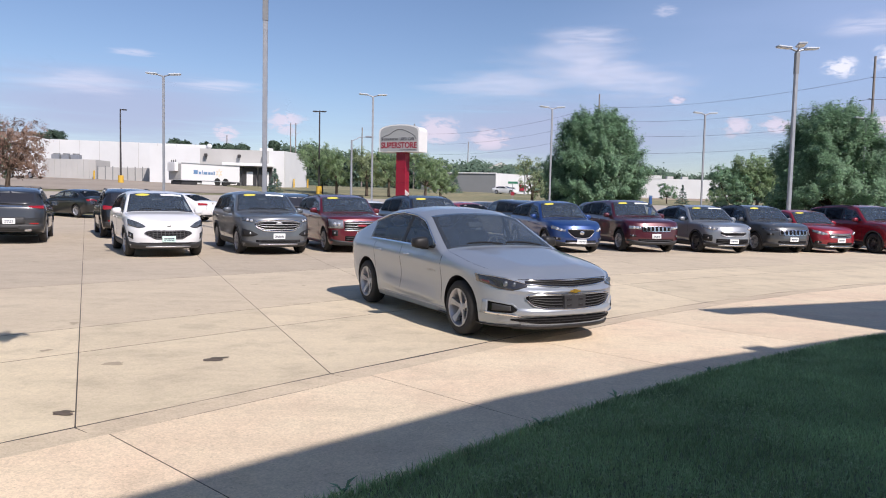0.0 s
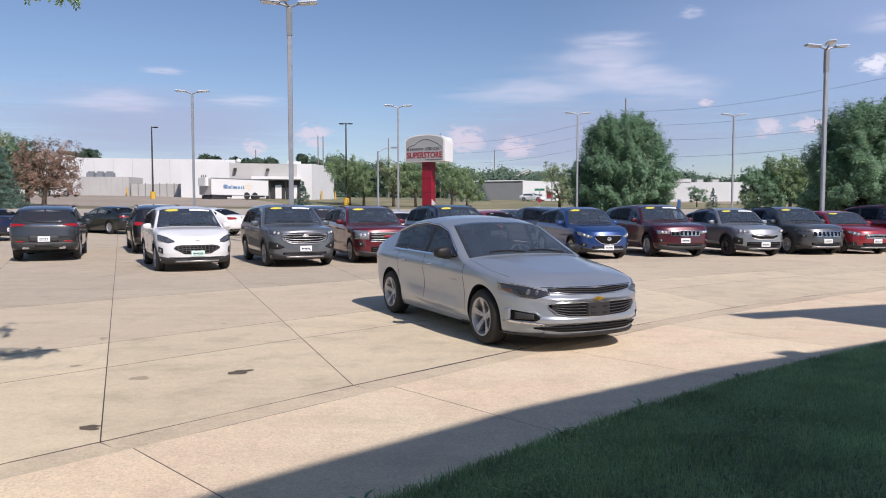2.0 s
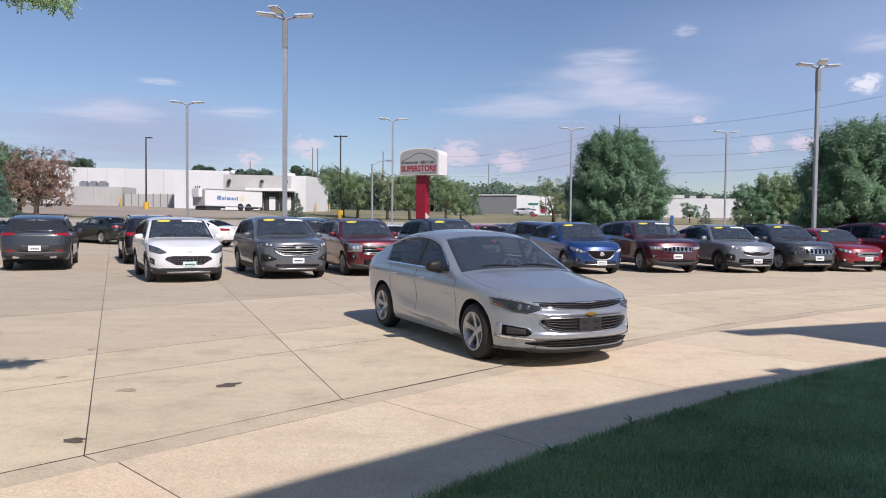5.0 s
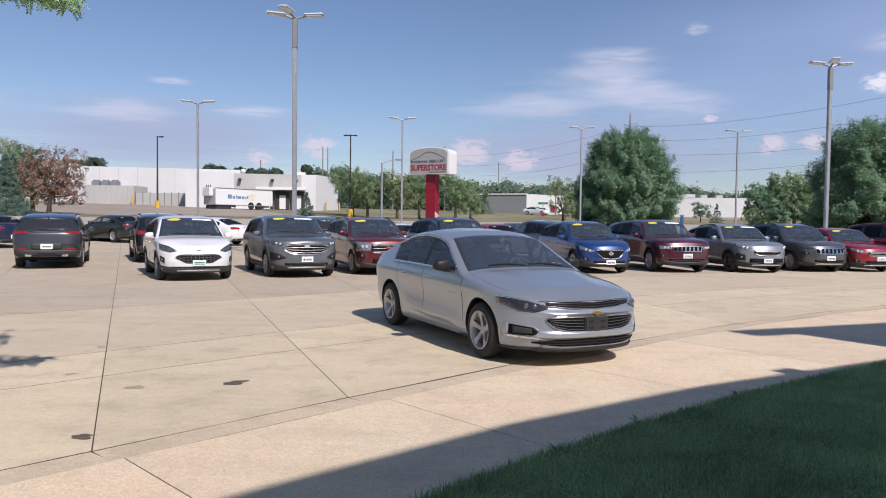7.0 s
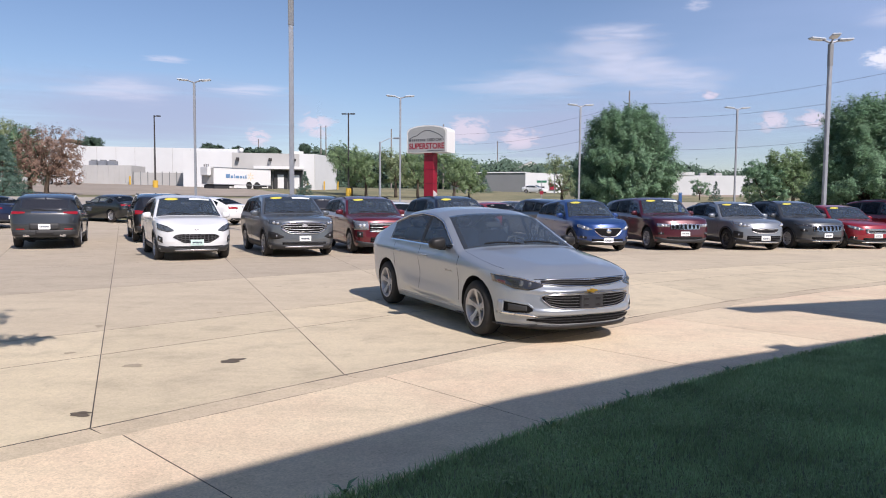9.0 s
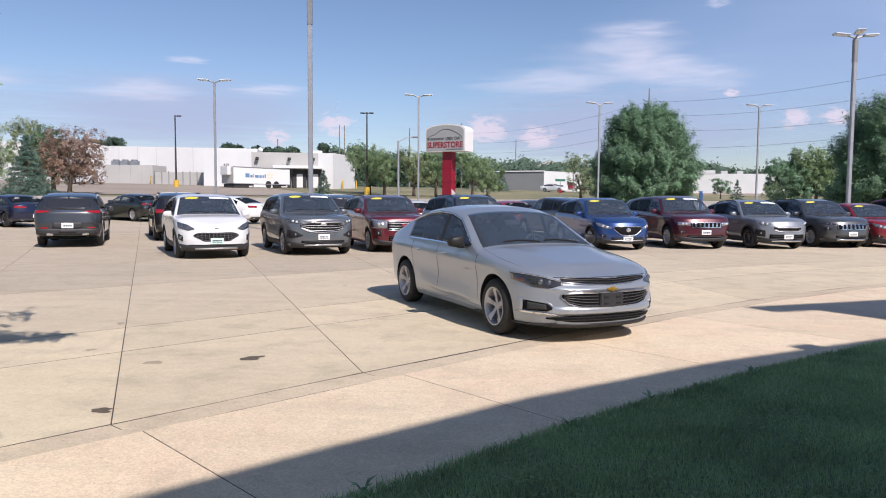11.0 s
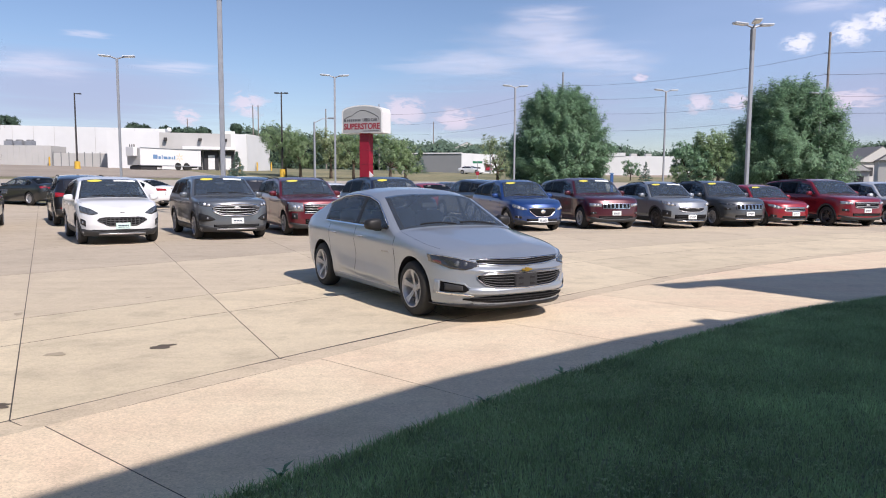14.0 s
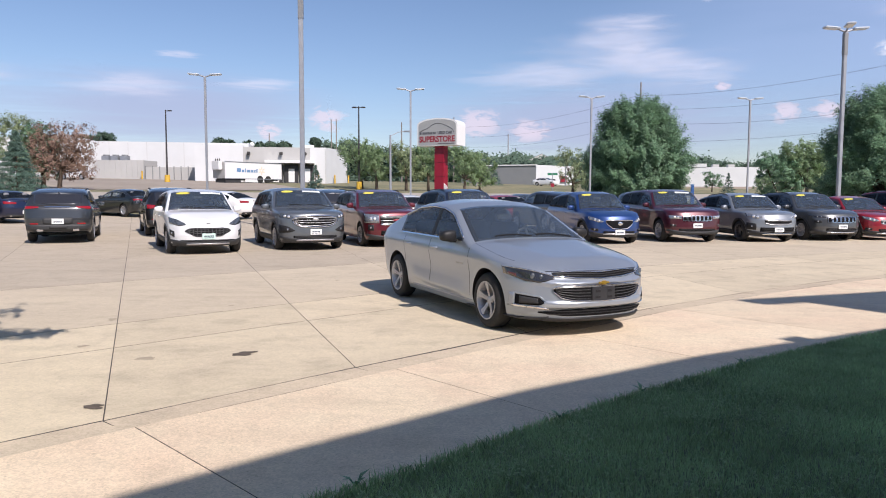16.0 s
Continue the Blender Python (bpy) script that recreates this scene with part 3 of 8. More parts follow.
        if nm != "tyre":
            me.set_sharp_from_angle(angle=0.6)
        out.append(me)
    WHEELS[key] = out
    return out


def cut_arches(bm, sh, R, arch):
    """Cuts the wheel wells out of the closed body; returns its mesh."""
    me, mc = bpy.data.meshes.new("body"), bpy.data.meshes.new("well")
    bm.to_mesh(me)
    bm.free()
    cb = bmesh.new()
    for x in (sh.wb / 2, -sh.wb / 2):
        for sd in (1, -1):
            tube(cb, (x, sd * (sh.W / 2 - 0.30), R), (x, sd * (sh.W / 2 + 0.25), R), arch, arch, 40)
    cb.to_mesh(mc)
    cb.free()
    a, c = bpy.data.objects.new("a", me), bpy.data.objects.new("c", mc)
    scene.collection.objects.link(a), scene.collection.objects.link(c)
    md = a.modifiers.new("cut", "BOOLEAN")
    md.operation, md.object, md.solver = "DIFFERENCE", c, "EXACT"
    res = bpy.data.meshes.new_from_object(a.evaluated_get(bpy.context.evaluated_depsgraph_get()))
    bpy.data.objects.remove(a), bpy.data.objects.remove(c)
    return res


def make_car(name, label, m, sh, colour, R=0.34, rim=0.22, wheel="ten", rim_mat=None, arch=None, q_cowl=1.25, q_head=2.05, q_rear=(3.6, 4.45),
             q_win=(1.3, 4.2), pillars=(2.75,), dark_from=9, suv=False, front=None, rear=None, glass_top=0.035, rails=False, seats=True, group="cars in the lot",
             mirror_mat=None, arch_clad=False, sill_clad=False, sticker=True, strip=False, handles=None, phi0=28, trim=None, door_q=None, belt_mat=None):
    car = thing(name, m, label, "car", group)
    arch = arch or R + 0.045
    L, W = sh.L, sh.W
    # openings: windscreen, rear window, side windows
    s0, s1, r0, r1 = q_cowl / L, q_head / L, q_rear[0] / L, q_rear[1] / L

    def ztop(q):
        return sh.edge(sh.s_at(q, 1.2)) - glass_top

    def zlow(q):
        return sh.zbelt(q / L) + 0.02

    q_end = q_win[1]
    while ztop(q_end) - zlow(q_end) < 0.03:
        q_end -= 0.02
    q_win = (q_win[0], q_end)
    while ztop(q_win[0]) - zlow(q_win[0]) < 0.015:
        q_win = (q_win[0] + 0.02, q_end)
    res = cut_arches(sh.body(), sh, R, arch)
    bm = bmesh.new()
    bm.from_mesh(res)
    bpy.data.meshes.remove(res)
    gone = []
    kz = math.sin(radians(phi0)) ** (2 / sh.sq)
    seen = {}

    def opened(v):
        """Whether a point of the skin lies in a screen (first) or in a side window (second)."""
        if v not in seen:
            q = sh.fo + sh.wb / 2 - v.co.x
            s = sh.s_at(q, v.co.z)
            e, t = sh.edge(s), sh.zt(s)
            k = (v.co.z - e) / (t - e)
            w1 = (s0 + 0.006 < s < s1 - 0.004 or (q_rear[0] and r0 + 0.004 < s < r1 - 0.006)) and k > kz + 0.02
            w2 = q_win[0] < q < q_win[1] and zlow(q) + 0.006 < v.co.z < ztop(q) - 0.006 and all(abs(q - p) > 0.035 for p in pillars)
            seen[v] = (w1, w2)
        return seen[v]

    for f in bm.faces:
        c = f.calc_center_median()
        for wx in (sh.wb / 2, -sh.wb / 2):
            if (c.x - wx) ** 2 + (c.z - R) ** 2 < (arch + 0.012) ** 2 and abs(c.y) < W / 2 - 0.02 and (abs(f.normal.y) < 0.5 or abs(c.y) < W / 2 - 0.2):
                f.material_index = 1
        inside, touched, side_hit = True, False, False
        for v in f.verts:
            w1, w2 = opened(v)
            if w1 or w2:
                touched = True
                side_hit = side_hit or (w2 and not w1)
            else:
                inside = False
        if inside:
            gone.append(f)
        elif touched and not (side_hit and c.z < zlow(sh.fo + sh.wb / 2 - c.x) - 0.004):
            f.material_index = 1
    bmesh.ops.delete(bm, geom=gone, context="FACES")
    for f in bm.faces:
        f.smooth = True
    me = bpy.data.meshes.new("body")
    bm.to_mesh(me)
    bm.free()
    me.materials.append(colour), me.materials.append(M["black"])
    me.set_sharp_from_angle(angle=0.7)
    body = new("body", me)
    body.parent = car

    def phis(s, n=14):
        e, t = sh.edge(s), sh.zt(s)
        zs = [e + (t - e) * math.sin(radians(phi0 + (90 - phi0) * k / n)) ** (2 / sh.sq) for k in range(n + 1)]
        left = [sh.point(s, z) for z in zs]
        return left + [Vector((p.x, -p.y, p.z)) for p in reversed(left[:-1])]

    scr = [phis(s0 + (s1 - s0) * k / 12) for k in range(13)]
    part("windscreen", plate_mesh(scr, 0.004, 0.008), M["glass"], car, smooth=True)
    if q_rear[0]:
        part("rear_window", plate_mesh([phis(r0 + (r1 - r0) * k / 10) for k in range(11)], 0.004, 0.008), M["glass_dark"], car, smooth=True)
    edges = [q_win[0]] + list(pillars) + [q_win[1]]
    for k, (a, b) in enumerate(zip(edges, edges[1:])):
        a2, b2 = a + (0.022 if k else 0), b - (0.022 if k < len(edges) - 2 else 0)
        g = band(lambda q, z: sh.side(q, z), a2, b2, zlow, lambda q: max(zlow(q) + 0.004, ztop(q)), 16, 5)
        w = plate_mesh(g, 0.003, 0.007)
        part("side_window", flip(w), M["glass_dark"] if k >= dark_from else M["glass_side"], car, smooth=True)
        part("side_window", w, M["glass_dark"] if k >= dark_from else M["glass_side"], car, smooth=True)
    for p in pillars[:1]:
        g = band(lambda q, z: sh.side(q, z), p - 0.03, p + 0.03, zlow, ztop, 2, 5)
        w = plate_mesh(g, 0.0045, 0.008)
        part("pillar_cover", flip(w), M["black"], car)
        part("pillar_cover", w, M["black"], car)
    if trim:
        g = band(lambda q, z: sh.side(q, z), q_win[0] + 0.02, q_win[1] + 0.05, lambda q: max(zlow(q), ztop(q)) - 0.002, lambda q: max(zlow(q), ztop(q)) + 0.016, 40, 1)
        w = plate_mesh(g, 0.008, 0.012)
        part("window_trim", flip(w), trim, car, "bright strip over the side windows", True)
        part("window_trim", w, trim, car, "bright strip over the side windows", True)
    # sills of the belt line
    g = band(lambda q, z: sh.side(q, z), q_win[0] + 0.02, q_win[1] - 0.05, lambda q: zlow(q) - 0.014, lambda q: zlow(q) + 0.004, 30, 1)
    w = plate_mesh(g, 0.006, 0.01)
    part("belt_strip", flip(w), belt_mat or M["black"], car)
    part("belt_strip", w, belt_mat or M["black"], car)
    # wheels
    mt, mr, mw = wheel_meshes(R, rim, wheel, rim_mat or M["alloy"])
    for x in (sh.wb / 2, -sh.wb / 2):
        for sd in (1, -1):
            hub = new("wheel", mw)
            hub.parent = car
            hub.matrix_local = Matrix.Translation((x, sd * (W / 2 - 0.128), R)) @ pose(0, 0, 0, 0, 0, 0 if sd > 0 else 180)
            for nm, md in (("tyre", mt), ("rim", mr)):
                o = new(nm, md)
                o.parent = hub
    # cabin
    if seats:
        zf = sh.belt - 0.28
        b = boxed(sh.X(q_rear[1] - 0.1 if q_rear[1] else L - 0.4), -W / 2 + 0.16, zf - 0.05, sh.X(q_cowl + 0.55), W / 2 - 0.16, zf, bevel=0.02)
        part("cabin_floor", b, M["cabin"], car)
        b = boxed(sh.X(q_cowl + 0.62), -W / 2 + 0.17, zf - 0.1, sh.X(q_cowl + 0.1), W / 2 - 0.17, sh.belt - 0.02, bevel=0.06)
        part("dashboard", b, M["cabin"], car)
        for qx, ys in ((q_cowl + 1.35, (-0.37, 0.37)), (q_cowl + 2.3, (-0.4, 0.4))):
            for y in ys:
                b = bmesh.new()
                lean = pose(sh.X(qx), y, zf, 0, -14, 0)
                box(b, -0.07, -0.24, -0.1, 0.06, 0.24, 0.50, bevel=0.05, m=lean)
                box(b, -0.06, -0.12, 0.53, 0.03, 0.12, 0.68 if not suv else 0.72, bevel=0.04, m=lean)
                part("seat", b, M["seat"], car, smooth=True)
        b = bmesh.new()
        ring = pose(sh.X(q_cowl + 0.78), 0.37, sh.belt - 0.02, 0, 62, 0)
        pts = [ring @ Vector((0.18 * math.cos(a), 0.18 * math.sin(a), 0)) for a in [2 * math.pi * k / 20 for k in range(21)]]
        for p, q in zip(pts, pts[1:]):
            tube(b, p, q, 0.016, 0.016, 6)
        tube(b, pts[0], pts[10], 0.02, 0.02, 6)
        part("steering_wheel", b, M["cabin"], car)
    # mirrors
    for sd in (1, -1):
        b = bmesh.new()
        base = sh.side(q_win[0] + 0.20, sh.belt + 0.075)
        bmesh.ops.create_uvsphere(b, u_segments=16, v_segments=10, radius=1)
        hz = 0.082 if suv else 0.074
        for v in b.verts:
            c = [math.copysign(abs(k) ** 0.62, k) for k in v.co]
            back = 0.55 if c[0] < 0 else 1.0
            v.co = Vector((base.x + 0.095 * c[0] * back, base.y + 0.14 + 0.11 * c[1], base.z + 0.01 + hz * c[2] * (1 - 0.18 * c[1])))
        box(b, base.x - 0.035, base.y - 0.06, base.z - 0.075, base.x + 0.035, base.y + 0.12, base.z - 0.03, bevel=0.012)
        mir = part("wing_mirror", b if sd > 0 else flip(b), mirror_mat or colour, car, smooth=True)
        b = bmesh.new()
        box(b, base.x - 0.058, base.y + 0.06, base.z - 0.045, base.x - 0.052, base.y + 0.22, base.z + 0.065)
        part("mirror_glass", b if sd > 0 else flip(b), M["chrome"], mir)
    # bonnet shut lines
    for sd in (1, -1):
        b = bmesh.new()
        pts = [sh.point(q / L, sh.edge(q / L) + sh.cap * 0.45, sd) for q in [0.42 + (q_cowl - 0.44) * k / 10 for k in range(11)]]
        for p, q in zip(pts, pts[1:]):
            tube(b, p, q, 0.0016, 0.0016, 4)
        part("bonnet_seam", b, M["black"], car)
    # inner mirror
    p = sh.point(s1 - 0.02, sh.zt(s1 - 0.02) - 0.001)
    part("inner_mirror", boxed(p.x - 0.06, -0.12, p.z - 0.15, p.x - 0.03, 0.12, p.z - 0.08, bevel=0.012), M["cabin"], car)
    # handles and door seams
    for q in handles or ():
        for sd in (1, -1):
            p = sh.side(q, sh.belt - 0.10)
            b = bmesh.new()
            box(b, p.x - 0.10, p.y - 0.005, p.z - 0.013, p.x + 0.10, p.y + 0.03, p.z + 0.013, bevel=0.011)
            part("door_handle", b if sd > 0 else flip(b), colour, car, smooth=True)
    for q in door_q or ():
        g = band(lambda z, u: sh.side(q + u + 0.10 * max(0, 0.55 - z), z), sh.zb + 0.14, sh.belt + 0.01, lambda z: -0.0035, lambda z: 0.0035, 12, 1)
        w = plate_mesh(g, 0.0012, 0.004)
        part("door_seam", flip(w), M["black"], car)
        part("door_seam", w, M["black"], car)
    if arch_clad:
        for x in (sh.wb / 2, -sh.wb / 2):
            def ringpt(a, r):
                z = R + r * math.sin(a)
                return sh.side(sh.fo + sh.wb / 2 - (x + r * math.cos(a)), z)
            g = band(ringpt, -0.25, math.pi + 0.25, lambda a: arch - 0.004, lambda a: arch + 0.055, 28, 2)
            w = plate_mesh(g, 0.012, 0.02)
            part("arch_cladding", flip(w), M["clad"], car, smooth=True)
            part("arch_cladding", w, M["clad"], car, smooth=True)
    if sill_clad:
        qa, qb = sh.fo + arch + 0.03, sh.fo + sh.wb - arch - 0.03
        g = band(lambda q, z: sh.side(q, z), qa, qb, lambda q: sh.zb + 0.005, lambda q: sh.zb + 0.17, 12, 3)
        w = plate_mesh(g, 0.010, 0.018)
        part("sill_cladding", flip(w), M["clad"], car, smooth=True)
        part("sill_cladding", w, M["clad"], car, smooth=True)
    if rails:
        for sd in (1, -1):
            b = bmesh.new()
            qs = [q_head + 0.15 + (L - 0.75 - q_head - 0.15) * k / 8 for k in range(9)]
            ps = [sh.point(q / L, sh.edge(q / L) + 0.035) + Vector((0, -0.03, 0.045 if 0 < k < 8 else 0.0)) for k, q in enumerate(qs)]
            for a, c in zip(ps, ps[1:]):
                tube(b, a, c, 0.016, 0.016, 6)
            part("roof_rail", b if sd > 0 else flip(b), M["black"], car)
    # stickers behind the windscreen's upper edge
    def on_screen(y, k):
        s = s0 + (s1 - s0) * k
        e, t = sh.edge(s), sh.zt(s)
        lo, hi = e, t
        for _ in range(22):
            z = (lo + hi) / 2
            if sh.half(s, z) > abs(y):
                lo = z
            else:
                hi = z
        return sh.point(s, lo, 1 if y > 0 else -1)
    if sticker:
        g = band(lambda a, r: on_screen(-0.38 + 0.175 * r * math.cos(a), 0.88 + 0.066 * r * math.sin(a)), 0, 2 * math.pi, lambda a: 0.02, lambda a: 1.0, 18, 3)
        part("price_sticker", plate_mesh(g, 0.007, 0.002), M["sticker_y"], car, "yellow oval price sticker")
    if strip:
        g = band(lambda y, k: on_screen(y, k), 0.08, 0.60, lambda y: 0.84, lambda y: 0.93, 8, 2)
        part("window_strip", plate_mesh(g, 0.007, 0.002), M["sticker_w"], car, "white strip along the top of the windscreen")
    for y0, y1 in ((0.62, 0.10), (0.02, -0.50)):
        def rest(y):
            return 0.03 + 0.05 * math.sin((y0 - y) / (y0 - y1) * 2.4)
        g = band(lambda y, k: on_screen(y, k), y1, y0, rest, lambda y: rest(y) + 0.02, 8, 1)
        part("wiper", plate_mesh(g, 0.018, 0.014), M["black"], car)
    if front:
        front(car, sh)
    if rear:
        rear(car, sh)
    return car


def nose_panel(car, sh, name, material, y0, y1, lo, hi, out=0.004, thick=0.012, label="", both=True, n=14, m=4, parent=None):
    b = plate_mesh(band(lambda y, z: sh.nose(y, z), y0, y1, lo, hi, n, m), out, thick)
    if both:
        part(name, flip(b), material, parent or car, label, True)
    return part(name, b, material, parent or car, label, True)


def tail_panel(car, sh, name, material, y0, y1, lo, hi, out=0.004, thick=0.012, label="", both=True, n=12, m=4):
    b = plate_mesh(band(lambda y, z: sh.tail(y, z), y0, y1, lo, hi, n, m), out, thick)
    if both:
        part(name, flip(b), material, car, label, True)
    return part(name, b, material, car, label, True)


def nose_bar(car, sh, name, material, y0, y1, z, h, out, thick=0.02, label="", n=16):
    """A bar across the nose; z may be a function of y."""
    f = z if callable(z) else (lambda y: z)
    b = plate_mesh(band(lambda y, zz: sh.nose(y, zz), y0, y1, lambda y: f(y) - h / 2, lambda y: f(y) + h / 2, n, 1), out, thick)
    return part(name, b, material, car, label, True)


def number_plate(car, sh, z, w=0.32, h=0.16, mt=None, out=0.02, tail=False, y=0.0, bars=True):
    p = sh.tail(0.001, z) if tail else sh.nose(0.001, z)
    sg = -1 if tail else 1
    ob = part("number_plate", boxed(p.x - 0.006 * sg, y - w / 2, z - h / 2, p.x + out * sg, y + w / 2, z + h / 2, bevel=0.004), mt or M["plate"], car, "white dealer plate")
    if bars:
        b = bmesh.new()
        rnd = random.Random(int(z * 1000) + len(car.name))
        for zz, hh in ((z + 0.005, 0.03), (z - 0.035, 0.014)):
            y0 = y - w * 0.36
            while y0 < y + w * 0.33:
                wd = rnd.uniform(0.03, 0.07)
                box(b, p.x + out * sg, y0, zz - hh / 2, p.x + (out + 0.003) * sg, min(y0 + wd, y + w * 0.38), zz + hh / 2)
                y0 += wd + 0.012
        part("plate_print", b, M["ink"], ob)
    return ob


# ---- the silver sedan ----
def at_place(x, y, heading, dz=0.0):
    """On the lot at (x, y), its nose turned heading degrees to the right of the way towards the lawn."""
    return Matrix.Translation(on_land(x, y, dz)) @ pose(0, 0, 0, 0, 0, heading - 90)


silver = paint("silver metallic paint", (0.335, 0.37, 0.415), 0.50, 0.36)
sedan_low = [(0, 0.90), (0.08, 0.935), (0.2, 0.955), (0.42, 0.965), (0.6, 0.972), (0.80, 0.985), (0.86, 0.982), (1, 0.95)]


def sedan_bonnet(q, y):
    """Two ridges that run in from the screen's foot to the grille, with a dished panel between."""
    if not 0.16 < q < 1.42:
        return 0.0
    c = 0.36 + 0.30 * (q - 0.2)
    d = abs(y) - c
    ridge = max(0.0, 1 - (d / 0.10 if d > 0 else -d / 0.30))
    mid = max(0.0, 1 - abs(y) / 0.12) * step((0.75 - q) / 0.55)
    return (0.016 * ridge + 0.010 * mid) * step((q - 0.16) / 0.10) * step((1.42 - q) / 0.3)


hero_creases = [
    ([(0.5, 0.765), (1.6, 0.80), (3.2, 0.85), (4.6, 0.90)], 0.10, 0.20, 0.016, 0.55, 4.75),
    ([(1.4, 0.335), (2.6, 0.36), (3.5, 0.42)], 0.16, 0.06, 0.022, 1.45, 3.45),
    ([(1.3, 0.56), (3.6, 0.62)], 0.20, 0.16, -0.006, 1.35, 3.55),
]
hero_shell = Shell(4.95, 1.89, [(0, 0.735), (0.10, 0.775), (0.19, 0.832), (0.45, 0.872), (1.0, 0.955), (1.36, 1.01), (2.12, 1.405), (2.45, 1.472), (2.9, 1.50), (3.35, 1.465), (3.75, 1.365), (4.45, 1.11), (4.75, 1.07), (4.92, 1.03)],
                     2.83, 1.01, 0.19, 0.955, 0.44, [(0.15, 0.11), (0.215, 0.05), (0.25, 0.045), (0.325, 0.05), (0.345, 0.005), (0.395, 0.0), (0.415, 0.02), (0.585, 0.035), (0.600, 0.008), (0.615, 0.008), (0.650, 0.062), (0.715, 0.095), (0.73, 0.10), (0.80, 0.19), (0.9, 0.2)],
                     [(0.2, 0.14), (0.45, 0.02), (0.7, 0.0), (0.95, 0.05), (1.1, 0.06)], 0.92, 0.8, 2.8, 2.6, 0.10, sedan_low, 0.05,
                     soft=(0.03, 0.008), fine=(0.035, 46), creases=hero_creases, bonnet=sedan_bonnet,
                     corner=[(0.15, 0.10), (0.25, 0.04), (0.40, 0.01), (0.60, 0.03), (0.72, 0.09), (0.80, 0.19), (0.9, 0.2)])


def sedan_front(car, sh):
    # upper grille: dark slot with chrome bars between the lamps
    up_lo, up_hi = tab((0, 0.640), (0.3, 0.655), (0.62, 0.690)), tab((0, 0.715), (0.3, 0.725), (0.62, 0.715))
    b = plate_mesh(band(lambda y, z: sh.nose(y, z), -0.56, 0.56, lambda y: up_lo(abs(y)), lambda y: up_hi(abs(y)), 24, 3), 0.005, 0.012)
    g = part("grille", b, M["grille"], car, "slim upper grille with chrome bars", True)
    for f, h in ((0.03, 0.010), (0.36, 0.004), (0.68, 0.004), (0.97, 0.007)):
        b = plate_mesh(band(lambda y, z: sh.nose(y, z), -0.56, 0.56, lambda y: up_lo(abs(y)) * (1 - f) + up_hi(abs(y)) * f - h / 2, lambda y: up_lo(abs(y)) * (1 - f) + up_hi(abs(y)) * f + h / 2, 24, 1), 0.017, 0.016)
        part("grille_bar", b, M["chrome"] if h > 0.005 else M["dim"], g, "", True)
    # main grille
    lo, hi = tab((0, 0.405), (0.35, 0.42), (0.50, 0.455), (0.585, 0.535)), tab((0, 0.585), (0.35, 0.585), (0.52, 0.575), (0.585, 0.545))
    b = plate_mesh(band(lambda y, z: sh.nose(y, z), -0.575, 0.575, lambda y: lo(abs(y)), lambda y: hi(abs(y)), 26, 4), 0.004, 0.012)
    g = part("grille", b, M["grille"], car, "wide main grille with chrome surround", True)
    for k in range(5):
        f = (k + 0.6) / 5.2
        b = plate_mesh(band(lambda y, z: sh.nose(y, z), -0.55, 0.55, lambda y: lo(abs(y)) * (1 - f) + hi(abs(y)) * f - 0.0038, lambda y: lo(abs(y)) * (1 - f) + hi(abs(y)) * f + 0.0038, 24, 1), 0.014, 0.014)
        part("grille_bar", b, M["dim"] if k != 4 else M["satin"], g, "", True)
    for nm, off, h in (("lower", lo, -0.008), ("upper", hi, 0.008)):
        b = plate_mesh(band(lambda y, z: sh.nose(y, z), -0.585, 0.585, lambda y: off(abs(y)) + min(h, 0) * 1.0, lambda y: off(abs(y)) + max(h, 0) * 0.9, 28, 1), 0.016, 0.02)
        part("grille_surround", b, M["chrome"], g, "chrome surround", True)
    # bow-shaped gold badge on the bar between the grilles
    p = sh.nose(0.001, 0.605)
    b = bmesh.new()
    box(b, p.x - 0.004, -0.07, 0.596, p.x + 0.02, 0.07, 0.620, bevel=0.006)
    box(b, p.x - 0.004, -0.028, 0.586, p.x + 0.022, 0.028, 0.630, bevel=0.006)
    part("badge", b, M["gold"], car, "gold badge")
    # plate carrier with no plate
    p = sh.nose(0.001, 0.50)
    b = bmesh.new()
    box(b, p.x - 0.01, -0.155, 0.405, p.x + 0.028, 0.155, 0.565, bevel=0.008)
    ob = part("plate_carrier", b, mat("grey plate carrier", (0.03, 0.03, 0.033), 0.5), car, "empty grey plate carrier")
    for y in (-0.08, 0.08):
        for z0, z1 in ((0.44, 0.462), (0.505, 0.530)):
            part("slot", boxed(p.x + 0.028, y - 0.03, z0, p.x + 0.033, y + 0.03, z1), M["black"], ob)
    # lower intake
    lo2, hi2 = tab((0, 0.245), (0.45, 0.25), (0.72, 0.285)), tab((0, 0.325), (0.45, 0.32), (0.72, 0.295))
    b = plate_mesh(band(lambda y, z: sh.nose(y, z), -0.70, 0.70, lambda y: lo2(abs(y)), lambda y: hi2(abs(y)), 24, 3), 0.005, 0.012)
    g = part("lower_intake", b, M["grille"], car, "", True)
    for k in range(2):
        b = plate_mesh(band(lambda y, z: sh.nose(y, z), -0.62, 0.62, lambda y: 0.268 + 0.028 * k, lambda y: 0.276 + 0.028 * k, 20, 1), 0.012, 0.012)
        part("intake_bar", b, M["black"], g)
    b = plate_mesh(band(lambda y, z: sh.nose(y, z), -0.66, 0.66, lambda y: 0.196, lambda y: 0.232, 30, 2), 0.016, 0.024)
    part("chin_spoiler", b, M["black"], car, "scuffed dark chin spoiler", True)
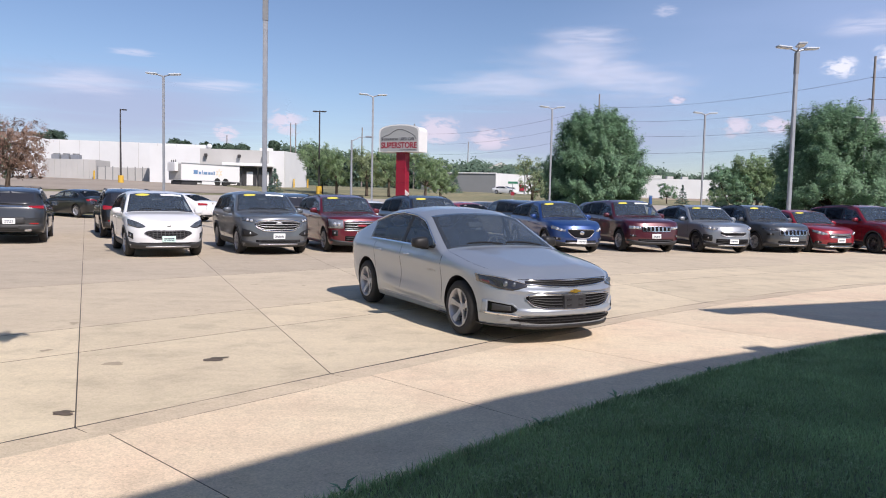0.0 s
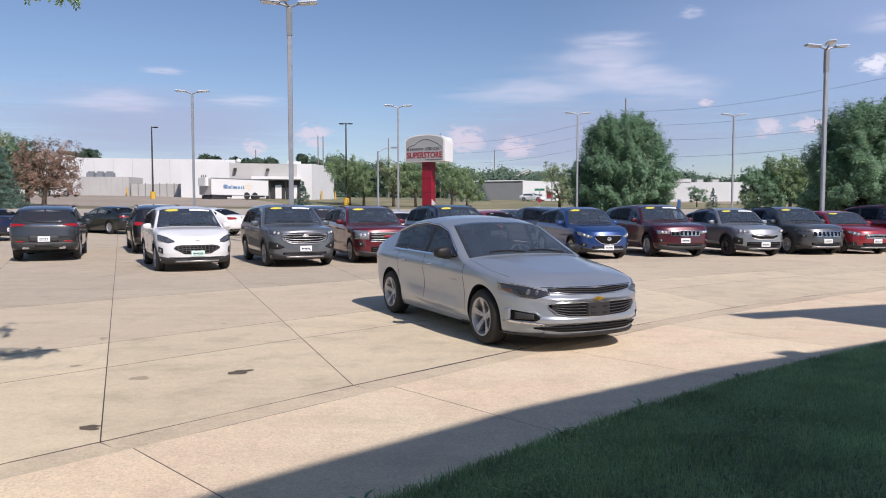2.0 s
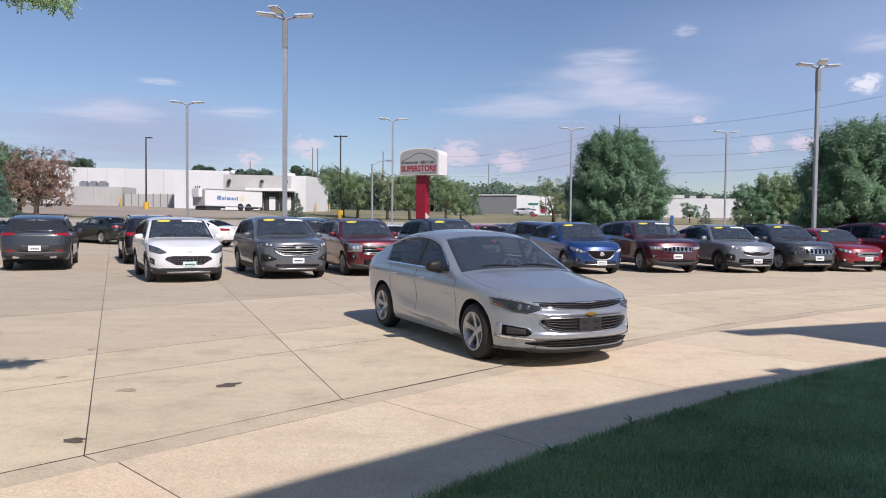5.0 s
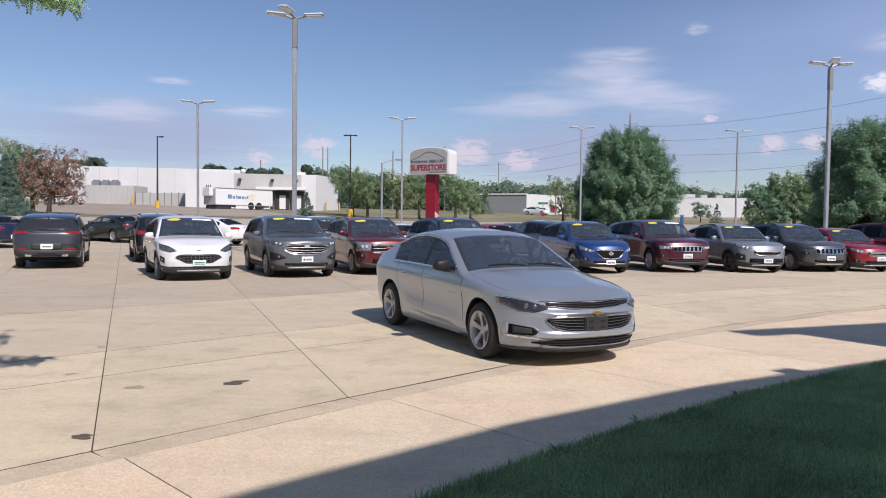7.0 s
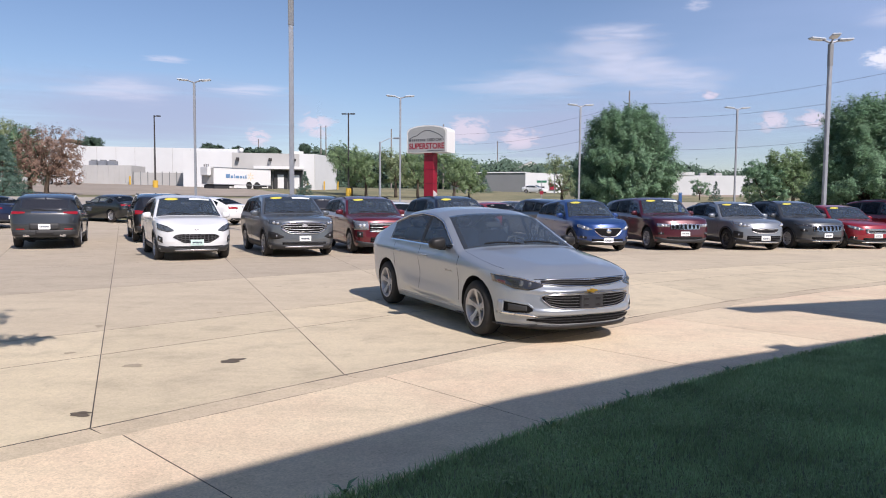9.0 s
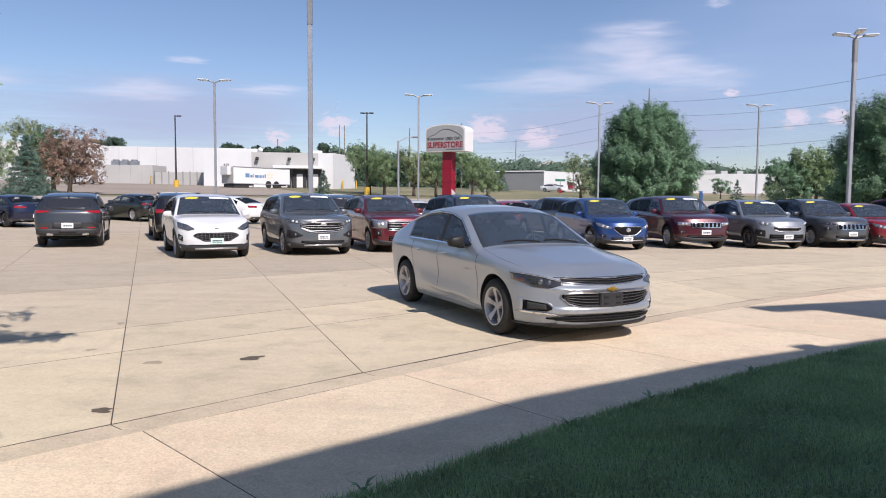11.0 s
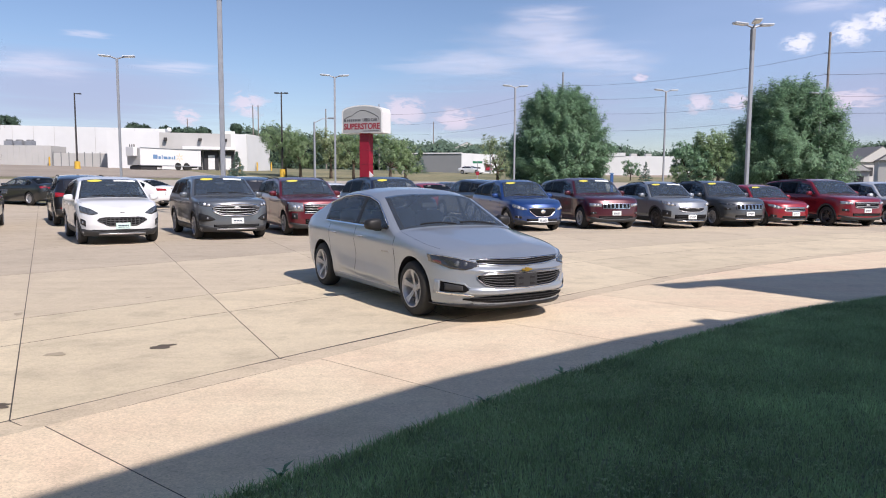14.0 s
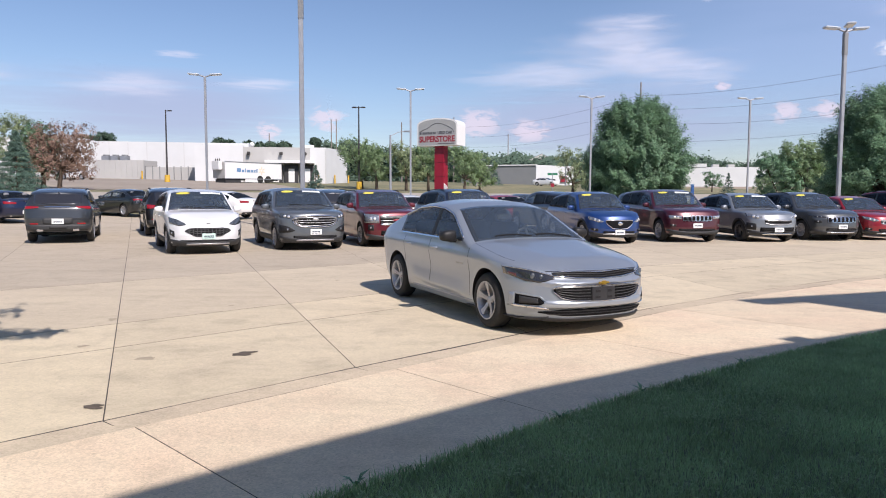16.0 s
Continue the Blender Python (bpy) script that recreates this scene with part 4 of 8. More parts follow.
    # corner pockets with a chrome hockey-stick below
    nose_panel(car, sh, "fog_pocket", M["grille"], 0.665, 0.855, tab((0.665, 0.395), (0.70, 0.368), (0.855, 0.365)), tab((0.665, 0.412), (0.70, 0.452), (0.855, 0.478)), 0.005, 0.012)
    nose_panel(car, sh, "fog_cover", M["clad"], 0.71, 0.835, tab((0.71, 0.388), (0.835, 0.382)), tab((0.71, 0.44), (0.835, 0.460)), 0.010, 0.012)
    nose_panel(car, sh, "fog_trim", silver, 0.650, 0.868, tab((0.650, 0.410), (0.695, 0.454), (0.868, 0.481)), tab((0.650, 0.426), (0.695, 0.472), (0.868, 0.499)), 0.009, 0.015)
    nose_panel(car, sh, "fog_trim", silver, 0.858, 0.880, lambda y: 0.335, lambda y: 0.490, 0.009, 0.015, n=3)
    nose_panel(car, sh, "corner_trim", M["chrome"], 0.60, 0.866, tab((0.60, 0.318), (0.70, 0.335), (0.866, 0.338)), tab((0.60, 0.330), (0.70, 0.356), (0.866, 0.362)), 0.012, 0.02, "chrome blade under the pocket")
    nose_panel(car, sh, "lip", M["clad"], 0.60, 0.875, tab((0.60, 0.205), (0.875, 0.198)), tab((0.60, 0.246), (0.72, 0.226), (0.875, 0.212)), 0.012, 0.02)
    # headlamps
    hl, hh = tab((0.55, 0.655), (0.70, 0.615), (0.80, 0.625), (0.905, 0.69)), tab((0.55, 0.685), (0.72, 0.735), (0.83, 0.757), (0.905, 0.768))
    for sd in (1, -1):
        b = plate_mesh(band(lambda y, z: sh.nose(y, z, 0, 0.3), 0.55, 0.902, hl, hh, 24, 5), 0.006, 0.015)
        ob = part("headlamp", b if sd > 0 else flip(b), M["lamp_dark"], car, "smoked headlamp", True)
        for y, r in ((0.665, 0.034), (0.735, 0.040)):
            c = sh.nose(y, (hl(y) + hh(y)) / 2)
            b = bmesh.new()
            bmesh.ops.create_uvsphere(b, u_segments=14, v_segments=8, radius=r, matrix=Matrix.Translation(c + Vector((-0.012, -0.004, 0))) @ Matrix.Diagonal((0.7, 1, 1, 1)))
            part("projector", b if sd > 0 else flip(b), M["lamp_smoke"], ob, "clear projector lens", True)
        b = plate_mesh(band(lambda y, z: sh.nose(y, z, 0, 0.3), 0.57, 0.90, lambda y: hh(y) - 0.004, lambda y: hh(y) + 0.005, 24, 1), 0.011, 0.012)
        part("lamp_brow", b if sd > 0 else flip(b), M["chrome"], ob, "bright strip over the lamp", True)
        b = plate_mesh(band(lambda y, z: sh.nose(y, z, 0, 0.3), 0.845, 0.885, tab((0.845, 0.667), (0.885, 0.69)), tab((0.845, 0.70), (0.885, 0.715)), 6, 2), 0.009, 0.01)
        part("amber_marker", b if sd > 0 else flip(b), mat("dim amber lens", (0.09, 0.022, 0.016), 0.25, coat=1.0), ob, "", True)
    # bonnet shut line
    b = plate_mesh(band(lambda y, z: sh.nose(y, z, 0, 0.4), -0.62, 0.62, lambda y: 0.728, lambda y: 0.733, 24, 1), 0.002, 0.005)
    part("bonnet_seam", b, M["black"], car)
    # chrome sill strip and wing badge
    for sd in (1, -1):
        g = plate_mesh(band(lambda q, z: sh.side(q, z), 1.42, 3.3, lambda q: 0.262, lambda q: 0.274, 16, 1), 0.006, 0.012)
        part("sill_strip", g if sd > 0 else flip(g), M["satin"], car, "thin bright sill strip", True)
        b = bmesh.new()
        for k in range(6):
            p = sh.side(1.62 + 0.036 * k, 0.71)
            box(b, p.x - 0.012, p.y - 0.001, p.z - 0.009, p.x + 0.012, p.y + 0.003, p.z + 0.009)
        part("wing_lettering", b if sd > 0 else flip(b), M["satin"], car)


HERO = make_car("sedan", "silver metallic sedan with smoked headlamps and no front plate", at_place(-0.315, 10.70, 29.0), hero_shell, silver, R=0.328, rim=0.216, wheel="five", arch=0.382,
                  q_cowl=1.37, q_head=2.16, q_rear=(3.62, 4.42), q_win=(1.52, 3.74), pillars=(2.62,), front=sedan_front, trim=M["chrome"], handles=(2.42, 3.32), door_q=(1.45, 2.62, 3.52),
                  belt_mat=M["chrome"], sticker=False, mirror_mat=M["black"], dark_from=9, glass_top=0.005)


# ---- the other cars ----
def suv_shell(L, W, H, wb, fo, hood0, hood1, qc, qh, belt, zb=0.22, tumble=0.36, af=0.75, slope=0.0, tail_in=0.40, pf=2.7):
    top = [(0, hood0), (0.1, hood0 + 0.05), (0.45, hood1 - 0.06), (qc, hood1), (qh, H - 0.075), (qh + 0.5, H - 0.008), (L * 0.6, H), (L - 0.9, H - 0.03 - slope), (L - 0.4, H - 0.085 - slope * 1.6), (L, H - 0.16 - slope * 2)]
    return Shell(L, W, top, wb, fo, zb, belt, tumble, [(0.15, 0.12), (0.32, 0.02), (0.5, 0.0), (hood0 - 0.18, 0.03), (hood0 - 0.02, 0.10), (hood0 + 0.05, 0.16), (2, 0.16)],
                 [(0.2, 0.14), (0.4, 0.03), (0.7, 0.0), (belt, 0.06), (H - 0.2, tail_in), (H, tail_in + 0.06)], af, 0.42, pf, 3.4, 0.10, belt_rise=0.09, sq=3.2, soft=(0.05, 0.02), fine=(0.06, 26),
                 creases=[([(0.6, belt - 0.10), (L - 0.3, belt - 0.02)], 0.08, 0.16, 0.016, 0.7, L - 0.2), ([(fo, 0.44), (fo + wb, 0.50)], 0.16, 0.05, 0.024, fo + 0.35, fo + wb - 0.3)])


def sedan_shell(L, W, H, wb, fo, hood0=0.72, belt=0.95, tumble=0.46, zb=0.19, deck=1.09):
    q = L / 4.92
    top = [(0, hood0), (0.12, hood0 + 0.06), (0.5, hood0 + 0.14), (1.36 * q, 1.0), (2.1 * q, H - 0.085), (2.45 * q, H - 0.02), (2.9 * q, H), (3.4 * q, H - 0.04), (3.75 * q, H - 0.12), (4.4 * q, deck + 0.02), (L - 0.2, deck), (L, deck - 0.05)]
    return Shell(L, W, top, wb, fo, zb, belt, tumble, [(0.15, 0.10), (0.25, 0.03), (0.4, 0.0), (0.6, 0.03), (0.72, 0.10), (0.8, 0.2), (2, 0.2)],
                 [(0.2, 0.15), (0.42, 0.03), (0.65, 0.0), (0.95, 0.06), (deck, 0.03), (2, 0.03)], 0.9, 0.6, 2.5, 2.9, 0.12, None, 0.05)


def suv_front(grille, lamp, lamp_mat, bars=0, bar_mat=None, slots=0, surround=None, skid=0.0, intake=None, badge=None, plate_z=0.52, plate_mt=None, fog=None, lamp_label="", mesh_mat=None, plate_w=0.32, skid_mat=None, chin=True, stays=0, eyes=True):
    """grille: (half width, low table, high table); lamp: (y0, y1, low, high); fog the same."""
    def build(car, sh):
        gw, glo, ghi = grille
        b = plate_mesh(band(lambda y, z: sh.nose(y, z), -gw, gw, lambda y: glo(abs(y)), lambda y: ghi(abs(y)), 22, 4), 0.006, 0.014)
        g = part("grille", b, mesh_mat or M["grille"], car, "", True)
        for k in range(bars):
            f = (k + 0.5) / bars
            b = plate_mesh(band(lambda y, z: sh.nose(y, z), -gw * 0.97, gw * 0.97, lambda y: glo(abs(y)) * (1 - f) + ghi(abs(y)) * f - 0.007, lambda y: glo(abs(y)) * (1 - f) + ghi(abs(y)) * f + 0.007, 18, 1), 0.02, 0.02)
            part("grille_bar", b, bar_mat or M["chrome"], g, "", True)
        for k in range(stays):
            y0 = -gw * 0.9 + 1.8 * gw * (k + 0.5) / stays
            b = plate_mesh(band(lambda y, z: sh.nose(y, z), y0 - 0.007, y0 + 0.007, lambda y: glo(abs(y0)), lambda y: ghi(abs(y0)), 2, 3), 0.018, 0.018)
            part("grille_stay", b, bar_mat or M["chrome"], g)
        for k in range(slots):
            y0 = -gw + 2 * gw * (k + 0.5) / slots
            hw = gw / slots * 0.88
            lo, hi = glo(abs(y0)), ghi(abs(y0))
            for a0, a1, l, h in ((y0 - hw, y0 + hw, hi - 0.016, hi), (y0 - hw, y0 + hw, lo, lo + 0.014), (y0 - hw, y0 - hw + 0.016, lo, hi), (y0 + hw - 0.016, y0 + hw, lo, hi)):
                b = plate_mesh(band(lambda y, z: sh.nose(y, z), a0, a1, lambda y: l, lambda y: h, 3, 3), 0.022, 0.02)
                part("slot_frame", b, bar_mat or M["chrome"], g)
        if surround:
            for off, s0, s1 in ((glo, -0.022, 0.004), (ghi, -0.004, 0.024)):
                b = plate_mesh(band(lambda y, z: sh.nose(y, z), -gw, gw, lambda y: off(abs(y)) + s0, lambda y: off(abs(y)) + s1, 24, 1), 0.02, 0.024)
                part("grille_surround", b, surround, g, "", True)
        if badge:
            z = badge[0]
            p = sh.nose(0.001, z)
            b = bmesh.new()
            bmesh.ops.create_uvsphere(b, u_segments=16, v_segments=8, radius=1, matrix=Matrix.Translation((p.x + 0.018, 0, z)) @ Matrix.Diagonal((0.02, badge[1], badge[2], 1)))
            part("badge", b, badge[3], car, "", True)
        y0, y1, lo, hi = lamp
        for sd in (1, -1):
            b = plate_mesh(band(lambda y, z: sh.nose(y, z, 0, 0.3), y0, y1, lo, hi, 18, 4), 0.008, 0.018)
            ob = part("headlamp", b if sd > 0 else flip(b), lamp_mat, car, lamp_label, True)
            for f in (0.35, 0.62) if eyes else ():
                y = y0 + (y1 - y0) * f
                c = sh.nose(y, (lo(y) + hi(y)) / 2)
                b = bmesh.new()
                bmesh.ops.create_uvsphere(b, u_segments=12, v_segments=6, radius=min(0.055, (hi(y) - lo(y)) * 0.46), matrix=Matrix.Translation(c + Vector((-0.01, 0, 0))))
                part("reflector", b if sd > 0 else flip(b), M["lamp_bright"], ob, "", True)
        if fog:
            fy0, fy1, flo, fhi = fog
            for sd in (1, -1):
                b = plate_mesh(band(lambda y, z: sh.nose(y, z, 0, 0.3), fy0, fy1, flo, fhi, 8, 3), 0.008, 0.018)
                ob = part("fog_lamp_pocket", b if sd > 0 else flip(b), M["black"], car, "", True)
                ym = (fy0 + fy1) / 2
                c = sh.nose(ym, (flo(ym) + fhi(ym)) / 2)
                b = bmesh.new()
                bmesh.ops.create_uvsphere(b, u_segments=12, v_segments=6, radius=0.036, matrix=Matrix.Translation(c) @ Matrix.Diagonal((0.5, 1, 1, 1)))
                part("fog_lamp", b if sd > 0 else flip(b), M["lamp_clear"], ob, "", True)
        if intake:
            iw, ilo, ihi = intake
            b = plate_mesh(band(lambda y, z: sh.nose(y, z), -iw, iw, lambda y: ilo, lambda y: ihi, 20, 3), 0.006, 0.014)
            g = part("lower_intake", b, M["grille"], car, "", True)
            for k in range(2):
                nose_bar(car, sh, "intake_bar", M["clad"], -iw * 0.95, iw * 0.95, ilo + (ihi - ilo) * (k + 0.7) / 2.4, 0.012, 0.012, 0.012).parent = g
        if chin:
            b = plate_mesh(band(lambda y, z: sh.nose(y, z), -sh.W / 2 * 0.93, sh.W / 2 * 0.93, lambda y: sh.zb + 0.01, lambda y: sh.zb + 0.10 + 0.10 * abs(y / sh.W * 2) ** 2, 26, 3), 0.012, 0.022)
            part("bumper_cladding", b, M["clad"], car, "", True)
        if skid:
            nose_bar(car, sh, "skid_trim", skid_mat or M["satin"], -0.52, 0.52, skid, 0.035, 0.024, 0.02)
        number_plate(car, sh, plate_z, plate_w, 0.15, plate_mt)
    return build


def suv_rear(glass, lamp, plate_z=0.72, bumper=True, exhaust=False, lamp_mat=None, brightwork=None, recess=False):
    def build(car, sh):
        gw, zlo, zhi = glass
        b = plate_mesh(band(lambda y, z: sh.tail(y, z), -gw, gw, lambda y: zlo + 0.30 * max(0, abs(y) / gw - 0.72), lambda y: zhi - 0.05 * (abs(y) / gw) ** 2, 20, 5), 0.005, 0.014)
        ob = part("rear_window", b, M["lamp_dark"], car, "dark privacy glass", True)
        b = bmesh.new()
        p, q = sh.tail(-0.02, zlo + 0.03), sh.tail(0.42, zlo + 0.06)
        tube(b, p + Vector((-0.02, 0, 0)), q + Vector((-0.02, 0, 0)), 0.012, 0.009, 6)
        part("rear_wiper", b, M["black"], ob)
        y0, y1, lo, hi = lamp
        tail_panel(car, sh, "tail_lamp", lamp_mat or M["lamp_red"], y0, y1, lo, hi, 0.012, 0.02)
        if bumper:
            b = plate_mesh(band(lambda y, z: sh.tail(y, z), -sh.W / 2 * 0.93, sh.W / 2 * 0.93, lambda y: sh.bottom(1) + 0.02, lambda y: 0.56, 20, 3), 0.012, 0.022)
            ob = part("bumper_cladding", b, M["clad"], car, "", True)
            tail_panel(car, sh, "reflector", M["lamp_red"], 0.52, 0.74, lambda y: 0.57, lambda y: 0.61, 0.016, 0.012)
        if exhaust:
            for y in (-0.48, 0.48):
                p = sh.tail(abs(y), 0.40)
                b = boxed(p.x - 0.03, y - 0.09, 0.36, p.x + 0.05, y + 0.09, 0.43, bevel=0.015)
                part("exhaust_tip", b, M["chrome"], car)
        if brightwork:
            b = plate_mesh(band(lambda y, z: sh.tail(y, z), -0.34, 0.34, lambda y: brightwork - 0.014, lambda y: brightwork + 0.014, 10, 1), 0.016, 0.016)
            part("tailgate_trim", b, M["chrome"], car)
        if recess:
            # dark plates: painted shade of the plate's pressed hollow and bumper's upper joint; the tow bar slot
            b = plate_mesh(band(lambda y, z: sh.tail(y, z), -0.40, 0.40, lambda y: plate_z - 0.10 + 0.25 * max(0, abs(y) - 0.3), lambda y: plate_z + 0.11, 14, 3), 0.006, 0.012)
            part("plate_recess", b, M["clad"], car, "", True)
            b = plate_mesh(band(lambda y, z: sh.tail(y, z), -0.86, 0.86, lambda y: 0.735, lambda y: 0.752, 20, 1), 0.005, 0.010)
            part("bumper_joint", b, M["dark_gap"], car, "", True)
            b = plate_mesh(band(lambda y, z: sh.tail(y, z), -0.24, 0.24, lambda y: 0.44, lambda y: 0.53, 8, 2), 0.024, 0.010)
            part("tow_slot", b, M["dark_gap"], car, "", True)
        number_plate(car, sh, plate_z, tail=True)
    return build


def sedan_rear(lamp, plate_z, bridge=None, bumper=False, lamp_mat=None, badge=None, exhaust=True):
    def build(car, sh):
        y0, y1, lo, hi = lamp
        tail_panel(car, sh, "tail_lamp", lamp_mat or M["lamp_red"], y0, y1, lo, hi, 0.008, 0.018)
        if bridge:
            b = plate_mesh(band(lambda y, z: sh.tail(y, z), -y0, y0, lambda y: bridge[0], lambda y: bridge[1], 14, 2), 0.008, 0.016)
            part("tail_strip", b, bridge[2], car, "", True)
        b = plate_mesh(band(lambda y, z: sh.tail(y, z), -0.72, 0.72, lambda y: 0.26, lambda y: 0.36, 16, 2), 0.008, 0.016)
        part("diffuser", b, M["clad"], car, "", True)
        for sd in (1, -1):
            b = plate_mesh(band(lambda z, y: sh.tail(y * sd, z), 0.62, 0.98, lambda z: 0.52, lambda z: 0.527, 6, 1), 0.002, 0.004)
            part("boot_seam", b, M["black"], car)
        if exhaust:
            for y in (-0.55, 0.55):
                p = sh.tail(abs(y), 0.3)
                part("exhaust_tip", boxed(p.x - 0.02, y - 0.08, 0.27, p.x + 0.06, y + 0.08, 0.33, bevel=0.014), M["chrome"], car)
        if badge:
            p = sh.tail(0.001, badge)
            part("badge", boxed(p.x - 0.014, -0.05, badge - 0.03, p.x, 0.05, badge + 0.03, bevel=0.006), M["chrome"], car)
        number_plate(car, sh, plate_z, tail=True)
    return build


SUV = dict(suv=True, q_rear=(0, 0), dark_from=1)
LEFT, RIGHT = 25.0, 11.5


def by_axle(x, y, heading, wb):
    """Place by the middle of the front axle."""
    h = radians(heading)
    return at_place(x - math.sin(h) * wb / 2, y + math.cos(h) * wb / 2, heading)


def by_rear(x, y, heading, wb):
    h = radians(heading)
    return at_place(x + math.sin(h) * wb / 2, y - math.cos(h) * wb / 2, heading)


# white crossover
sh = suv_shell(4.585, 1.88, 1.675, 2.71, 0.93, 0.90, 1.13, 1.17, 1.92, 1.05, af=0.85, slope=0.02)
make_car("suv", "white crossover with dark mesh grille and yellow price sticker", by_axle(-7.98, 19.05, LEFT + 6, 2.71), sh, paint("white paint", (0.70, 0.71, 0.72)), R=0.345, rim=0.23, q_cowl=1.2, q_head=1.95,
         q_win=(1.3, 4.15), pillars=(2.5, 3.45), arch_clad=True, sill_clad=True, strip=True, handles=(2.3, 3.2), door_q=(1.4, 2.5, 3.4),
         front=suv_front((0.56, tab((0, 0.46), (0.32, 0.465), (0.56, 0.60)), tab((0, 0.685), (0.36, 0.69), (0.50, 0.67), (0.56, 0.615))), (0.53, 0.885, tab((0.53, 0.765), (0.68, 0.735), (0.885, 0.80)), tab((0.53, 0.79), (0.68, 0.885), (0.885, 0.955))), M["lamp_smoke"],
                         eyes=False, bars=4, bar_mat=M["dim"], stays=11, skid=0.285, intake=(0.66, 0.32, 0.385), badge=(0.80, 0.06, 0.02, M["satin"]), plate_z=0.475, fog=(0.79, 0.88, tab((0.79, 0.46), (0.88, 0.52)), tab((0.79, 0.60), (0.88, 0.65))), plate_mt=M["plate_green"], mesh_mat=M["grille"]), **SUV)
# grey crossover with a chrome oval grille
sh = suv_shell(4.78, 1.93, 1.735, 2.85, 0.95, 1.03, 1.17, 1.2, 2.0, 1.10, af=0.8, pf=2.9)
make_car("suv", "grey crossover with chrome barred grille and white plate", by_axle(-5.58, 20.65, LEFT + 3.5, 2.85), sh, paint("grey metallic paint", (0.13, 0.145, 0.16), 0.45), R=0.36, rim=0.24, q_cowl=1.25, q_head=2.03,
         q_win=(1.36, 4.3), pillars=(2.6, 3.6), arch_clad=True, sill_clad=True, strip=True, handles=(2.4, 3.35), door_q=(1.45, 2.6, 3.55),
         front=suv_front((0.63, tab((0, 0.655), (0.4, 0.675), (0.56, 0.75), (0.63, 0.825)), tab((0, 0.945), (0.4, 0.935), (0.56, 0.905), (0.63, 0.85))), (0.585, 0.91, tab((0.585, 0.90), (0.7, 0.885), (0.91, 0.925)), tab((0.585, 0.925), (0.7, 0.985), (0.91, 1.02))), M["lamp_smoke"],
                         bars=4, bar_mat=M["satin"], stays=0, surround=M["chrome"], skid=0.30, intake=(0.60, 0.34, 0.42), badge=(0.87, 0.085, 0.035, M["satin"]), plate_z=0.52, fog=(0.56, 0.91, tab((0.56, 0.555), (0.70, 0.51), (0.91, 0.50)), tab((0.56, 0.575), (0.70, 0.66), (0.91, 0.72)))), **SUV)
# dark red boxy crossover
sh = suv_shell(4.71, 1.85, 1.70, 2.857, 0.93, 1.02, 1.16, 1.22, 1.95, 1.12, af=0.62, pf=3.2, tumble=0.31, tail_in=0.3)
make_car("suv", "dark red boxy crossover with chrome headlamps", by_axle(-3.45, 22.1, LEFT, 2.857), sh, paint("dark red paint", (0.115, 0.009, 0.017), 0.3), R=0.355, rim=0.235, q_cowl=1.25, q_head=1.98,
         q_win=(1.34, 4.3), pillars=(2.55, 3.5), rails=True, handles=(2.4, 3.3), door_q=(1.45, 2.55, 3.5), trim=None,
         front=suv_front((0.52, tab((0, 0.66), (0.52, 0.68)), tab((0, 0.90), (0.52, 0.90))), (0.55, 0.905, tab((0.55, 0.715), (0.905, 0.72)), tab((0.55, 0.955), (0.905, 0.985))), M["lamp_clear"],
                         bars=3, bar_mat=M["satin"], surround=M["chrome"], intake=(0.5, 0.36, 0.50), badge=(0.80, 0.15, 0.035, M["sign_red"]), plate_z=0.55, fog=(0.70, 0.84, tab((0.7, 0.50), (0.84, 0.51)), tab((0.7, 0.66), (0.84, 0.67)))), **SUV)
# midnight blue crossover behind the sedan
sh = suv_shell(4.82, 1.91, 1.74, 2.8, 0.95, 0.98, 1.16, 1.22, 2.0, 1.10)
make_car("suv", "midnight blue crossover with yellow price sticker", by_axle(-0.75, 23.35, LEFT, 2.8), sh, paint("midnight blue paint", (0.018, 0.024, 0.045), 0.4), R=0.36, rim=0.24, q_cowl=1.25, q_head=2.03,
         q_win=(1.36, 4.3), pillars=(2.6, 3.6), handles=(2.4, 3.35), rails=True,
         front=suv_front((0.5, tab((0, 0.60), (0.5, 0.70)), tab((0, 0.88), (0.5, 0.80))), (0.56, 0.88, tab((0.56, 0.82), (0.88, 0.86)), tab((0.56, 0.90), (0.88, 0.96))), M["lamp_clear"], bars=3, surround=M["chrome"]), **SUV)
# blue crossover
sh = suv_shell(4.54, 1.84, 1.67, 2.70, 0.93, 0.90, 1.10, 1.22, 2.0, 1.04, af=0.85, slope=0.03)
make_car("suv", "bright blue crossover with silver winged grille", by_axle(3.45, 24.1, 15, 2.70), sh, paint("bright blue paint", (0.014, 0.05, 0.185), 0.35), R=0.35, rim=0.225, q_cowl=1.25, q_head=2.03,
         q_win=(1.36, 4.1), pillars=(2.55, 3.45), arch_clad=True, sill_clad=True, handles=(2.35, 3.2), door_q=(1.45, 2.55, 3.4), strip=False,
         front=suv_front((0.45, tab((0, 0.49), (0.25, 0.515), (0.40, 0.63), (0.45, 0.70)), tab((0, 0.745), (0.40, 0.75), (0.45, 0.73))), (0.52, 0.86, tab((0.52, 0.70), (0.66, 0.69), (0.86, 0.78)), tab((0.52, 0.735), (0.66, 0.80), (0.86, 0.88))), M["lamp_clear"],
                         surround=M["chrome"], intake=(0.52, 0.32, 0.42), badge=(0.655, 0.085, 0.065, M["chrome"]), plate_z=0.375, fog=(0.66, 0.82, tab((0.66, 0.42), (0.82, 0.44)), tab((0.66, 0.49), (0.82, 0.52))), skid=0.33), **SUV)
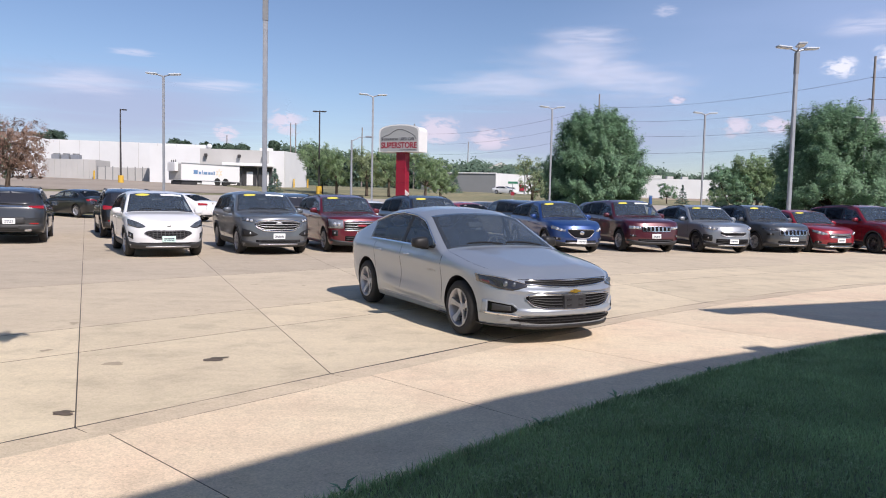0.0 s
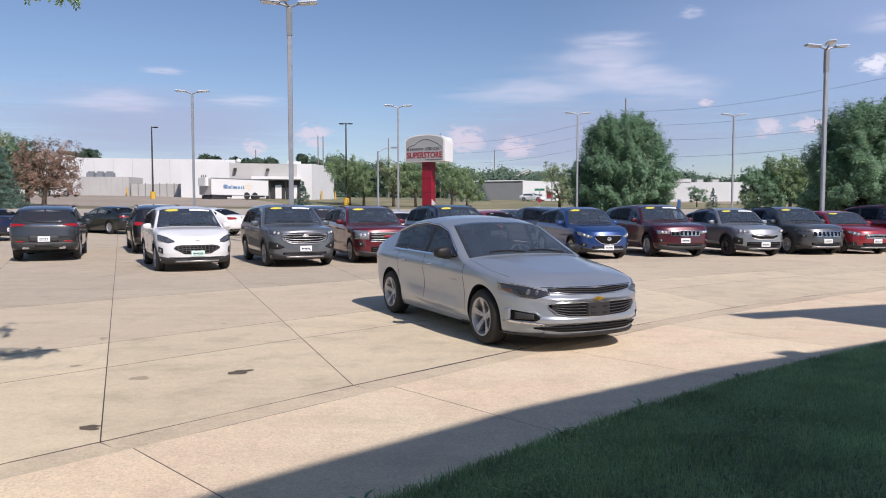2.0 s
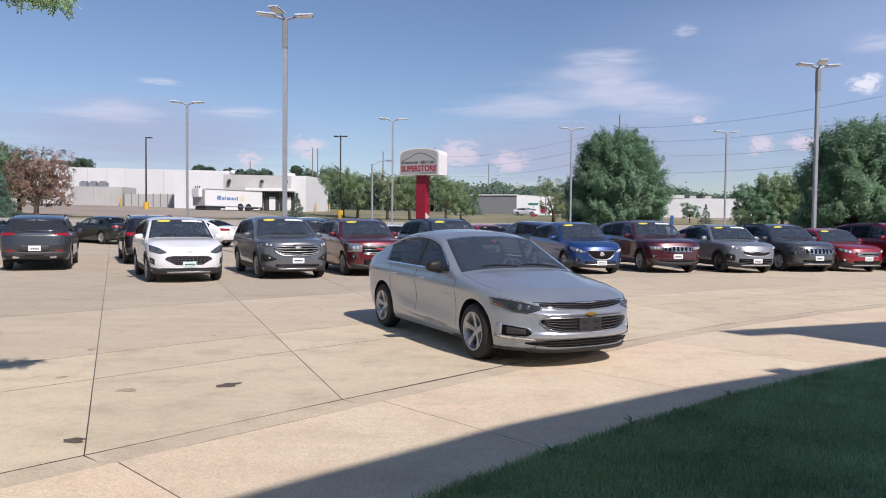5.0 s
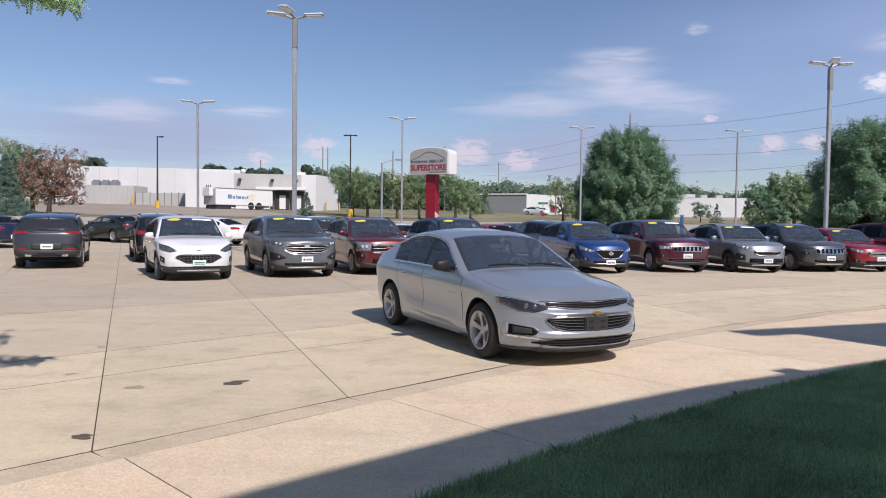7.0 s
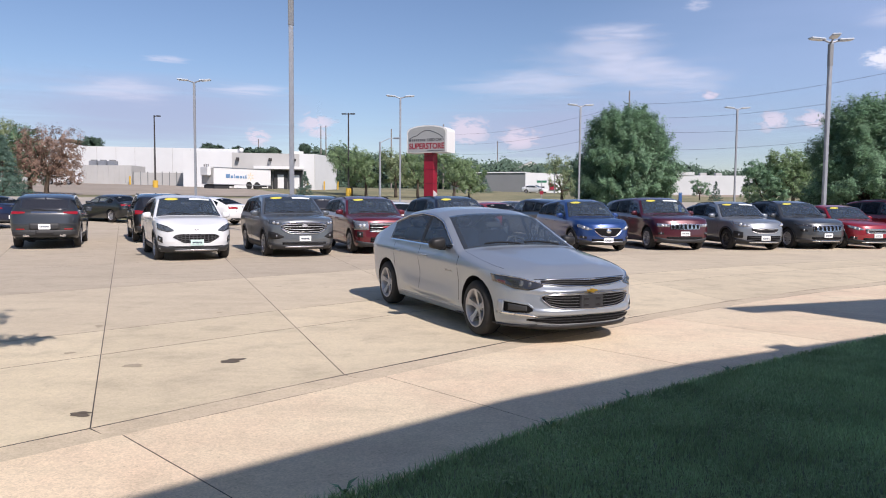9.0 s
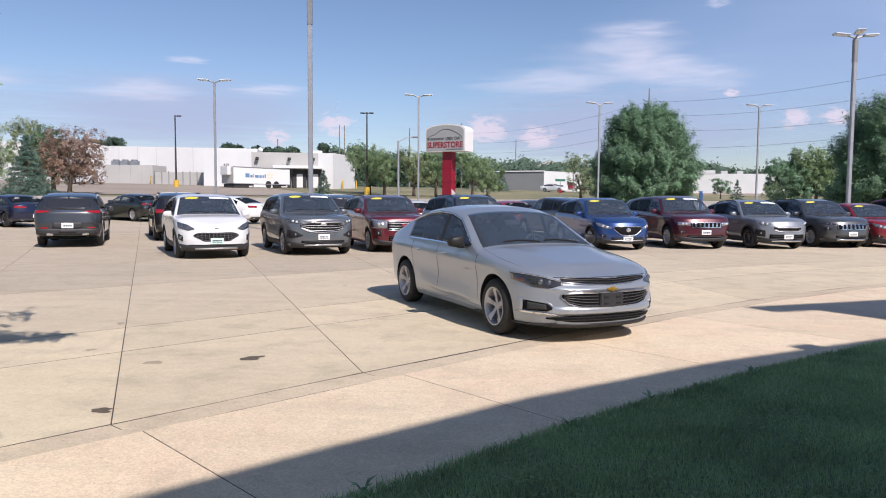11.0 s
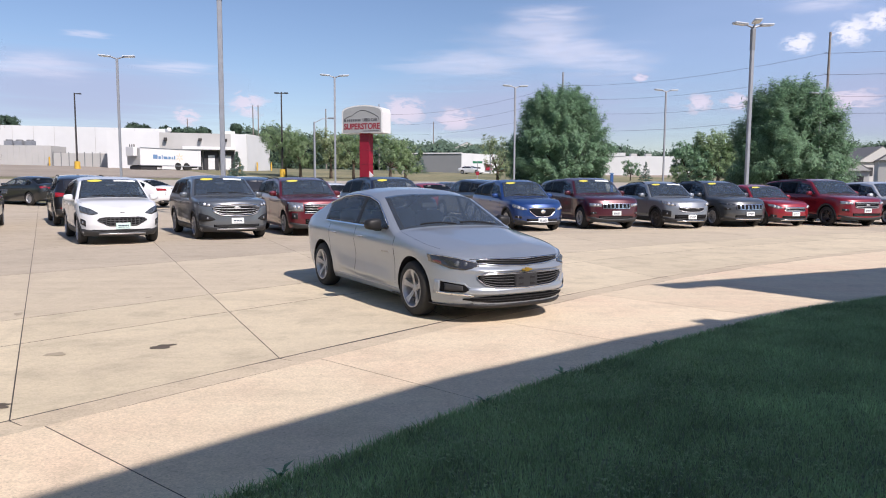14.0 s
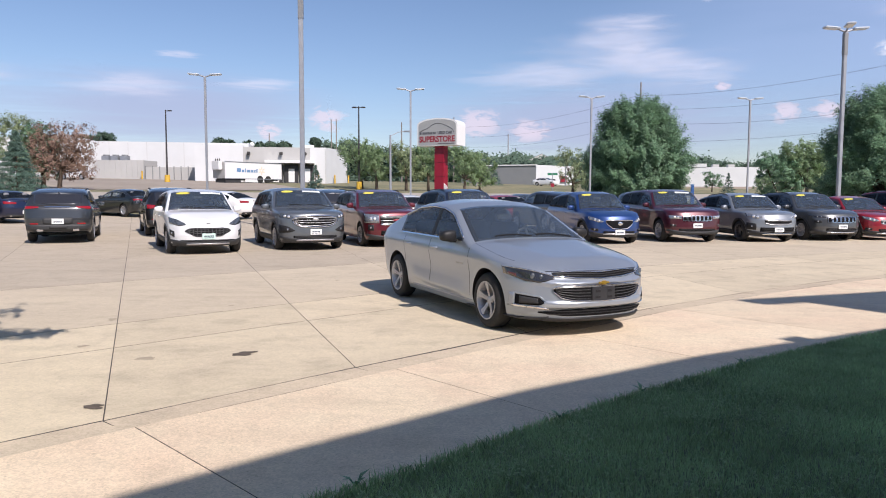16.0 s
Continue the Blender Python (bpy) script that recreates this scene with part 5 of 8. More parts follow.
# maroon seven-slot estate
sh = suv_shell(4.82, 1.94, 1.76, 2.915, 0.88, 1.02, 1.19, 1.25, 1.98, 1.13, zb=0.26, af=0.62, pf=3.3, tumble=0.32, tail_in=0.32)
make_car("suv", "maroon off-roader with chrome slotted grille", by_axle(6.2, 25.15, RIGHT, 2.915), sh, paint("maroon paint", (0.07, 0.009, 0.017), 0.3), R=0.375, rim=0.235, q_cowl=1.27, q_head=2.0,
         q_win=(1.36, 4.35), pillars=(2.6, 3.6), strip=True, handles=(2.4, 3.4), door_q=(1.45, 2.6, 3.55), arch=0.45,
         front=suv_front((0.50, tab((0, 0.705), (0.5, 0.715)), tab((0, 0.885), (0.5, 0.87))), (0.53, 0.89, tab((0.53, 0.775), (0.89, 0.79)), tab((0.53, 0.88), (0.89, 0.895))), M["lamp_clear"],
                         slots=7, intake=(0.62, 0.33, 0.46), plate_z=0.56, fog=(0.70, 0.86, tab((0.70, 0.535), (0.86, 0.54)), tab((0.70, 0.595), (0.86, 0.60)))), **SUV)
# mid-grey crossover with a chrome chin
sh = suv_shell(4.485, 1.855, 1.635, 2.67, 0.91, 0.93, 1.10, 1.22, 1.97, 1.05, af=0.85, slope=0.03)
make_car("suv", "blue-grey crossover with chrome edged grille", by_axle(8.95, 25.6, RIGHT, 2.67), sh, paint("blue grey metallic paint", (0.25, 0.27, 0.295), 0.45), R=0.35, rim=0.23, wheel="split", rim_mat=M["alloy_dark"], q_cowl=1.25, q_head=2.0,
         q_win=(1.36, 4.05), pillars=(2.5, 3.4), arch_clad=True, sill_clad=True, strip=True, handles=(2.3, 3.2), door_q=(1.45, 2.5, 3.35), rails=True,
         front=suv_front((0.47, tab((0, 0.59), (0.30, 0.60), (0.47, 0.66)), tab((0, 0.725), (0.22, 0.705), (0.47, 0.735))), (0.53, 0.88, tab((0.53, 0.815), (0.7, 0.785), (0.88, 0.86)), tab((0.53, 0.85), (0.7, 0.92), (0.88, 0.965))), M["lamp_clear"],
                         bars=2, bar_mat=M["dim"], surround=M["satin"], intake=(0.60, 0.32, 0.50), plate_z=0.42, skid=0.285, skid_mat=M["chrome"], fog=(0.70, 0.88, tab((0.70, 0.42), (0.88, 0.43)), tab((0.70, 0.62), (0.88, 0.66)))), **SUV)
# dark grey seven-slot crossover
seven_slot = dict(L=4.62, W=1.86, H=1.68, wb=2.70, fo=0.95, hood0=0.93, hood1=1.12, qc=1.22, qh=1.95, belt=1.06)
sh = suv_shell(**seven_slot)
make_car("suv", "dark grey crossover with chrome slotted grille", by_axle(11.45, 26.65, RIGHT, 2.70), sh, paint("dark grey metallic paint", (0.072, 0.077, 0.082), 0.4), R=0.355, rim=0.225, q_cowl=1.25, q_head=1.98,
         q_win=(1.36, 4.15), pillars=(2.52, 3.45), arch_clad=True, sill_clad=True, handles=(2.35, 3.25), door_q=(1.45, 2.52, 3.4), rails=True,
         front=suv_front((0.52, tab((0, 0.625), (0.52, 0.65)), tab((0, 0.83), (0.52, 0.82))), (0.55, 0.90, tab((0.55, 0.79), (0.9, 0.83)), tab((0.55, 0.835), (0.9, 0.875))), M["lamp_dark"],
                         slots=7, intake=(0.55, 0.33, 0.44), plate_z=0.49, skid=0.30, skid_mat=M["chrome"], fog=(0.68, 0.84, tab((0.68, 0.62), (0.84, 0.63)), tab((0.68, 0.70), (0.84, 0.72)))), **SUV)
# low red hatchback
sh = suv_shell(4.355, 1.805, 1.545, 2.70, 0.87, 0.84, 1.02, 1.2, 1.98, 0.98, zb=0.19, tumble=0.32, af=0.85, slope=0.04)
make_car("hatchback", "bright red hatchback with yellow price sticker", by_axle(13.4, 27.05, RIGHT, 2.70), sh, paint("bright red paint", (0.26, 0.012, 0.022), 0.2), R=0.325, rim=0.21, q_cowl=1.22, q_head=2.0,
         q_win=(1.34, 4.0), pillars=(2.45, 3.35), arch_clad=True, sill_clad=True, handles=(2.3, 3.15), door_q=(1.4, 2.45, 3.3),
         front=suv_front((0.44, tab((0, 0.565), (0.40, 0.585), (0.44, 0.62)), tab((0, 0.685), (0.40, 0.70), (0.44, 0.68))), (0.50, 0.84, tab((0.50, 0.675), (0.65, 0.66), (0.84, 0.75)), tab((0.50, 0.71), (0.65, 0.785), (0.84, 0.84))), M["lamp_clear"],
                         bars=2, bar_mat=M["satin"], surround=M["chrome"], intake=(0.5, 0.27, 0.40), plate_z=0.47, skid=0.25, skid_mat=M["chrome"], fog=(0.66, 0.80, tab((0.66, 0.36), (0.8, 0.37)), tab((0.66, 0.42), (0.8, 0.45)))), **SUV)
# large red estate
sh = suv_shell(5.04, 2.0, 1.78, 2.865, 0.95, 1.02, 1.19, 1.28, 2.08, 1.13, zb=0.24, af=0.7, pf=3.0, tumble=0.32, tail_in=0.34)
make_car("suv", "large ruby red estate with dark lower bumper", by_axle(16.1, 27.15, RIGHT, 2.865), sh, paint("ruby red paint", (0.20, 0.008, 0.018), 0.3), R=0.375, rim=0.245, wheel="split", rim_mat=M["alloy_dark"], q_cowl=1.3, q_head=2.1,
         q_win=(1.42, 4.5), pillars=(2.65, 3.65), arch_clad=True, sill_clad=True, handles=(2.45, 3.4), door_q=(1.5, 2.65, 3.6), rails=True, sticker=False,
         front=suv_front((0.52, tab((0, 0.70), (0.45, 0.71), (0.52, 0.76)), tab((0, 0.89), (0.52, 0.89))), (0.58, 0.93, tab((0.58, 0.83), (0.93, 0.84)), tab((0.58, 0.92), (0.93, 0.95))), M["lamp_clear"],
                         bars=2, bar_mat=M["satin"], surround=M["satin"], intake=(0.6, 0.40, 0.50), badge=(0.80, 0.085, 0.035, M["satin"]), plate_z=0.60, fog=(0.72, 0.90, tab((0.72, 0.58), (0.9, 0.58)), tab((0.72, 0.66), (0.9, 0.67)))), **SUV)
# pale crossover at the row's end
sh = suv_shell(4.6, 1.86, 1.68, 2.66, 0.93, 0.92, 1.10, 1.22, 2.0, 1.05)
make_car("suv", "pale silver crossover at the end of the row", by_axle(18.75, 27.6, RIGHT, 2.66), sh, paint("pale silver paint", (0.60, 0.62, 0.64), 0.4), R=0.35, rim=0.23, q_cowl=1.25, q_head=2.03, q_win=(1.36, 4.1), pillars=(2.5, 3.4), arch_clad=True, sticker=False,
         front=suv_front((0.44, tab((0, 0.62), (0.44, 0.70)), tab((0, 0.82), (0.44, 0.80))), (0.52, 0.87, tab((0.52, 0.78), (0.87, 0.83)), tab((0.52, 0.84), (0.87, 0.90))), M["lamp_clear"], bars=2), **SUV)

# ---- cars seen from behind ----
dark_grey = paint("graphite paint", (0.038, 0.042, 0.047), 0.4)
sh = suv_shell(**seven_slot)
make_car("suv", "graphite crossover seen from behind with slim tail lamps", by_rear(-13.75, 22.05, LEFT + 180 + 1, 2.70), sh, dark_grey, R=0.355, rim=0.225, q_cowl=1.25, q_head=1.98, q_win=(1.36, 4.15), pillars=(2.52, 3.45), arch_clad=True, sill_clad=True,
         rear=suv_rear((0.64, 1.13, 1.54), (0.50, 0.89, tab((0.50, 1.06), (0.89, 1.02)), tab((0.50, 1.10), (0.89, 1.12))), 0.66, exhaust=True, recess=True, brightwork=1.085), sticker=False, rails=True, **SUV)
sh = suv_shell(4.70, 1.88, 1.70, 2.75, 0.93, 0.93, 1.12, 1.22, 2.0, 1.07)
make_car("suv", "black crossover parked back to back with the white one", by_rear(-11.75, 25.45, LEFT + 185, 2.75), sh, paint("black paint", (0.014, 0.014, 0.016), 0.3), R=0.36, rim=0.23, wheel="split", q_cowl=1.25, q_head=2.0, q_win=(1.36, 4.2), pillars=(2.52, 3.5), arch_clad=True, sill_clad=True,
         rear=suv_rear((0.62, 1.13, 1.55), (0.52, 0.89, tab((0.52, 0.98), (0.89, 0.95)), tab((0.52, 1.07), (0.89, 1.10))), 0.85), sticker=False, rails=True, **SUV)
make_car("suv", "black crossover in the second row", at_place(-7.2, 29.3, LEFT + 182), sh, paint("charcoal paint", (0.022, 0.023, 0.026), 0.4), R=0.36, rim=0.23, q_cowl=1.25, q_head=2.0, q_win=(1.36, 4.2), pillars=(2.52, 3.5), arch_clad=True,
         rear=suv_rear((0.62, 1.13, 1.55), (0.52, 0.89, tab((0.52, 0.98), (0.89, 0.95)), tab((0.52, 1.07), (0.89, 1.10))), 0.85), sticker=False, rails=True, **SUV)
make_car("suv", "dark blue crossover in the second row seen from behind", at_place(2.2, 32.0, LEFT + 178), sh, paint("dark blue paint", (0.016, 0.022, 0.04), 0.4), R=0.36, rim=0.23, q_cowl=1.25, q_head=2.0, q_win=(1.36, 4.2), pillars=(2.52, 3.5), arch_clad=True,
         rear=suv_rear((0.62, 1.13, 1.55), (0.52, 0.89, tab((0.52, 0.98), (0.89, 0.95)), tab((0.52, 1.07), (0.89, 1.10))), 0.85), sticker=False, **SUV)
make_car("suv", "dark crossover in the second row by the blue one", at_place(6.3, 33.2, 190), sh, paint("dark slate paint", (0.03, 0.034, 0.04), 0.4), R=0.36, rim=0.23, q_cowl=1.25, q_head=2.0, q_win=(1.36, 4.2), pillars=(2.52, 3.5),
         rear=suv_rear((0.62, 1.13, 1.55), (0.52, 0.89, tab((0.52, 0.98), (0.89, 0.95)), tab((0.52, 1.07), (0.89, 1.10))), 0.85), sticker=False, **SUV)

BACK = -118.0
SED = dict(q_cowl=1.37, q_head=2.14, q_rear=(3.62, 4.36), q_win=(1.52, 3.86), pillars=(2.62, 3.48), sticker=False, dark_from=2, glass_top=0.01)
sedan_lamp = (0.42, 0.86, tab((0.42, 0.84), (0.86, 0.83)), tab((0.42, 0.93), (0.86, 0.96)))
s_big = sedan_shell(4.91, 1.86, 1.48, 2.85, 0.95, deck=1.10)
make_car("sedan", "silver saloon with full-width tail lamp strip", at_place(-26.9, 27.5, BACK), s_big, paint("pale silver metallic", (0.60, 0.60, 0.62), 0.45), R=0.335, rim=0.225, wheel="ten", trim=M["chrome"], handles=(2.42, 3.32),
         rear=sedan_rear(sedan_lamp, 0.60, (0.87, 0.91, M["lamp_red"]), badge=0.97), **SED)
s_mid = sedan_shell(4.88, 1.85, 1.465, 2.775, 0.98, deck=1.08)
make_car("sedan", "grey-green saloon with chrome boot strip", at_place(-25.05, 29.7, BACK), s_mid, paint("grey green metallic", (0.46, 0.48, 0.475), 0.45), R=0.33, rim=0.21, wheel="seven", handles=(2.42, 3.32),
         rear=sedan_rear(sedan_lamp, 0.80, (0.91, 0.945, M["chrome"]), badge=0.98), **SED)
s_small = sedan_shell(4.62, 1.80, 1.44, 2.70, 0.90, deck=1.07)
make_car("sedan", "dark blue small saloon in the back row", at_place(-22.9, 31.9, BACK), s_small, paint("deep blue paint", (0.010, 0.016, 0.05), 0.4), R=0.32, rim=0.20, wheel="ten", rim_mat=M["alloy_dark"], handles=(2.3, 3.1),
         q_cowl=1.29, q_head=2.0, q_rear=(3.42, 4.1), q_win=(1.44, 3.85), pillars=(2.48, 3.28), sticker=False, dark_from=9, glass_top=0.01,
         rear=sedan_rear((0.40, 0.83, tab((0.4, 0.83), (0.83, 0.83)), tab((0.4, 0.90), (0.83, 0.95))), 0.48, badge=0.95))
make_car("sedan", "black-green saloon in the back row", at_place(-20.6, 38.6, BACK), s_mid, paint("black green paint", (0.018, 0.022, 0.024), 0.5), R=0.33, rim=0.21, wheel="ten", trim=M["chrome"], handles=(2.42, 3.32),
         rear=sedan_rear((0.46, 0.86, tab((0.46, 0.84), (0.86, 0.84)), tab((0.46, 0.91), (0.86, 0.95))), 0.83, badge=0.93), **SED)
make_car("sedan", "white saloon with red tail lamps by the verge", at_place(-15.1, 37.9, BACK + 12), s_mid, paint("pearl white paint", (0.76, 0.76, 0.75)), R=0.33, rim=0.21, wheel="ten", rear=sedan_rear(sedan_lamp, 0.56, badge=0.93), **SED)
make_car("sedan", "white saloon in the second row", at_place(-4.2, 31.5, LEFT + 180), s_mid, paint("cream white paint", (0.74, 0.74, 0.73)), R=0.33, rim=0.21, wheel="ten", rear=sedan_rear(sedan_lamp, 0.56), **SED)
make_car("sedan", "red saloon in the second row", at_place(0.0, 36.5, LEFT + 180), s_mid, paint("tomato red paint", (0.30, 0.02, 0.02), 0.2), R=0.33, rim=0.21, wheel="ten", rear=sedan_rear(sedan_lamp, 0.56), **SED)
make_car("sedan", "grey saloon far back in the lot", at_place(1.7, 41.5, LEFT), s_mid, paint("slate saloon paint", (0.07, 0.075, 0.08), 0.5), R=0.33, rim=0.21, wheel="ten", rear=sedan_rear(sedan_lamp, 0.56), **SED)


# ---- gutter, apron, lawn ----
def arc_points(a0, a1, n, off):
    return [fan(a0 + (a1 - a0) * k / n, gutter_radius(a0 + (a1 - a0) * k / n) + off) for k in range(n + 1)]


GUT = arc_points(42, -12, 54, -0.027)
INNER = arc_points(42, -12, 54, -0.33)
gutter = thing("gutter", Matrix(), "smooth concrete gutter band along the lot's edge", "gutter", kind="structure")
for k in range(0, 54, 3):
    vs, fs = [], []
    for j in range(4):
        for p, dz in ((GUT[k + j], -0.0006), (INNER[k + j], -0.0006)):
            vs.append((p.x, p.y, dz))
            vs.append((p.x, p.y, dz - 0.03))
    for j in range(3):
        o = 4 * j
        fs += [(o, o + 2, o + 6, o + 4), (o, o + 4, o + 5, o + 1), (o + 2, o + 3, o + 7, o + 6)]
    raw("gutter_length", vs, fs, M["gutter"], gutter)

# the slab joints run on a little way into the gutter
for k in range(-4, 5):
    a = 24.4 + (2.74 if k >= 0 else 2.93) * k
    r = gutter_radius(a)
    p, q = fan(a, r - 0.03), fan(a - 0.10, r - 0.17)
    w = Vector((q.y - p.y, p.x - q.x)).normalized() * 0.005
    raw("joint_crack", [(v.x, v.y, 0.0014) for v in (p - w, p + w, q + w * 0.4, q - w * 0.4)], [(0, 1, 2, 3)], M["joint"], gutter)

apron = thing("apron", Matrix(), "coarse tan concrete drive between gutter and lawn", "pavement", kind="structure")
# joints run square to the gutter
seats_at = [37.2, 34.3, 31.4, 28.46, 26.86, 23.96] + [23.96 - 2.95 * k for k in range(1, 12)]
for a, b in zip(seats_at, seats_at[1:]):
    cs = []
    for ang, sg in ((a, -1), (b, 1)):
        p = fan(ang, gutter_radius(ang) - 0.331)
        q = fan(ang - 0.4, gutter_radius(ang - 0.4))
        tan = (q - fan(ang + 0.4, gutter_radius(ang + 0.4))).normalized()
        nrm = Vector((tan.y, -tan.x))
        p = p - tan * 0.0045 * sg
        cs.append((p, p + nrm * 6.5))
    vs, fs = slab_mesh([cs[0][0], cs[0][1], cs[1][1], cs[1][0]], 4, 0.0005)
    raw("apron_slab", vs, fs, M["apron"], apron)

EDGE = [(-9.0, -5.2), (-4.6, 0.6), (-2.9, 2.55), (-1.40, 4.18), (-0.84, 4.70), (-0.21, 5.42), (0.83, 6.43), (2.25, 7.69), (4.24, 9.23), (6.16, 10.29), (8.6, 11.25), (12.0, 12.2), (17, 13.0), (30, 13.4)]


def edge_y(x):
    return soft_table(EDGE, x, 0.5) - 0.13


vs, fs = [], []
xs = [-8 + 0.25 * k for k in range(133)]
for x in xs:
    for j in range(9):
        d = j / 8
        y = edge_y(x) - 0.02 * math.sin(x * 9) - d * 9
        vs.append((x, y, 0.012 + 0.06 * step(d * 7)))
for i in range(len(xs) - 1):
    for j in range(8):
        a = 9 * i + j
        fs.append((a, a + 1, a + 10, a + 9))
lawn = tagged(raw("lawn", vs, fs, M["turf"]), "dark shaded lawn with uneven grass and clover", "lawn", kind="structure")


def grass(name, n, x0, x1, far, seed, h0, h1, label):
    """Bent blades, each a tapered strip, thick at the lawn's edge."""
    rng = np.random.default_rng(seed)
    x = rng.uniform(x0, x1, n * 2)
    d = rng.random(n * 2) ** 1.15 * far - 0.03
    ks = np.linspace(x0, x1, 800)
    y = np.interp(x, ks, [edge_y(k) for k in ks]) - d
    ok = y > 1.5
    x, y, d = x[ok][:n], y[ok][:n], d[ok][:n]
    n = len(x)
    u = np.clip(d / 9 * 7, 0, 1)
    z = 0.012 + 0.06 * u * u * (3 - 2 * u)
    h = rng.uniform(h0, h1, n) * np.where(d < 0.08, 1.3, 1.0)
    a, w = rng.uniform(0, 6.283, n), rng.uniform(0.002, 0.004, n)
    lx, ly = rng.normal(0, 0.45, n) * h, rng.normal(0, 0.45, n) * h
    dx, dy = np.cos(a) * w, np.sin(a) * w
    rows = [(x - dx, y - dy, z), (x + dx, y + dy, z), (x + lx * 0.4 + dx * 0.7, y + ly * 0.4 + dy * 0.7, z + h * 0.6), (x + lx * 0.4 - dx * 0.7, y + ly * 0.4 - dy * 0.7, z + h * 0.6), (x + lx, y + ly, z + h)]
    vs = np.stack([np.stack(r, axis=1) for r in rows], axis=1).reshape(-1, 3)
    o = 5 * np.arange(n)[:, None]
    fs = (o + np.array([0, 1, 2, 3])).tolist() + (o + np.array([3, 2, 4])).tolist()
    return tagged(raw(name, vs.tolist(), fs, M["blade"]), label, "grass", kind="stuff")


grass("grass", 360000, -2.2, 9.5, 6.8, 3, 0.025, 0.06, "short uneven lawn grass in the shade")
# clover: small pale three-part leaves
rng = np.random.default_rng(8)
vs, fs = [], []
for k in range(3600):
    cx = rng.uniform(-1.6, 9)
    cy = edge_y(cx) - rng.uniform(0.35, 5.5)
    if cy < 1.8 or noise.noise((cx * 1.1, cy * 1.1, 3)) < -0.12:
        continue
    for j in range(10):
        x, y = cx + rng.normal(0, 0.07), cy + rng.normal(0, 0.07)
        z, r = 0.085 + rng.uniform(0, 0.035), rng.uniform(0.005, 0.010)
        for q in range(3):
            a = q * 2.094 + rng.uniform(0, 1)
            o = len(vs)
            ca, sa = math.cos(a) * r, math.sin(a) * r
            vs += [(x, y, z), (x + ca - sa * 0.6, y + sa + ca * 0.6, z + 0.004), (x + ca * 1.5, y + sa * 1.5, z + 0.002), (x + ca + sa * 0.6, y + sa - ca * 0.6, z + 0.004)]
            fs.append((o, o + 1, o + 2, o + 3))
M["clover"] = mat("clover leaf", (0.33, 0.43, 0.22), 0.6, var=0.2, scale=3, island=0.25, sub=0.2)
tagged(raw("clover", vs, fs, M["clover"]), "pale clover scattered through the lawn", "clover", kind="stuff")


def weed(x, y, seed):
    """A dock-like weed at the lawn's edge."""
    rng = random.Random(seed)
    bm = bmesh.new()
    for k in range(7):
        a, ln = rng.uniform(0, 6.28), rng.uniform(0.06, 0.11)
        c, s = math.cos(a), math.sin(a)
        w = 0.014
        ps = [(0, 0, 0), (c * ln * 0.4 - s * w, s * ln * 0.4 + c * w, ln * 0.6), (c * ln, s * ln, ln * 0.75), (c * ln * 0.4 + s * w, s * ln * 0.4 - c * w, ln * 0.6)]
        bm.faces.new([bm.verts.new(p) for p in ps])
    ob = part("weed", bm, M["leaf"])
    ob.location = (x, y, 0.02)
    tagged(ob, "small broad-leaved weed at the lawn edge", "weed", "weeds at the lawn edge")


for k, (x, y) in enumerate(((0.80, 6.28), (-1.1, 4.36), (0.1, 5.58), (1.9, 7.24))):
    weed(x, y, k)

# ---- stains on the slabs ----
def stain(x, y, rx, ry, turn, seed, material, label):
    rng = random.Random(seed)
    ph = [rng.uniform(0, 6.28) for _ in range(5)]
    n = 40
    vs, fs = [(0, 0, 0)], []
    for k in range(n):
        a = 2 * math.pi * k / n
        r = 1 + sum(0.16 * math.sin((j + 2) * a + ph[j]) / (1 + 0.25 * j) for j in range(5))
        vs.append((rx * r * math.cos(a), ry * r * math.sin(a), 0))
    fs = [(0, 1 + k, 1 + (k + 1) % n) for k in range(n)]
    ob = raw("oil_stain", vs, fs, material)
    ob.matrix_world = pose(x, y, 0.0035, 0, 0, turn)
    tagged(ob, label, "stain", "stains on the slabs", kind="structure")


stain(-2.80, 7.46, 0.115, 0.085, 30, 2, M["oil"], "dark oil stain soaked into the concrete")
stain(-3.30, 5.68, 0.078, 0.06, 10, 5, M["oil"], "round dark oil stain on the concrete")
M["faint"] = mat("faint stain", (0.37, 0.31, 0.225), 0.9, var=0.1, scale=6)
rs = random.Random(12)
for k in range(14):
    x, y = rs.uniform(-9, 1.5), rs.uniform(6.2, 17)
    if math.hypot(x + 0.3, y - 10.6) > 2.6 and y > 1.08 * x + 9.6:
        stain(x, y, rs.uniform(0.03, 0.10), rs.uniform(0.025, 0.06), rs.uniform(0, 180), 20 + k, M["faint"], "faint grey-brown stain on the concrete")

# ---- the showroom whose roof edge shades the lawn ----
S7 = Vector((0.58, -0.81)) * (7.0 / math.tan(SUN_EL))
roof_line = [Vector(p) + S7 for p in ((-9.5, -5.0), (-4.3, 2.0), (-2.33, 4.21), (-1.56, 5.0), (-0.18, 6.33), (1.69, 7.77), (3.15, 8.68), (5.63, 10.2), (9.5, 12.1), (15.0, 13.6))]
show = thing("showroom", Matrix(), "curved pale showroom wall behind the lawn", "building", kind="structure")


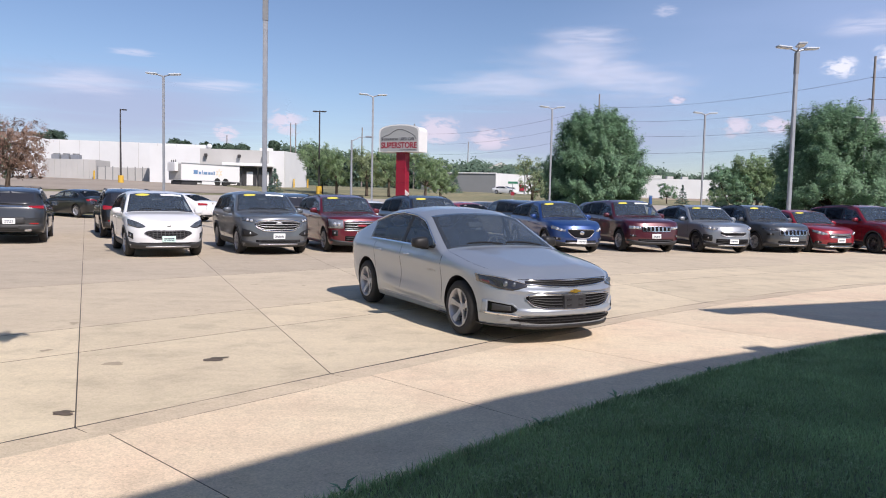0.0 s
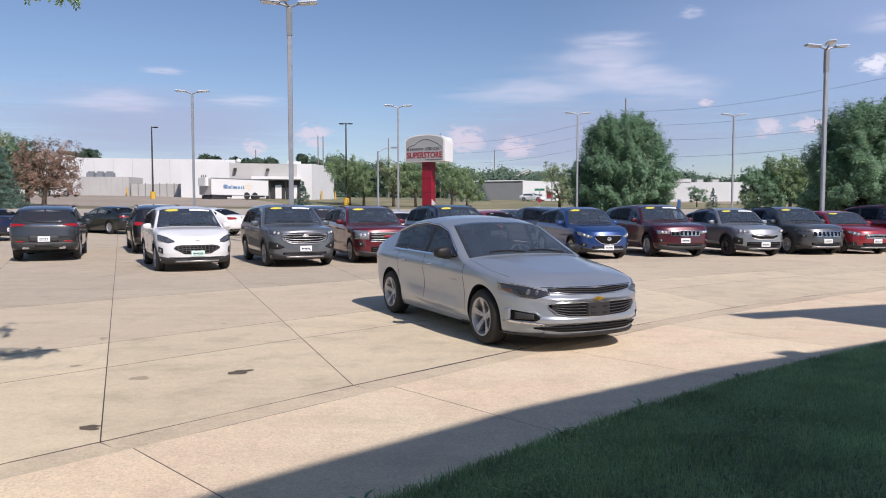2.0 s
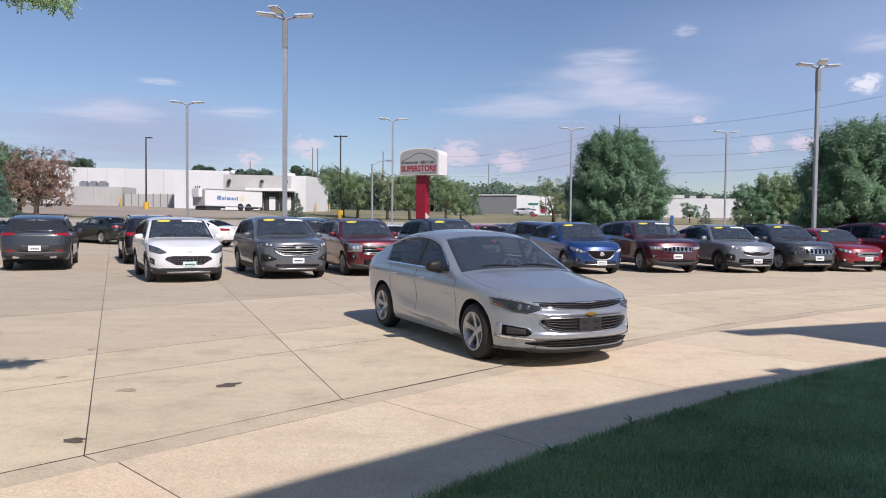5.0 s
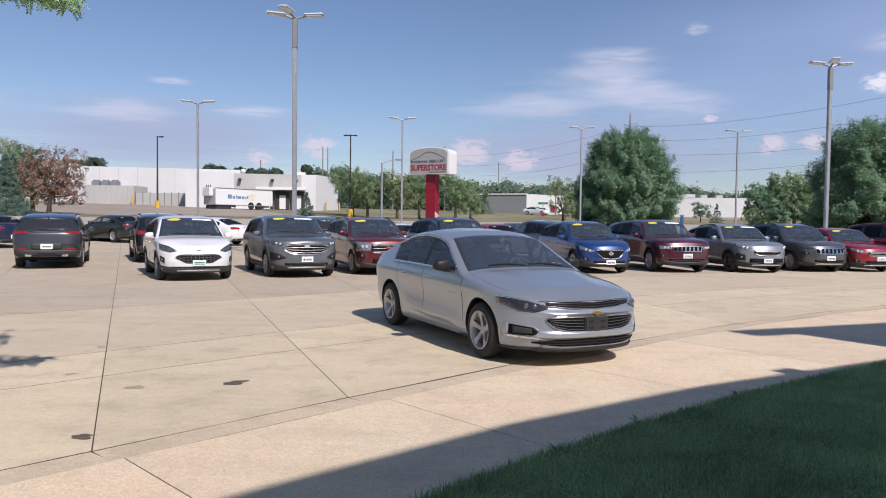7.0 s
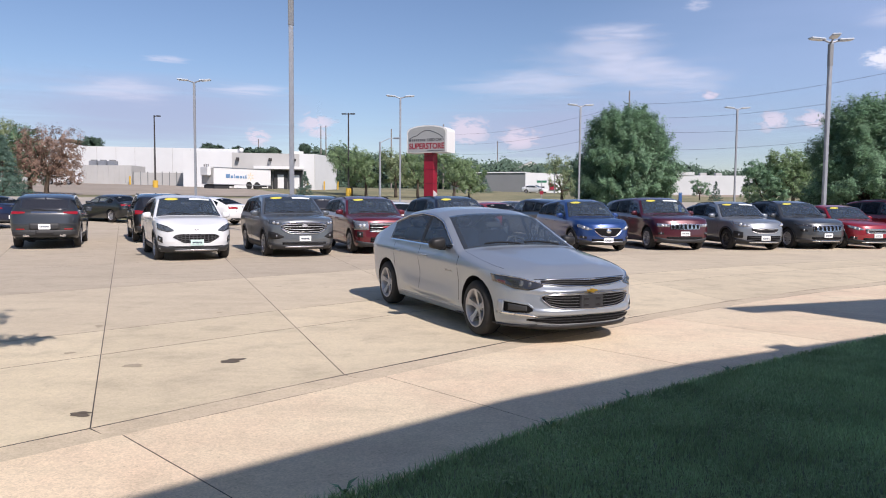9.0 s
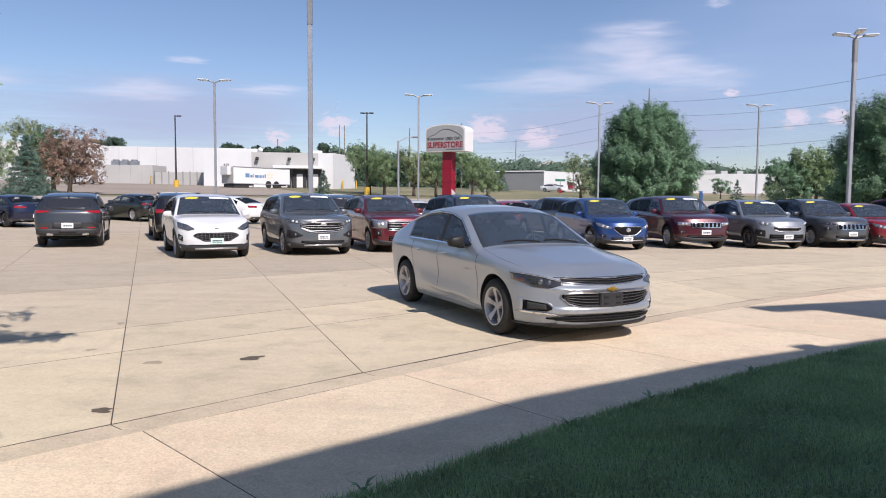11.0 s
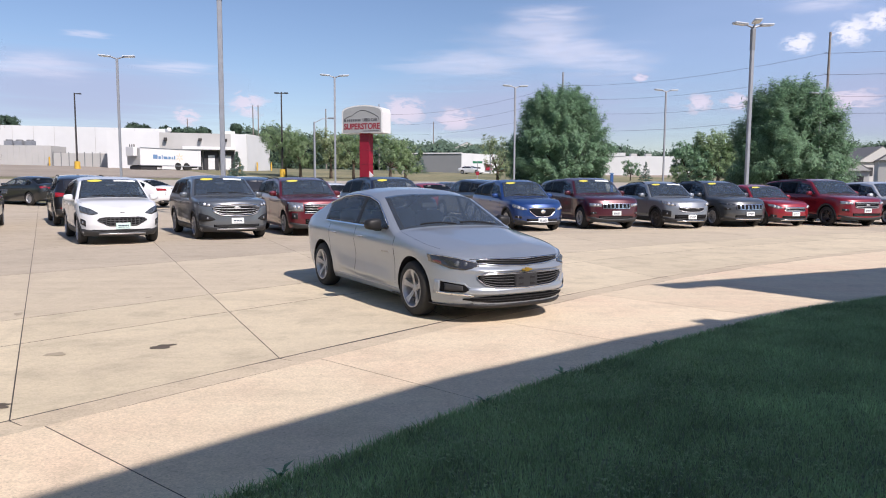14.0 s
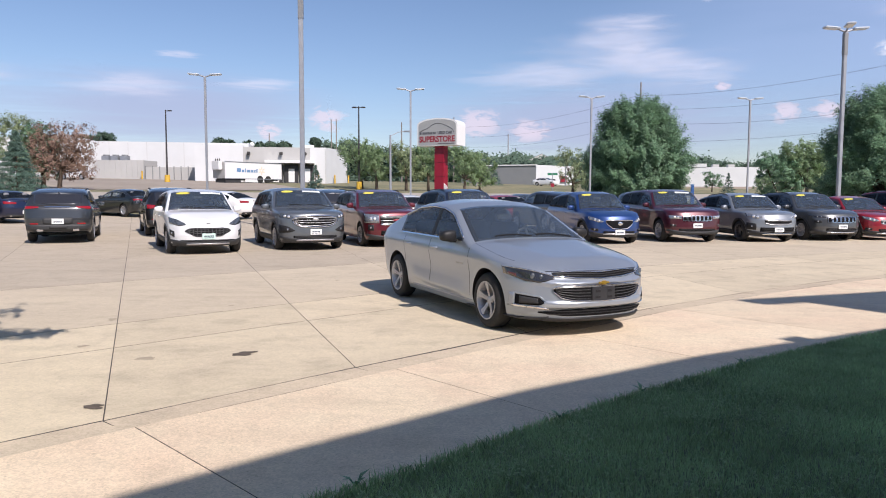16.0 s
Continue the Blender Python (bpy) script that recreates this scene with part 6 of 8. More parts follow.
def wall_run(name, pts, z0, z1, thick, material, parent):
    vs, fs = [], []
    for k, p in enumerate(pts):
        q = pts[min(k + 1, len(pts) - 1)] - pts[max(k - 1, 0)]
        n = Vector((q.y, -q.x)).normalized() * thick
        vs += [(p.x, p.y, z0), (p.x, p.y, z1), (p.x + n.x, p.y + n.y, z1), (p.x + n.x, p.y + n.y, z0)]
    for k in range(len(pts) - 1):
        o = 4 * k
        for a, b in ((0, 1), (1, 2), (2, 3), (3, 0)):
            fs.append((o + a, o + b, o + 4 + b, o + 4 + a))
    o = 4 * (len(pts) - 1)
    fs += [(3, 2, 1, 0), (o, o + 1, o + 2, o + 3)]
    return raw(name, vs, fs, material, parent)


wall_run("wall_showroom", roof_line, 0, 7.0, 0.35, M["white_wall"], show)
deck = [Vector((p.x + 0.2, p.y - 0.2)) for p in roof_line]
vs = [(p.x, p.y, z) for p in deck for z in (6.5, 6.7)] + [(p.x + 9, p.y - 16, z) for p in deck for z in (6.5, 6.7)]
n2 = 2 * len(deck)
fs = []
for k in range(len(deck) - 1):
    o = 2 * k
    fs += [(o, o + 2, n2 + o + 2, n2 + o), (o + 1, n2 + o + 1, n2 + o + 3, o + 3)]
raw("roof", vs, fs, M["grey_wall"], show)
S9 = Vector((0.58, -0.81)) * (8.95 / math.tan(SUN_EL))
t0, t1 = Vector((3.95, 11.84)) + S9, Vector((8.37, 13.71)) + S9
wall_run("tower", [t0, t1, t1 + (t1 - t0)], 6.6, 8.95, 0.12, M["tan_wall"], show)
wall_run("cornice", [t0 - (t1 - t0).normalized() * 0.74, t0 - (t1 - t0).normalized() * 0.01], 8.5, 8.95, 0.10, M["grey_wall"], show)
SV = Vector((0.58, -0.81)) * (7.165 / math.tan(SUN_EL))
wall_run("roof_vent", [Vector((2.75, 8.64)) + SV, Vector((3.03, 8.82)) + SV], 6.98, 7.165, 0.05, M["grey_wall"], show)


# ---- trees ----
def leaf_quads(centres, per, spread, size, seed, flat=0.5, facing=None, wild=0.38, stretch=0.0):
    """Small folded leaf faces scattered round the clump centres."""
    rng = np.random.default_rng(seed)
    c = np.repeat(np.asarray(centres), per, axis=0)
    n = len(c)
    p = c + rng.normal(0, 1, (n, 3)) * spread
    a = rng.normal(0, 1, (n, 3))
    if facing is not None:
        up = np.repeat(np.asarray(facing), per, axis=0) + rng.normal(0, wild, (n, 3))
        a = np.cross(a, up)
        p = p + np.repeat(np.asarray(facing), per, axis=0) * (rng.random((n, 1)) ** 0.8 - 0.35) * stretch
    a /= np.linalg.norm(a, axis=1, keepdims=True)
    b = np.cross(a, rng.normal(0, 1, (n, 3)) if facing is None else up)
    b /= np.linalg.norm(b, axis=1, keepdims=True)
    s = size * rng.uniform(0.6, 1.35, (n, 1))
    q = np.stack([p - a * s, p + b * s * flat, p + a * s, p - b * s * flat], axis=1).reshape(-1, 3)
    f = np.arange(4 * n).reshape(-1, 4)
    return q, f


def raw_np(name, q, f, material, parent):
    me = bpy.data.meshes.new(name)
    me.vertices.add(len(q))
    me.vertices.foreach_set("co", q.astype(np.float32).ravel())
    k = f.shape[1]
    me.loops.add(f.size)
    me.loops.foreach_set("vertex_index", f.ravel().astype(np.int32))
    me.polygons.add(len(f))
    me.polygons.foreach_set("loop_start", np.arange(0, f.size, k, dtype=np.int32))
    me.update(calc_edges=True)
    me.materials.append(material)
    ob = new(name, me)
    ob.parent = parent
    return ob


def tree(x, y, height, radius, clear, leaf, label, seed, n=420, per=22, size=0.16, lobes=9, trunk=None, lean=0.0, squash=1.0, bark=None, spread=0.30, egg=0):
    """A broadleaf: tapered trunk, limbs, and a crown of leaf clumps on several lobes."""
    rng = random.Random(seed)
    base = on_land(x, y, -0.05)
    t = thing("tree", Matrix.Translation(base), label, "tree", "trees round the lots")
    r0 = trunk or 0.03 * height
    bm = bmesh.new()
    fork = Vector((lean, 0, clear + (height - clear) * 0.12))
    tube(bm, (0, 0, 0), fork * 0.5 + Vector((rng.uniform(-0.05, 0.05), 0, 0)), r0 * 1.25, r0, 10)
    tube(bm, fork * 0.5, fork, r0, r0 * 0.85, 10)
    lob = []
    for k in range(lobes):
        a = 2 * math.pi * (k + rng.uniform(-0.3, 0.3)) / lobes * 1.618
        hgt = clear + (height - clear) * (0.13 + 0.70 * ((k * 0.618) % 1))
        rr = radius * (1 - 0.55 * max(0, (hgt - clear) / (height - clear) - 0.5)) * rng.uniform(0.42, 0.62)
        c = Vector((math.cos(a) * rr + lean, math.sin(a) * rr * squash, hgt))
        lob.append((c, radius * rng.uniform(0.36, 0.52)))
        mid = fork.lerp(c, 0.5) + Vector((0, 0, -0.06 * height * rng.random()))
        tube(bm, fork.lerp(c, 0.02), mid, r0 * 0.5, r0 * 0.3, 7)
        tube(bm, mid, c, r0 * 0.3, r0 * 0.1, 6)
    lob.append((Vector((lean, 0, height - radius * 0.42)), radius * 0.42))
    part("trunk", bm, bark or M["bark"], t)
    cs, ns = [], []
    while len(cs) < n:
        c, r = lob[rng.randrange(len(lob))]
        d = Vector((rng.gauss(0, 1), rng.gauss(0, 1), rng.gauss(0, 1))).normalized()
        p = c + Vector((d.x, d.y * squash, d.z * 0.85)) * r * (0.55 + 0.5 * rng.random() ** 0.6)
        if p.z > clear - 0.15:
            cs.append(tuple(p))
            ns.append((d.x, d.y, d.z + 0.55))
    if egg:
        # upswept tufts on an uneven crown that is widest below the middle, over a thin inner fill
        cs, ns = [], []
        prof = [(0, 0.66), (0.10, 0.86), (0.3, 0.97), (0.5, 0.92), (0.7, 0.82), (0.86, 0.64), (0.95, 0.42), (1.0, 0.15)]
        for k in range(egg):
            h, a = rng.random() ** 0.9, rng.uniform(0, 6.283)
            bump = 1 + 0.24 * noise.noise((math.cos(a) * 2.2, math.sin(a) * 2.2, h * 4 + seed)) + rng.uniform(-0.10, 0.10)
            rr = radius * lerp_table(prof, h) * bump * (0.85 if k % 3 else 0.55)
            p = Vector((math.cos(a) * rr + lean * h, math.sin(a) * rr, clear + (height - clear) * h * 0.93))
            d = Vector((math.cos(a) * (1.0 - 0.6 * h), math.sin(a) * (1.0 - 0.6 * h), 0.15 + 0.85 * h)).normalized()
            ln = radius * rng.uniform(0.20, 0.36) * (1.4 if k % 4 == 0 else 1.0)
            for j in range(n // egg):
                u = rng.random() ** 0.8
                w = (0.05 if k % 4 == 0 else 0.075) * radius * (1.2 - u)
                cs.append(tuple(p + d * ln * u + Vector((rng.gauss(0, w), rng.gauss(0, w), rng.gauss(0, w * 0.8)))))
                ns.append((d.x, d.y, d.z + 0.35))
    if n < 1000:
        per, size = int(per * 1.5), size * 0.68
    q, f = leaf_quads(cs, per, spread * radius / 14 + 0.06, size, seed, 0.5, ns, 0.38, 0.125 * radius)
    raw_np("crown", q, f, leaf, t)
    return t


def spruce(x, y, height, radius, label, seed, n=420):
    rng = random.Random(seed)
    base = on_land(x, y, -0.05)
    t = thing("spruce", Matrix.Translation(base), label, "tree", "trees round the lots")
    wv, wf = [], []
    rod(wv, wf, (0, 0, 0), (0, 0, height * 0.97), 0.03 * height * 0.6, 0.01, 8)
    cs, ns = [], []
    for k in range(n):
        h = rng.random() ** 1.45
        tier = (int(h * 12) + 0.5) / 12
        h = tier + (h - tier) * 0.25
        a = rng.uniform(0, 6.283)
        u = 0.3 + 0.7 * rng.random() ** 0.55
        rr = radius * (1 - h) ** 1.08 * u * (0.88 + 0.12 * math.sin(a * 5 + tier * 40))
        z = 0.05 * height + h * height * 0.94 - rr * 0.28
        cs.append((math.cos(a) * rr, math.sin(a) * rr, z))
        ns.append((math.cos(a) * (1.05 - h), math.sin(a) * (1.05 - h), 0.1))
        if k % 9 == 0:
            rod(wv, wf, (0, 0, z + rr * 0.25), (math.cos(a) * rr, math.sin(a) * rr, z), 0.025, 0.008, 4)
    raw("trunk", wv, wf, M["bark"], t)
    q, f = leaf_quads(cs, 34, 0.022 * radius + 0.025, 0.075, seed, 0.2, ns, 0.9, 0.26 * radius)
    raw_np("crown", q, f, M["needle"], t)


tree(14.6, 74.6, 9.3, 4.55, 0.3, M["leaf"], "full dark green maple with low branches behind the lot", 1, 8400, 22, 0.105, 20, egg=700)
tree(32.4, 62.2, 9.7, 4.4, 0.2, M["leaf"], "broad dark green maple beside a lamp post", 2, 8400, 22, 0.095, 20, egg=700)
tree(40.5, 95.4, 7.4, 4.0, 0.8, M["leaf_light"], "mid-green tree behind the big maple", 3, 380, 22, 0.24, 10)
tree(36.0, 94.0, 5.6, 3.0, 0.6, M["leaf"], "rounded green tree by the far white store", 4, 300, 22, 0.22)
tree(46.0, 97.0, 7.0, 4.6, 0.6, M["leaf"], "dark green tree in the far grove", 5, 320, 22, 0.24)
tree(26.2, 70.3, 3.0, 1.7, 0.3, M["leaf_light"], "small light green bush tree on the verge", 6, 120, 20, 0.12)
tree(34.5, 115, 3.2, 2.0, 0.7, M["leaf"], "small round tree before the white store", 7, 100, 18, 0.14)
spruce(36.0, 112.0, 3.0, 1.3, "small dark spruce before the white store", 8, 160)
tree(9.6, 87.0, 5.6, 2.6, 0.5, M["leaf_pale"], "scraggly pale green tree beside the maple", 9, 170, 16, 0.16)
tree(-15.2, 82.3, 5.9, 3.0, 1.3, M["leaf_light"], "light green honey locust by the store yard", 10, 300, 20, 0.15)
tree(-13.1, 80.0, 4.9, 2.2, 1.3, M["leaf_light"], "light green honey locust in the planted strip", 11, 190, 20, 0.15)
tree(-9.6, 78.8, 5.2, 2.5, 1.3, M["leaf_pale"], "yellow-green locust beside the sign", 12, 220, 20, 0.15)
tree(-7.2, 79.4, 5.0, 2.3, 1.3, M["leaf_light"], "light locust behind the sign post", 13, 200, 20, 0.15)
tree(-3.0, 75.2, 4.9, 2.3, 0.9, M["leaf_light"], "bushy green locust next to the sign", 14, 240, 20, 0.15)
tree(-1.5, 78.0, 4.3, 2.0, 0.9, M["leaf_light"], "bushy green tree behind the sign", 15, 180, 20, 0.15)
spruce(0.2, 123.0, 3.6, 1.9, "dark spruce before the grey store wall", 26, 300)
spruce(-18.8, 75.0, 2.6, 1.15, "small dark spruce before the loading docks", 16, 190)
spruce(-34.9, 50.6, 4.4, 2.1, "blue-green spruce at the edge of the lot", 17, 900)
tree(-35.4, 56.5, 5.4, 2.9, 1.0, M["leaf_brown"], "half dead tree with brown withered leaves", 18, 400, 20, 0.12, 12, lean=0.2)
tree(-37.6, 57.8, 5.6, 1.9, 0.9, M["leaf"], "dark tree behind the withered one", 19, 260, 20, 0.13)
tree(-39.4, 57.4, 6.2, 2.5, 0.9, M["leaf_pale"], "thin pale green tree behind the spruce", 20, 330, 18, 0.13)
tree(-39.4, 52.9, 4.3, 1.6, 0.9, M["leaf_light"], "slender young tree on the grass bank", 21, 170, 18, 0.11)
tree(-40.2, 41.9, 10.8, 4.1, 1.9, M["leaf_deep"], "tall leafy locust in front of the tan building", 22, 900, 30, 0.13, 15, trunk=0.24)
tree(-34.0, 30.6, 11.6, 5.0, 2.6, M["leaf_deep"], "tall locust with dark trunk on the grass island", 23, 560, 24, 0.12, 13, trunk=0.2)
M["pale_bark"] = mat("pale bark", (0.30, 0.22, 0.19), 0.9, var=0.2, scale=10)
tree(-48.0, 48.4, 6.0, 2.6, 1.6, M["leaf_light"], "pale barked tree against the tan wall", 24, 130, 16, 0.12, 7, trunk=0.13, bark=M["pale_bark"])

# ---- far woods: banks of foliage along the horizon ----
def woods(name, runs, seed, label, leaf, size=0.42):
    rng = random.Random(seed)
    cs = []
    for x0, y0, x1, y1, h, n in runs:
        for k in range(n):
            u = rng.random()
            x, y = x0 + (x1 - x0) * u, y0 + (y1 - y0) * u + rng.uniform(-6, 6)
            top = h * (0.62 + 0.38 * noise.noise((x * 0.09, y * 0.05, seed)) + 0.14 * noise.noise((x * 0.35, 2, seed)))
            cs.append((x, y, land(x, y) + top * (1 - rng.random() ** 1.7)))
    q, f = leaf_quads(cs, 60, 0.8, size, seed, 0.6, [(0.2, -0.7, 0.7)] * len(cs))
    ob = raw_np(name, q, f, leaf, None)
    tagged(ob, label, "trees", kind="stuff")


M["leaf_far"] = mat("far foliage", (0.062, 0.105, 0.070), 0.8, var=0.25, scale=0.12, island=0.3)
M["leaf_mid"] = mat("store wood foliage", (0.055, 0.095, 0.060), 0.8, var=0.25, scale=0.12, island=0.3)
woods("far_woods", [(-50, 205, -10, 219, 14.5, 500), (-12, 219, 30, 232, 11, 700), (20, 235, 130, 225, 11.5, 1500), (130, 220, 240, 160, 16, 800), (-20, 170, 20, 175, 8, 200)], 31, "hazy green woods along the horizon", M["leaf_far"])


def far_crown(x, y, wide, top, seed):
    """One round tree top that shows over the store roof."""
    rng = random.Random(seed)
    t = thing("tree", Matrix.Translation(on_land(x, y)), "dark round tree top behind the white store", "tree", "trees behind the store")
    h = top - land(x, y)
    part("trunk", tube(bmesh.new(), (0, 0, -0.1), (0, 0, h - wide * 0.5), 0.25, 0.12, 8), M["bark"], t)
    cs, ns = [], []
    for k in range(150):
        d = Vector((rng.gauss(0, 1), rng.gauss(0, 1), rng.gauss(0, 1))).normalized()
        r = 0.55 + 0.45 * rng.random() ** 0.5 + 0.22 * noise.noise(d * 2 + Vector((seed, 0, 0)))
        cs.append((d.x * wide * 0.5 * r, d.y * wide * 0.5 * r, h - wide * 0.42 + d.z * wide * 0.42 * r))
        ns.append((d.x, d.y, d.z + 0.4))
    q, f = leaf_quads(cs, 40, 0.05 * wide, 0.16, seed, 0.6, ns, 0.5, 0.05 * wide)
    raw_np("crown", q, f, M["leaf_mid"], t)


for k, (x, wide, top) in enumerate(((-87.6, 3.6, 13.9), (-84.2, 4.2, 14.6), (-59.0, 3.2, 13.3), (-56.2, 2.8, 12.8), (-52.3, 3.2, 12.6), (-50.0, 2.6, 12.4), (-47.0, 3.0, 12.3), (-44.4, 3.2, 12.5), (-37.8, 2.2, 13.4), (-96.0, 5.0, 13.6), (-101.0, 4.0, 13.2))):
    far_crown(x, 150.0 + (k % 3), wide, top, 60 + k)


# ---- the near locust whose branches hang in over the lot ----
def compound_leaf(tip, droop, length, rng, vs, fs):
    """A feathery leaf: two ranks of leaflets on a bent stalk."""
    d = Vector((rng.gauss(0, 1), rng.gauss(0, 1), -droop)).normalized()
    sidev = d.cross(Vector((rng.gauss(0, 0.4), rng.gauss(0, 0.4), 1))).normalized()
    n = 9
    for k in range(n):
        p = tip + d * length * (k + 0.5) / n + Vector((0, 0, -0.03 * (k / n) ** 2))
        ll = 0.047 * (1 - 0.5 * abs(k / n - 0.45)) * rng.uniform(0.85, 1.15)
        for sg in (-1, 1):
            ax = (sidev * sg + d * 0.45).normalized()
            w = d * 0.0105
            o = len(vs)
            vs += [p, p + ax * ll * 0.5 + w, p + ax * ll, p + ax * ll * 0.5 - w]
            fs.append((o, o + 1, o + 2, o + 3))


def near_locust():
    rng = random.Random(77)
    base = Vector((-8.48, 2.6, 0))
    t = thing("locust_tree", Matrix.Translation(base), "honey locust with feathery leaves hanging over the lot edge", "tree")
    wv, wf = [], []
    rod(wv, wf, (0, 0, -0.05), (0.1, 0.05, 2.4), 0.17, 0.13, 12)
    ends = [(3.34, 3.56, 2.98), (3.75, 3.45, 3.05), (3.5, 3.0, 3.6), (3.0, 3.9, 3.4), (2.6, 3.6, 3.7), (2.2, 2.2, 4.2), (4.6, 1.9, 4.4), (5.6, 0.6, 4.9), (1.0, 4.0, 4.6), (-2.0, 3.2, 4.2), (-3.2, 0.2, 4.6), (3.2, -1.6, 5.2), (0.3, -2.8, 5.0), (-1.8, -2.0, 5.6), (0.8, 1.0, 6.8), (2.0, 0.2, 6.4), (-0.6, 2.0, 6.2), (3.3, 1.2, 5.6), (2.8, 3.0, 5.2), (4.4, 0.0, 5.6), (-1.2, 4.6, 3.6), (0.6, 5.0, 3.5), (7.2, -1.6, 4.5), (6.3, -0.2, 4.3), (5.6, 0.8, 4.3), (5.2, 2.1, 4.3), (4.4, 3.4, 4.3), (5.6, -1.5, 4.7), (4.8, 0.2, 4.2), (3.6, 2.4, 4.6), (4.9, 0.55, 3.5), (5.15, 0.95, 3.4), (4.5, 0.6, 3.4), (4.2, 1.3, 3.6), (5.7, -0.3, 3.3), (6.35, -0.4, 3.3), (6.5, -0.8, 3.6)]
    vs, fs = [], []
    for k, e in enumerate(ends):
        e = Vector(e)
        start = Vector((0.1, 0.05, 2.2 + 0.06 * (k % 6)))
        mid = start.lerp(e, 0.5) + Vector((0, 0, 0.55))
        prev = start
        pts = []
        for j in range(1, 13):
            u = j / 12
            p = start * (1 - u) ** 2 + mid * 2 * u * (1 - u) + e * u * u
            rod(wv, wf, prev, p, 0.036 * (1 - u * 0.88), 0.036 * (1 - min(1, u + 0.08) * 0.88), 6)
            pts.append(p)
            prev = p
        for j in range(36 if 5 < k < 30 else 46 if k > 29 else 150):
            p = pts[min(11, 4 + int(8 * rng.random() ** 0.7))]
            reach = 0.34 if k < 6 else 0.55
            side = Vector((max(-reach, min(reach, rng.gauss(0, 0.3))), max(-reach, min(reach, rng.gauss(0, 0.3))), max(-0.35, min(0.35, rng.gauss(-0.02, 0.2)))))
            if p.z + side.z < 2.35:
                continue
            if j % 3 == 0:
                rod(wv, wf, p, p + side, 0.004, 0.002, 4)
            for _ in range(4):
                compound_leaf(p + side * rng.uniform(0.5, 1.05), rng.uniform(0.2, 1.1), rng.uniform(0.13, 0.20), rng, vs, fs)
    # a long bare bough with leaves hanging from its outer end
    start, e = Vector((0.1, 0.05, 2.3)), Vector((5.12, 3.1, 3.22))
    mid = start.lerp(e, 0.5) + Vector((0, 0, 0.75))
    prev = start
    for j in range(1, 15):
        u = j / 14
        p = start * (1 - u) ** 2 + mid * 2 * u * (1 - u) + e * u * u
        rod(wv, wf, prev, p, 0.045 * (1 - u * 0.9), 0.045 * (1 - min(1, u + 0.07) * 0.9), 6)
        prev = p
    for j in range(420):
        u = 0.74 + 0.26 * rng.random()
        p = start * (1 - u) ** 2 + mid * 2 * u * (1 - u) + e * u * u
        compound_leaf(p + Vector((rng.gauss(0, 0.06), rng.gauss(0, 0.12), rng.uniform(-0.06, 0.03))), 0.9, rng.uniform(0.11, 0.16), rng, vs, fs)
    # the drooping spray at the end of the lowest bough
    for j in range(70):
        u = rng.random()
        p = Vector((3.75, 3.45, 3.05)).lerp(Vector((3.9, 3.62, 2.5)), u) + Vector((rng.gauss(0, 0.07), rng.gauss(0, 0.07), 0))
        compound_leaf(p, 1.0, rng.uniform(0.12, 0.17), rng, vs, fs)
    raw("trunk", wv, wf, M["bark"], t, smooth=True)
    raw("crown", vs, fs, M["leaf_near"], t)


near_locust()


# ---- lamp posts ----
def lamp_post(x, y, height, label, turn=8, heads=2, sleeve=False, slim=False):
    base = on_land(x, y, -0.02)
    t = thing("street_lamp", Matrix.Translation(base) @ pose(0, 0, 0, 0, 0, turn), label, "street lamp", "lamp posts of the car lot")
    h = height - base.z
    part("footing", tube(bmesh.new(), (0, 0, 0), (0, 0, 0.7), 0.3, 0.3, 20), M["gutter"], t, "round concrete footing")
    b = bmesh.new()
    w = 0.085 if sleeve else 0.05 if slim else 0.07
    box(b, -w, -w, 0.7, w, w, h - 0.25, bevel=0.02)
    box(b, -0.15, -0.15, 0.69, 0.15, 0.15, 0.74, bevel=0.01)
    part("pole", b, M["galv"], t)
    if sleeve:
        part("sleeve", boxed(-0.10, -0.10, h - 1.35, 0.10, 0.10, h - 0.3, bevel=0.02), mat("weathered sleeve", (0.22, 0.225, 0.23), 0.5, 0.4), t, "darker mounting sleeve")
    for k in range(heads):
        a = (0, 180, 250)[k]
        m = pose(0, 0, h - 0.25, 0, 0, a)
        b = bmesh.new()
        tube(b, m @ Vector((0, 0, 0)), m @ Vector((0.42, 0, 0.14)), 0.05, 0.04, 8)
        arm = part("arm", b, M["galv"], t)
        b = bmesh.new()
        box(b, 0.34, -0.2, 0.08, 1.08, 0.2, 0.17, bevel=0.035, m=m @ pose(0, 0, 0, 0, -4, 0))
        hd = part("lamp_head", b, M["lamp_grey"], t)
        b = bmesh.new()
        box(b, 0.45, -0.16, 0.068, 1.02, 0.16, 0.082, m=m @ pose(0, 0, 0, 0, -4, 0))
        part("lens", b, M["lampglass"], hd)


for x, y, h, n, sl in ((-7.6, 27.75, 9.5, 3, True), (16.2, 35.8, 9.45, 3, True), (-18.75, 45.9, 9.25, 2, False), (-6.45, 54.9, 9.55, 2, False), (7.85, 60.0, 9.6, 2, False), (21.2, 62.0, 9.65, 2, False), (33.25, 59.1, 9.15, 2, False), (-31.9, 39.1, 8.75, 2, False)):
    lamp_post(x, y, h, "galvanised lamp post with %s flat heads" % ("three" if n == 3 else "two"), heads=n, sleeve=sl, slim=x < -30)


